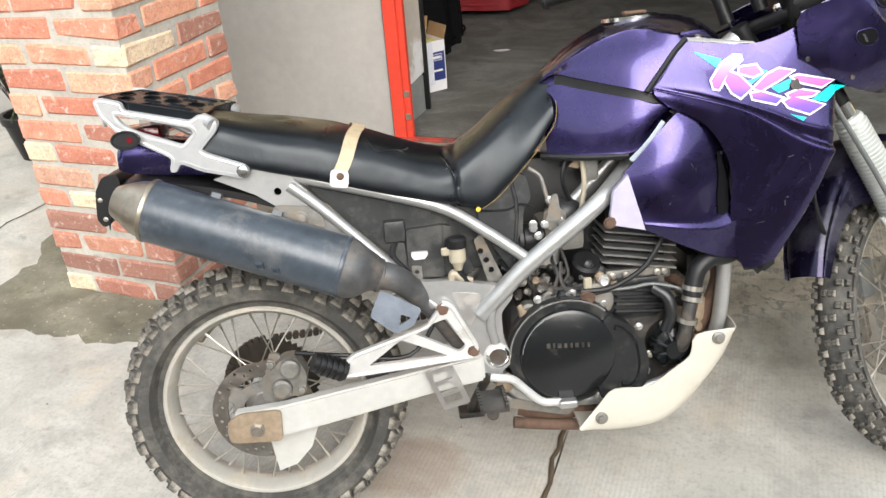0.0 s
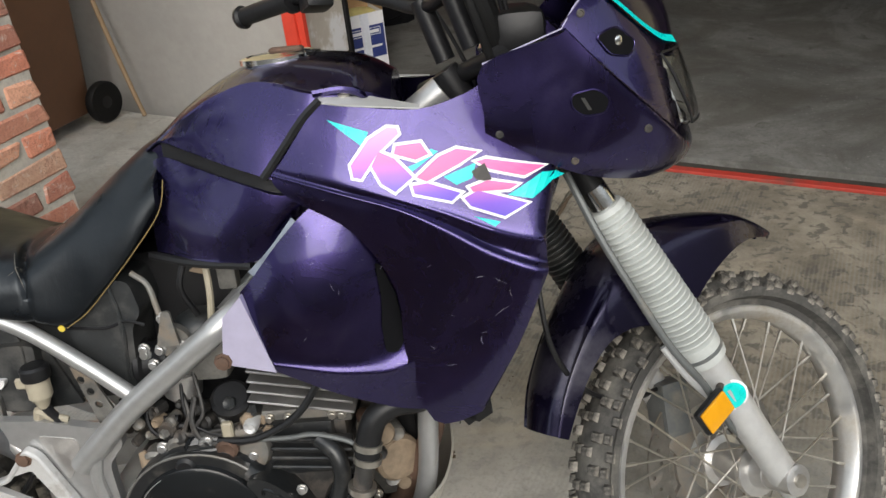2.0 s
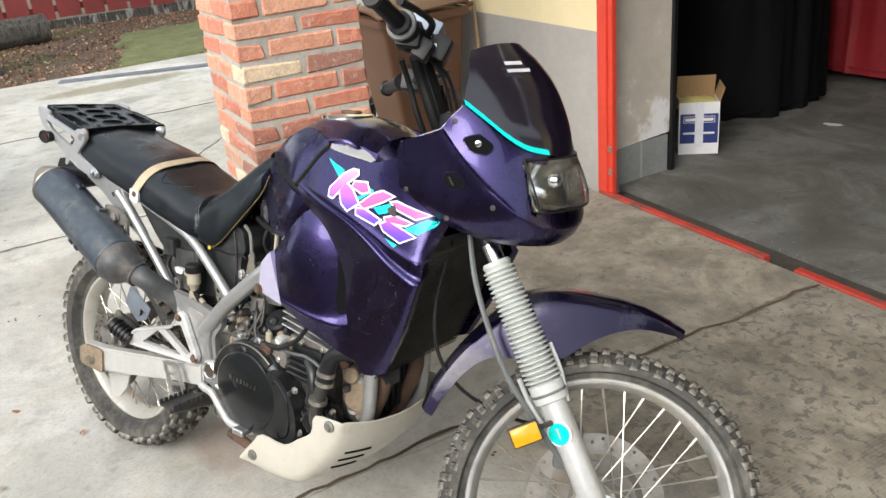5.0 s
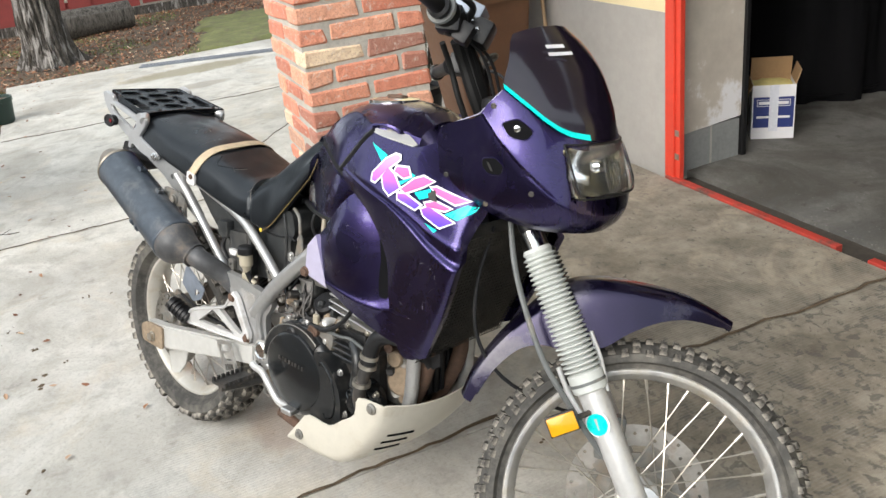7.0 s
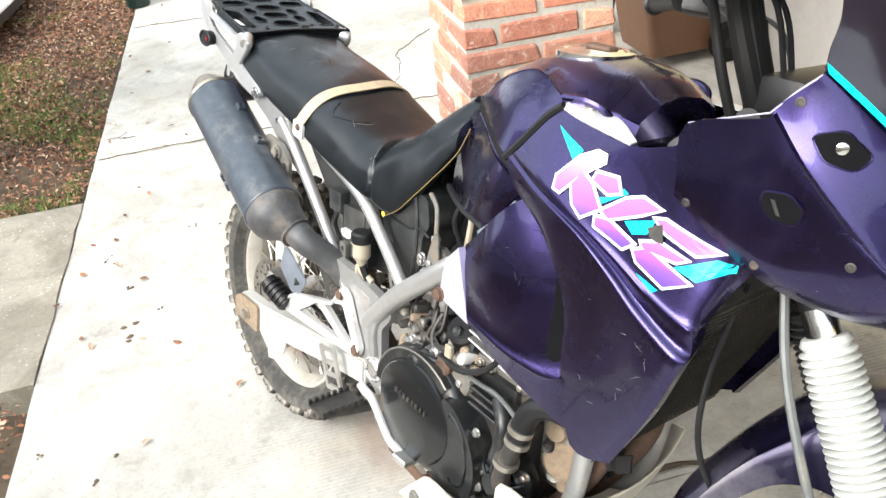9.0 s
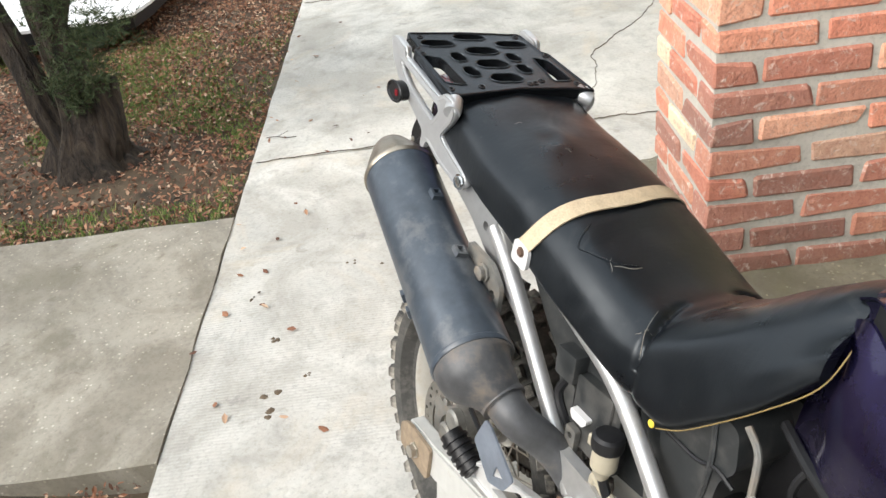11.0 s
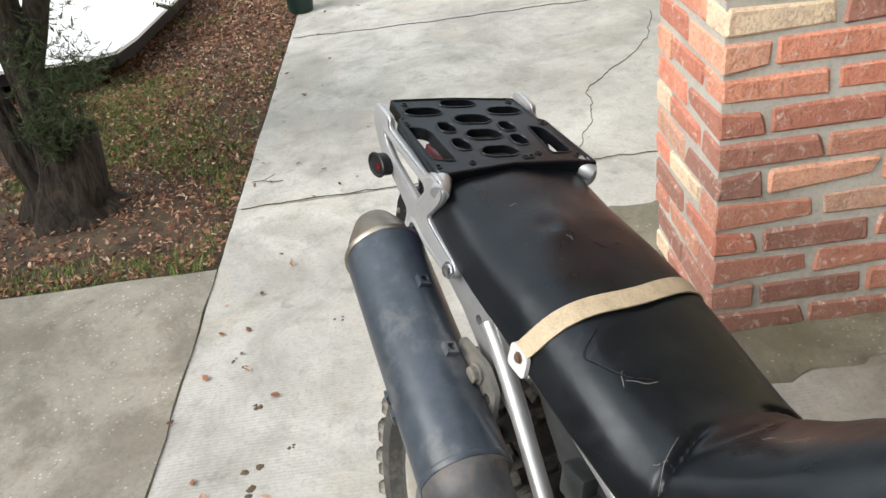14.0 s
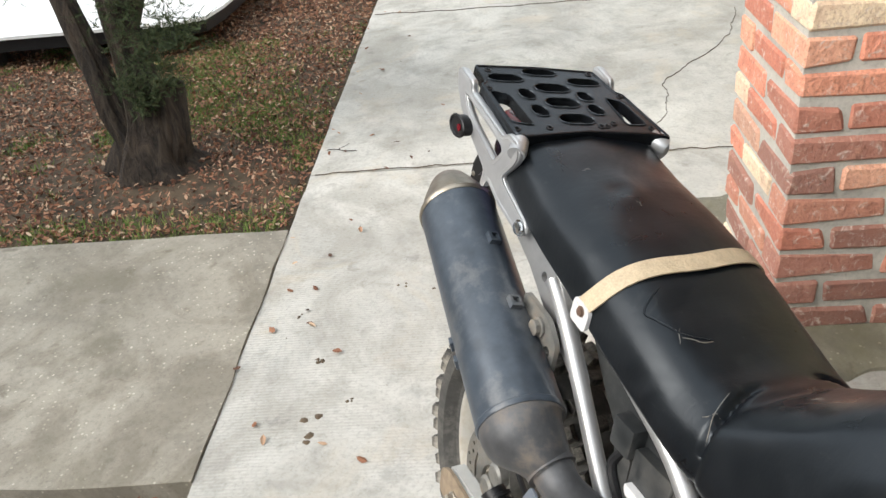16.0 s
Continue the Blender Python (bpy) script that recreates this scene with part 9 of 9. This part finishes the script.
def dark_shrub():
    """Tangled dry potted plant between the pillar and the bin."""
    s = holder("potted_plant", site_m(-1.85, -0.55), "tangled dark potted plant behind the brick pillar", "plant")
    part("pot", lathe([(0.10, 0), (0.14, 0.20), (0.15, 0.20), (0.15, 0.24), (0.13, 0.24), (0.12, 0.21), (0, 0.20)], (0, 0, 0), (0, 0, 1), 24), BLACK_PLASTIC, s)
    bm = bmesh.new()
    rng = random.Random(77)
    for k in range(60):
        a, l = rng.uniform(0, 6.28), rng.uniform(0.3, 0.65)
        c, d = math.cos(a), math.sin(a)
        tube([(0.03 * c, 0.03 * d, 0.2), (0.14 * c, 0.14 * d, 0.2 + l * 0.7), (0.30 * c, 0.30 * d, 0.2 + l * rng.uniform(0.7, 1.0))], 0.0025, 4, 3, bm=bm)
    part("stems", bm, BARK_JUNIPER, s)
    bm = bmesh.new()
    sprays(bm, [((0, 0, 0.5), 0.16), ((0.1, 0.1, 0.65), 0.14)], rng, 130, 0.10, 0.03)
    part("foliage", bm, NEEDLES, s, smooth=0)


def moss_edge(x, y):
    """Distance outside the mossy strip beside the driveway's end (negative inside it)."""
    return max(-6.22 - x - 2.6, x + 6.20, -1.45 + 0.22 * (-6.2 - x) - y, y - 2.2) + 0.30 * noise.noise((x * 1.7, y * 1.7, 5)) + 0.14 * noise.noise((x * 6, y * 6, 2))


def moss_patch():
    bm = bmesh.new()
    n = 44
    xs, ys = np.linspace(-9.0, -6.18, n), np.linspace(-1.7, 2.4, n)
    grid = {(i, k): bm.verts.new((x, y, -0.004 + 0.012 * noise.noise((x * 4, y * 4, 7)))) for i, x in enumerate(xs) for k, y in enumerate(ys) if moss_edge(x, y) < 0.02}
    for i in range(n - 1):
        for k in range(n - 1):
            q = [(i, k), (i + 1, k), (i + 1, k + 1), (i, k + 1)]
            if all(c in grid for c in q):
                bm.faces.new([grid[c] for c in q])
    for v in bm.verts:
        if v.is_boundary:
            v.co.z = -0.05
    site("moss_patch", bm, MOSS, "mossy green strip of ground at the end of the driveway", "moss")


def litter():
    rng = random.Random(42)
    bm = bmesh.new()
    def leaf(x, y, z, s, flat=0.5):
        a, tilt = rng.uniform(0, 6.28), rng.gauss(0, flat)
        m = Matrix.Translation((x, y, z)) @ Matrix.Rotation(a, 4, "Z") @ Matrix.Rotation(tilt, 4, "X") @ Matrix.Rotation(rng.gauss(0, flat), 4, "Y")
        w, c = s * rng.uniform(0.35, 0.6), s * rng.uniform(-0.25, 0.35)
        p = [(-s, 0, 0), (-s * 0.2, -w, c), (s * 0.7, -w * 0.6, c * 0.6), (s, 0, c * 0.2), (s * 0.6, w * 0.7, c * 0.7), (-s * 0.3, w, c)]
        mid = bm.verts.new(m @ Vector((0, 0, 0)))
        vs = [bm.verts.new(m @ Vector(q)) for q in p]
        for i in range(6):
            bm.faces.new((mid, vs[i], vs[(i + 1) % 6]))
    def meadow(x, y):
        return noise.noise((x * 1.1 + 5, y * 1.1, 9)) + 0.4 * noise.noise((x * 4, y * 4, 2))
    def cover(x, y):
        return noise.noise((x * 0.9, y * 0.9, 3)) + 0.5 * noise.noise((x * 2.7, y * 2.7, 6))
    made = 0
    while made < 66000:
        near = rng.random() < 0.64
        x, y = (rng.uniform(-5.6, -0.9), rng.uniform(-6.2, -3.28)) if near else (rng.uniform(-10.3, -4.0), rng.uniform(-8.5, 1.5))
        if moss_edge(x, y) < -0.05:
            continue
        if x > -6.2 and y > -3.27 or (-0.93 < x < 0.40) or cover(x, y) - 0.7 * max(0, meadow(x, y)) < rng.uniform(-1.3, -0.1):
            continue
        h = -0.03 + 0.03 * noise.noise((x * 0.7, y * 0.7, 0)) + 0.012 * noise.noise((x * 3, y * 3, 4))
        leaf(x, y, h + rng.uniform(0.004, 0.018), rng.uniform(0.005, 0.0165) if near else rng.uniform(0.010, 0.026))
        made += 1
    for _ in range(20000):
        x, y = rng.uniform(0.40, 2.6), rng.uniform(-5.2, -3.28)
        if noise.noise((x * 2.1, y * 2.1, 4)) < rng.uniform(-0.7, 0.3):
            continue
        leaf(x, y, -0.026 + rng.uniform(0.0, 0.012), rng.uniform(0.004, 0.013))
    for _ in range(70):
        x, y = rng.uniform(-6.0, 1.2), -3.26 + abs(rng.gauss(0, 0.25))
        leaf(x, y, 0.008, rng.uniform(0.008, 0.018), 0.2)
    thing("leaf_litter", bm, LEAVES, "dry brown leaves strewn over the yard", "leaves", kind="stuff", m=SITE, smooth=0)
    bm = bmesh.new()
    made = 0
    while made < 60000:
        x, y = (rng.uniform(-5.6, -0.9), rng.uniform(-6.2, -3.30)) if rng.random() < 0.7 else (rng.uniform(-10.2, -4.5), rng.uniform(-8, 1.5))
        if x > -6.2 and y > -3.28 or -0.91 < x < 0.40:
            continue
        verge = -1.12 < x < -0.91 and rng.random() < 0.5
        if meadow(x, y) < rng.uniform(0.05, 0.35) and not verge:
            continue
        h = -0.035 + 0.03 * noise.noise((x * 0.7, y * 0.7, 0)) + 0.012 * noise.noise((x * 3, y * 3, 4))
        for _ in range(3):
            a, l, w = rng.uniform(0, 6.28), rng.uniform(0.012, 0.036), rng.uniform(0.0018, 0.0038)
            dx, dy = math.cos(a), math.sin(a)
            ox, oy = x + rng.gauss(0, 0.012), y + rng.gauss(0, 0.012)
            lean = rng.uniform(0.3, 1.1)
            bm.faces.new([bm.verts.new(v) for v in ((ox - dy * w, oy + dx * w, h), (ox + dy * w, oy - dx * w, h), (ox + dx * l * lean, oy + dy * l * lean, h + l))])
        made += 3
    thing("grass", bm, GRASS, "thin patches of short winter grass", "grass", kind="stuff", m=SITE, smooth=0)


def clods():
    """Crumbs of dirt and bits of leaf on the concrete."""
    rng = random.Random(8)
    spots = [(-1.688, 1.369, 0.012), (-1.722, 1.704, 0.014), (-1.66, 1.80, 0.012), (-1.172, 1.305, 0.030), (-1.13, 1.29, 0.022), (-1.222, 1.438, 0.016), (-1.442, 1.377, 0.022), (-1.60, 1.30, 0.010), (0.508, 2.178, 0.016), (-0.55, 1.05, 0.02), (-0.62, 1.12, 0.014), (-0.75, 0.95, 0.012), (-0.25, 0.9, 0.016)]
    spots += [(rng.uniform(-3.5, 2.2), rng.uniform(0.6, 3.2), rng.uniform(0.004, 0.011)) for _ in range(50)]
    c, d = math.cos(radians(19.2)), math.sin(radians(19.2))
    for _ in range(110):
        gx, gy = rng.uniform(0.1, 3.3), -0.035 - abs(rng.gauss(0, 0.03))
        spots.append((-0.36 + c * gx + d * gy, 4.20 - d * gx + c * gy, rng.uniform(0.004, 0.009)))
    bm = bmesh.new()
    for x, y, r in spots:
        for _ in range(3 if r > 0.011 else 1):
            cx, cy, k = x + rng.gauss(0, r * 0.6), y + rng.gauss(0, r * 0.6), r * rng.uniform(0.25, 0.5)
            vs = [bm.verts.new((cx + k * math.cos(a) * rng.uniform(0.6, 1.3), cy + k * math.sin(a) * rng.uniform(0.6, 1.3), 0.0005)) for a in np.linspace(0, 5.5, 7)]
            top = bm.verts.new((cx, cy, 0.002 + k * rng.uniform(0.2, 0.5)))
            for i in range(7):
                bm.faces.new((vs[i], vs[(i + 1) % 7], top))
    thing("dirt_crumbs", bm, CRUMBS, "crumbs of dirt and leaf scattered on the concrete", "dirt", kind="stuff", smooth=0)


porch()
wheeled_bin()
pole()
carton()
garage_things()
white_board()
juniper()
yard_tree()
log_and_fence()
flower_pot()
drain_grate()
twig()
dark_shrub()
moss_patch()
litter()
clods()
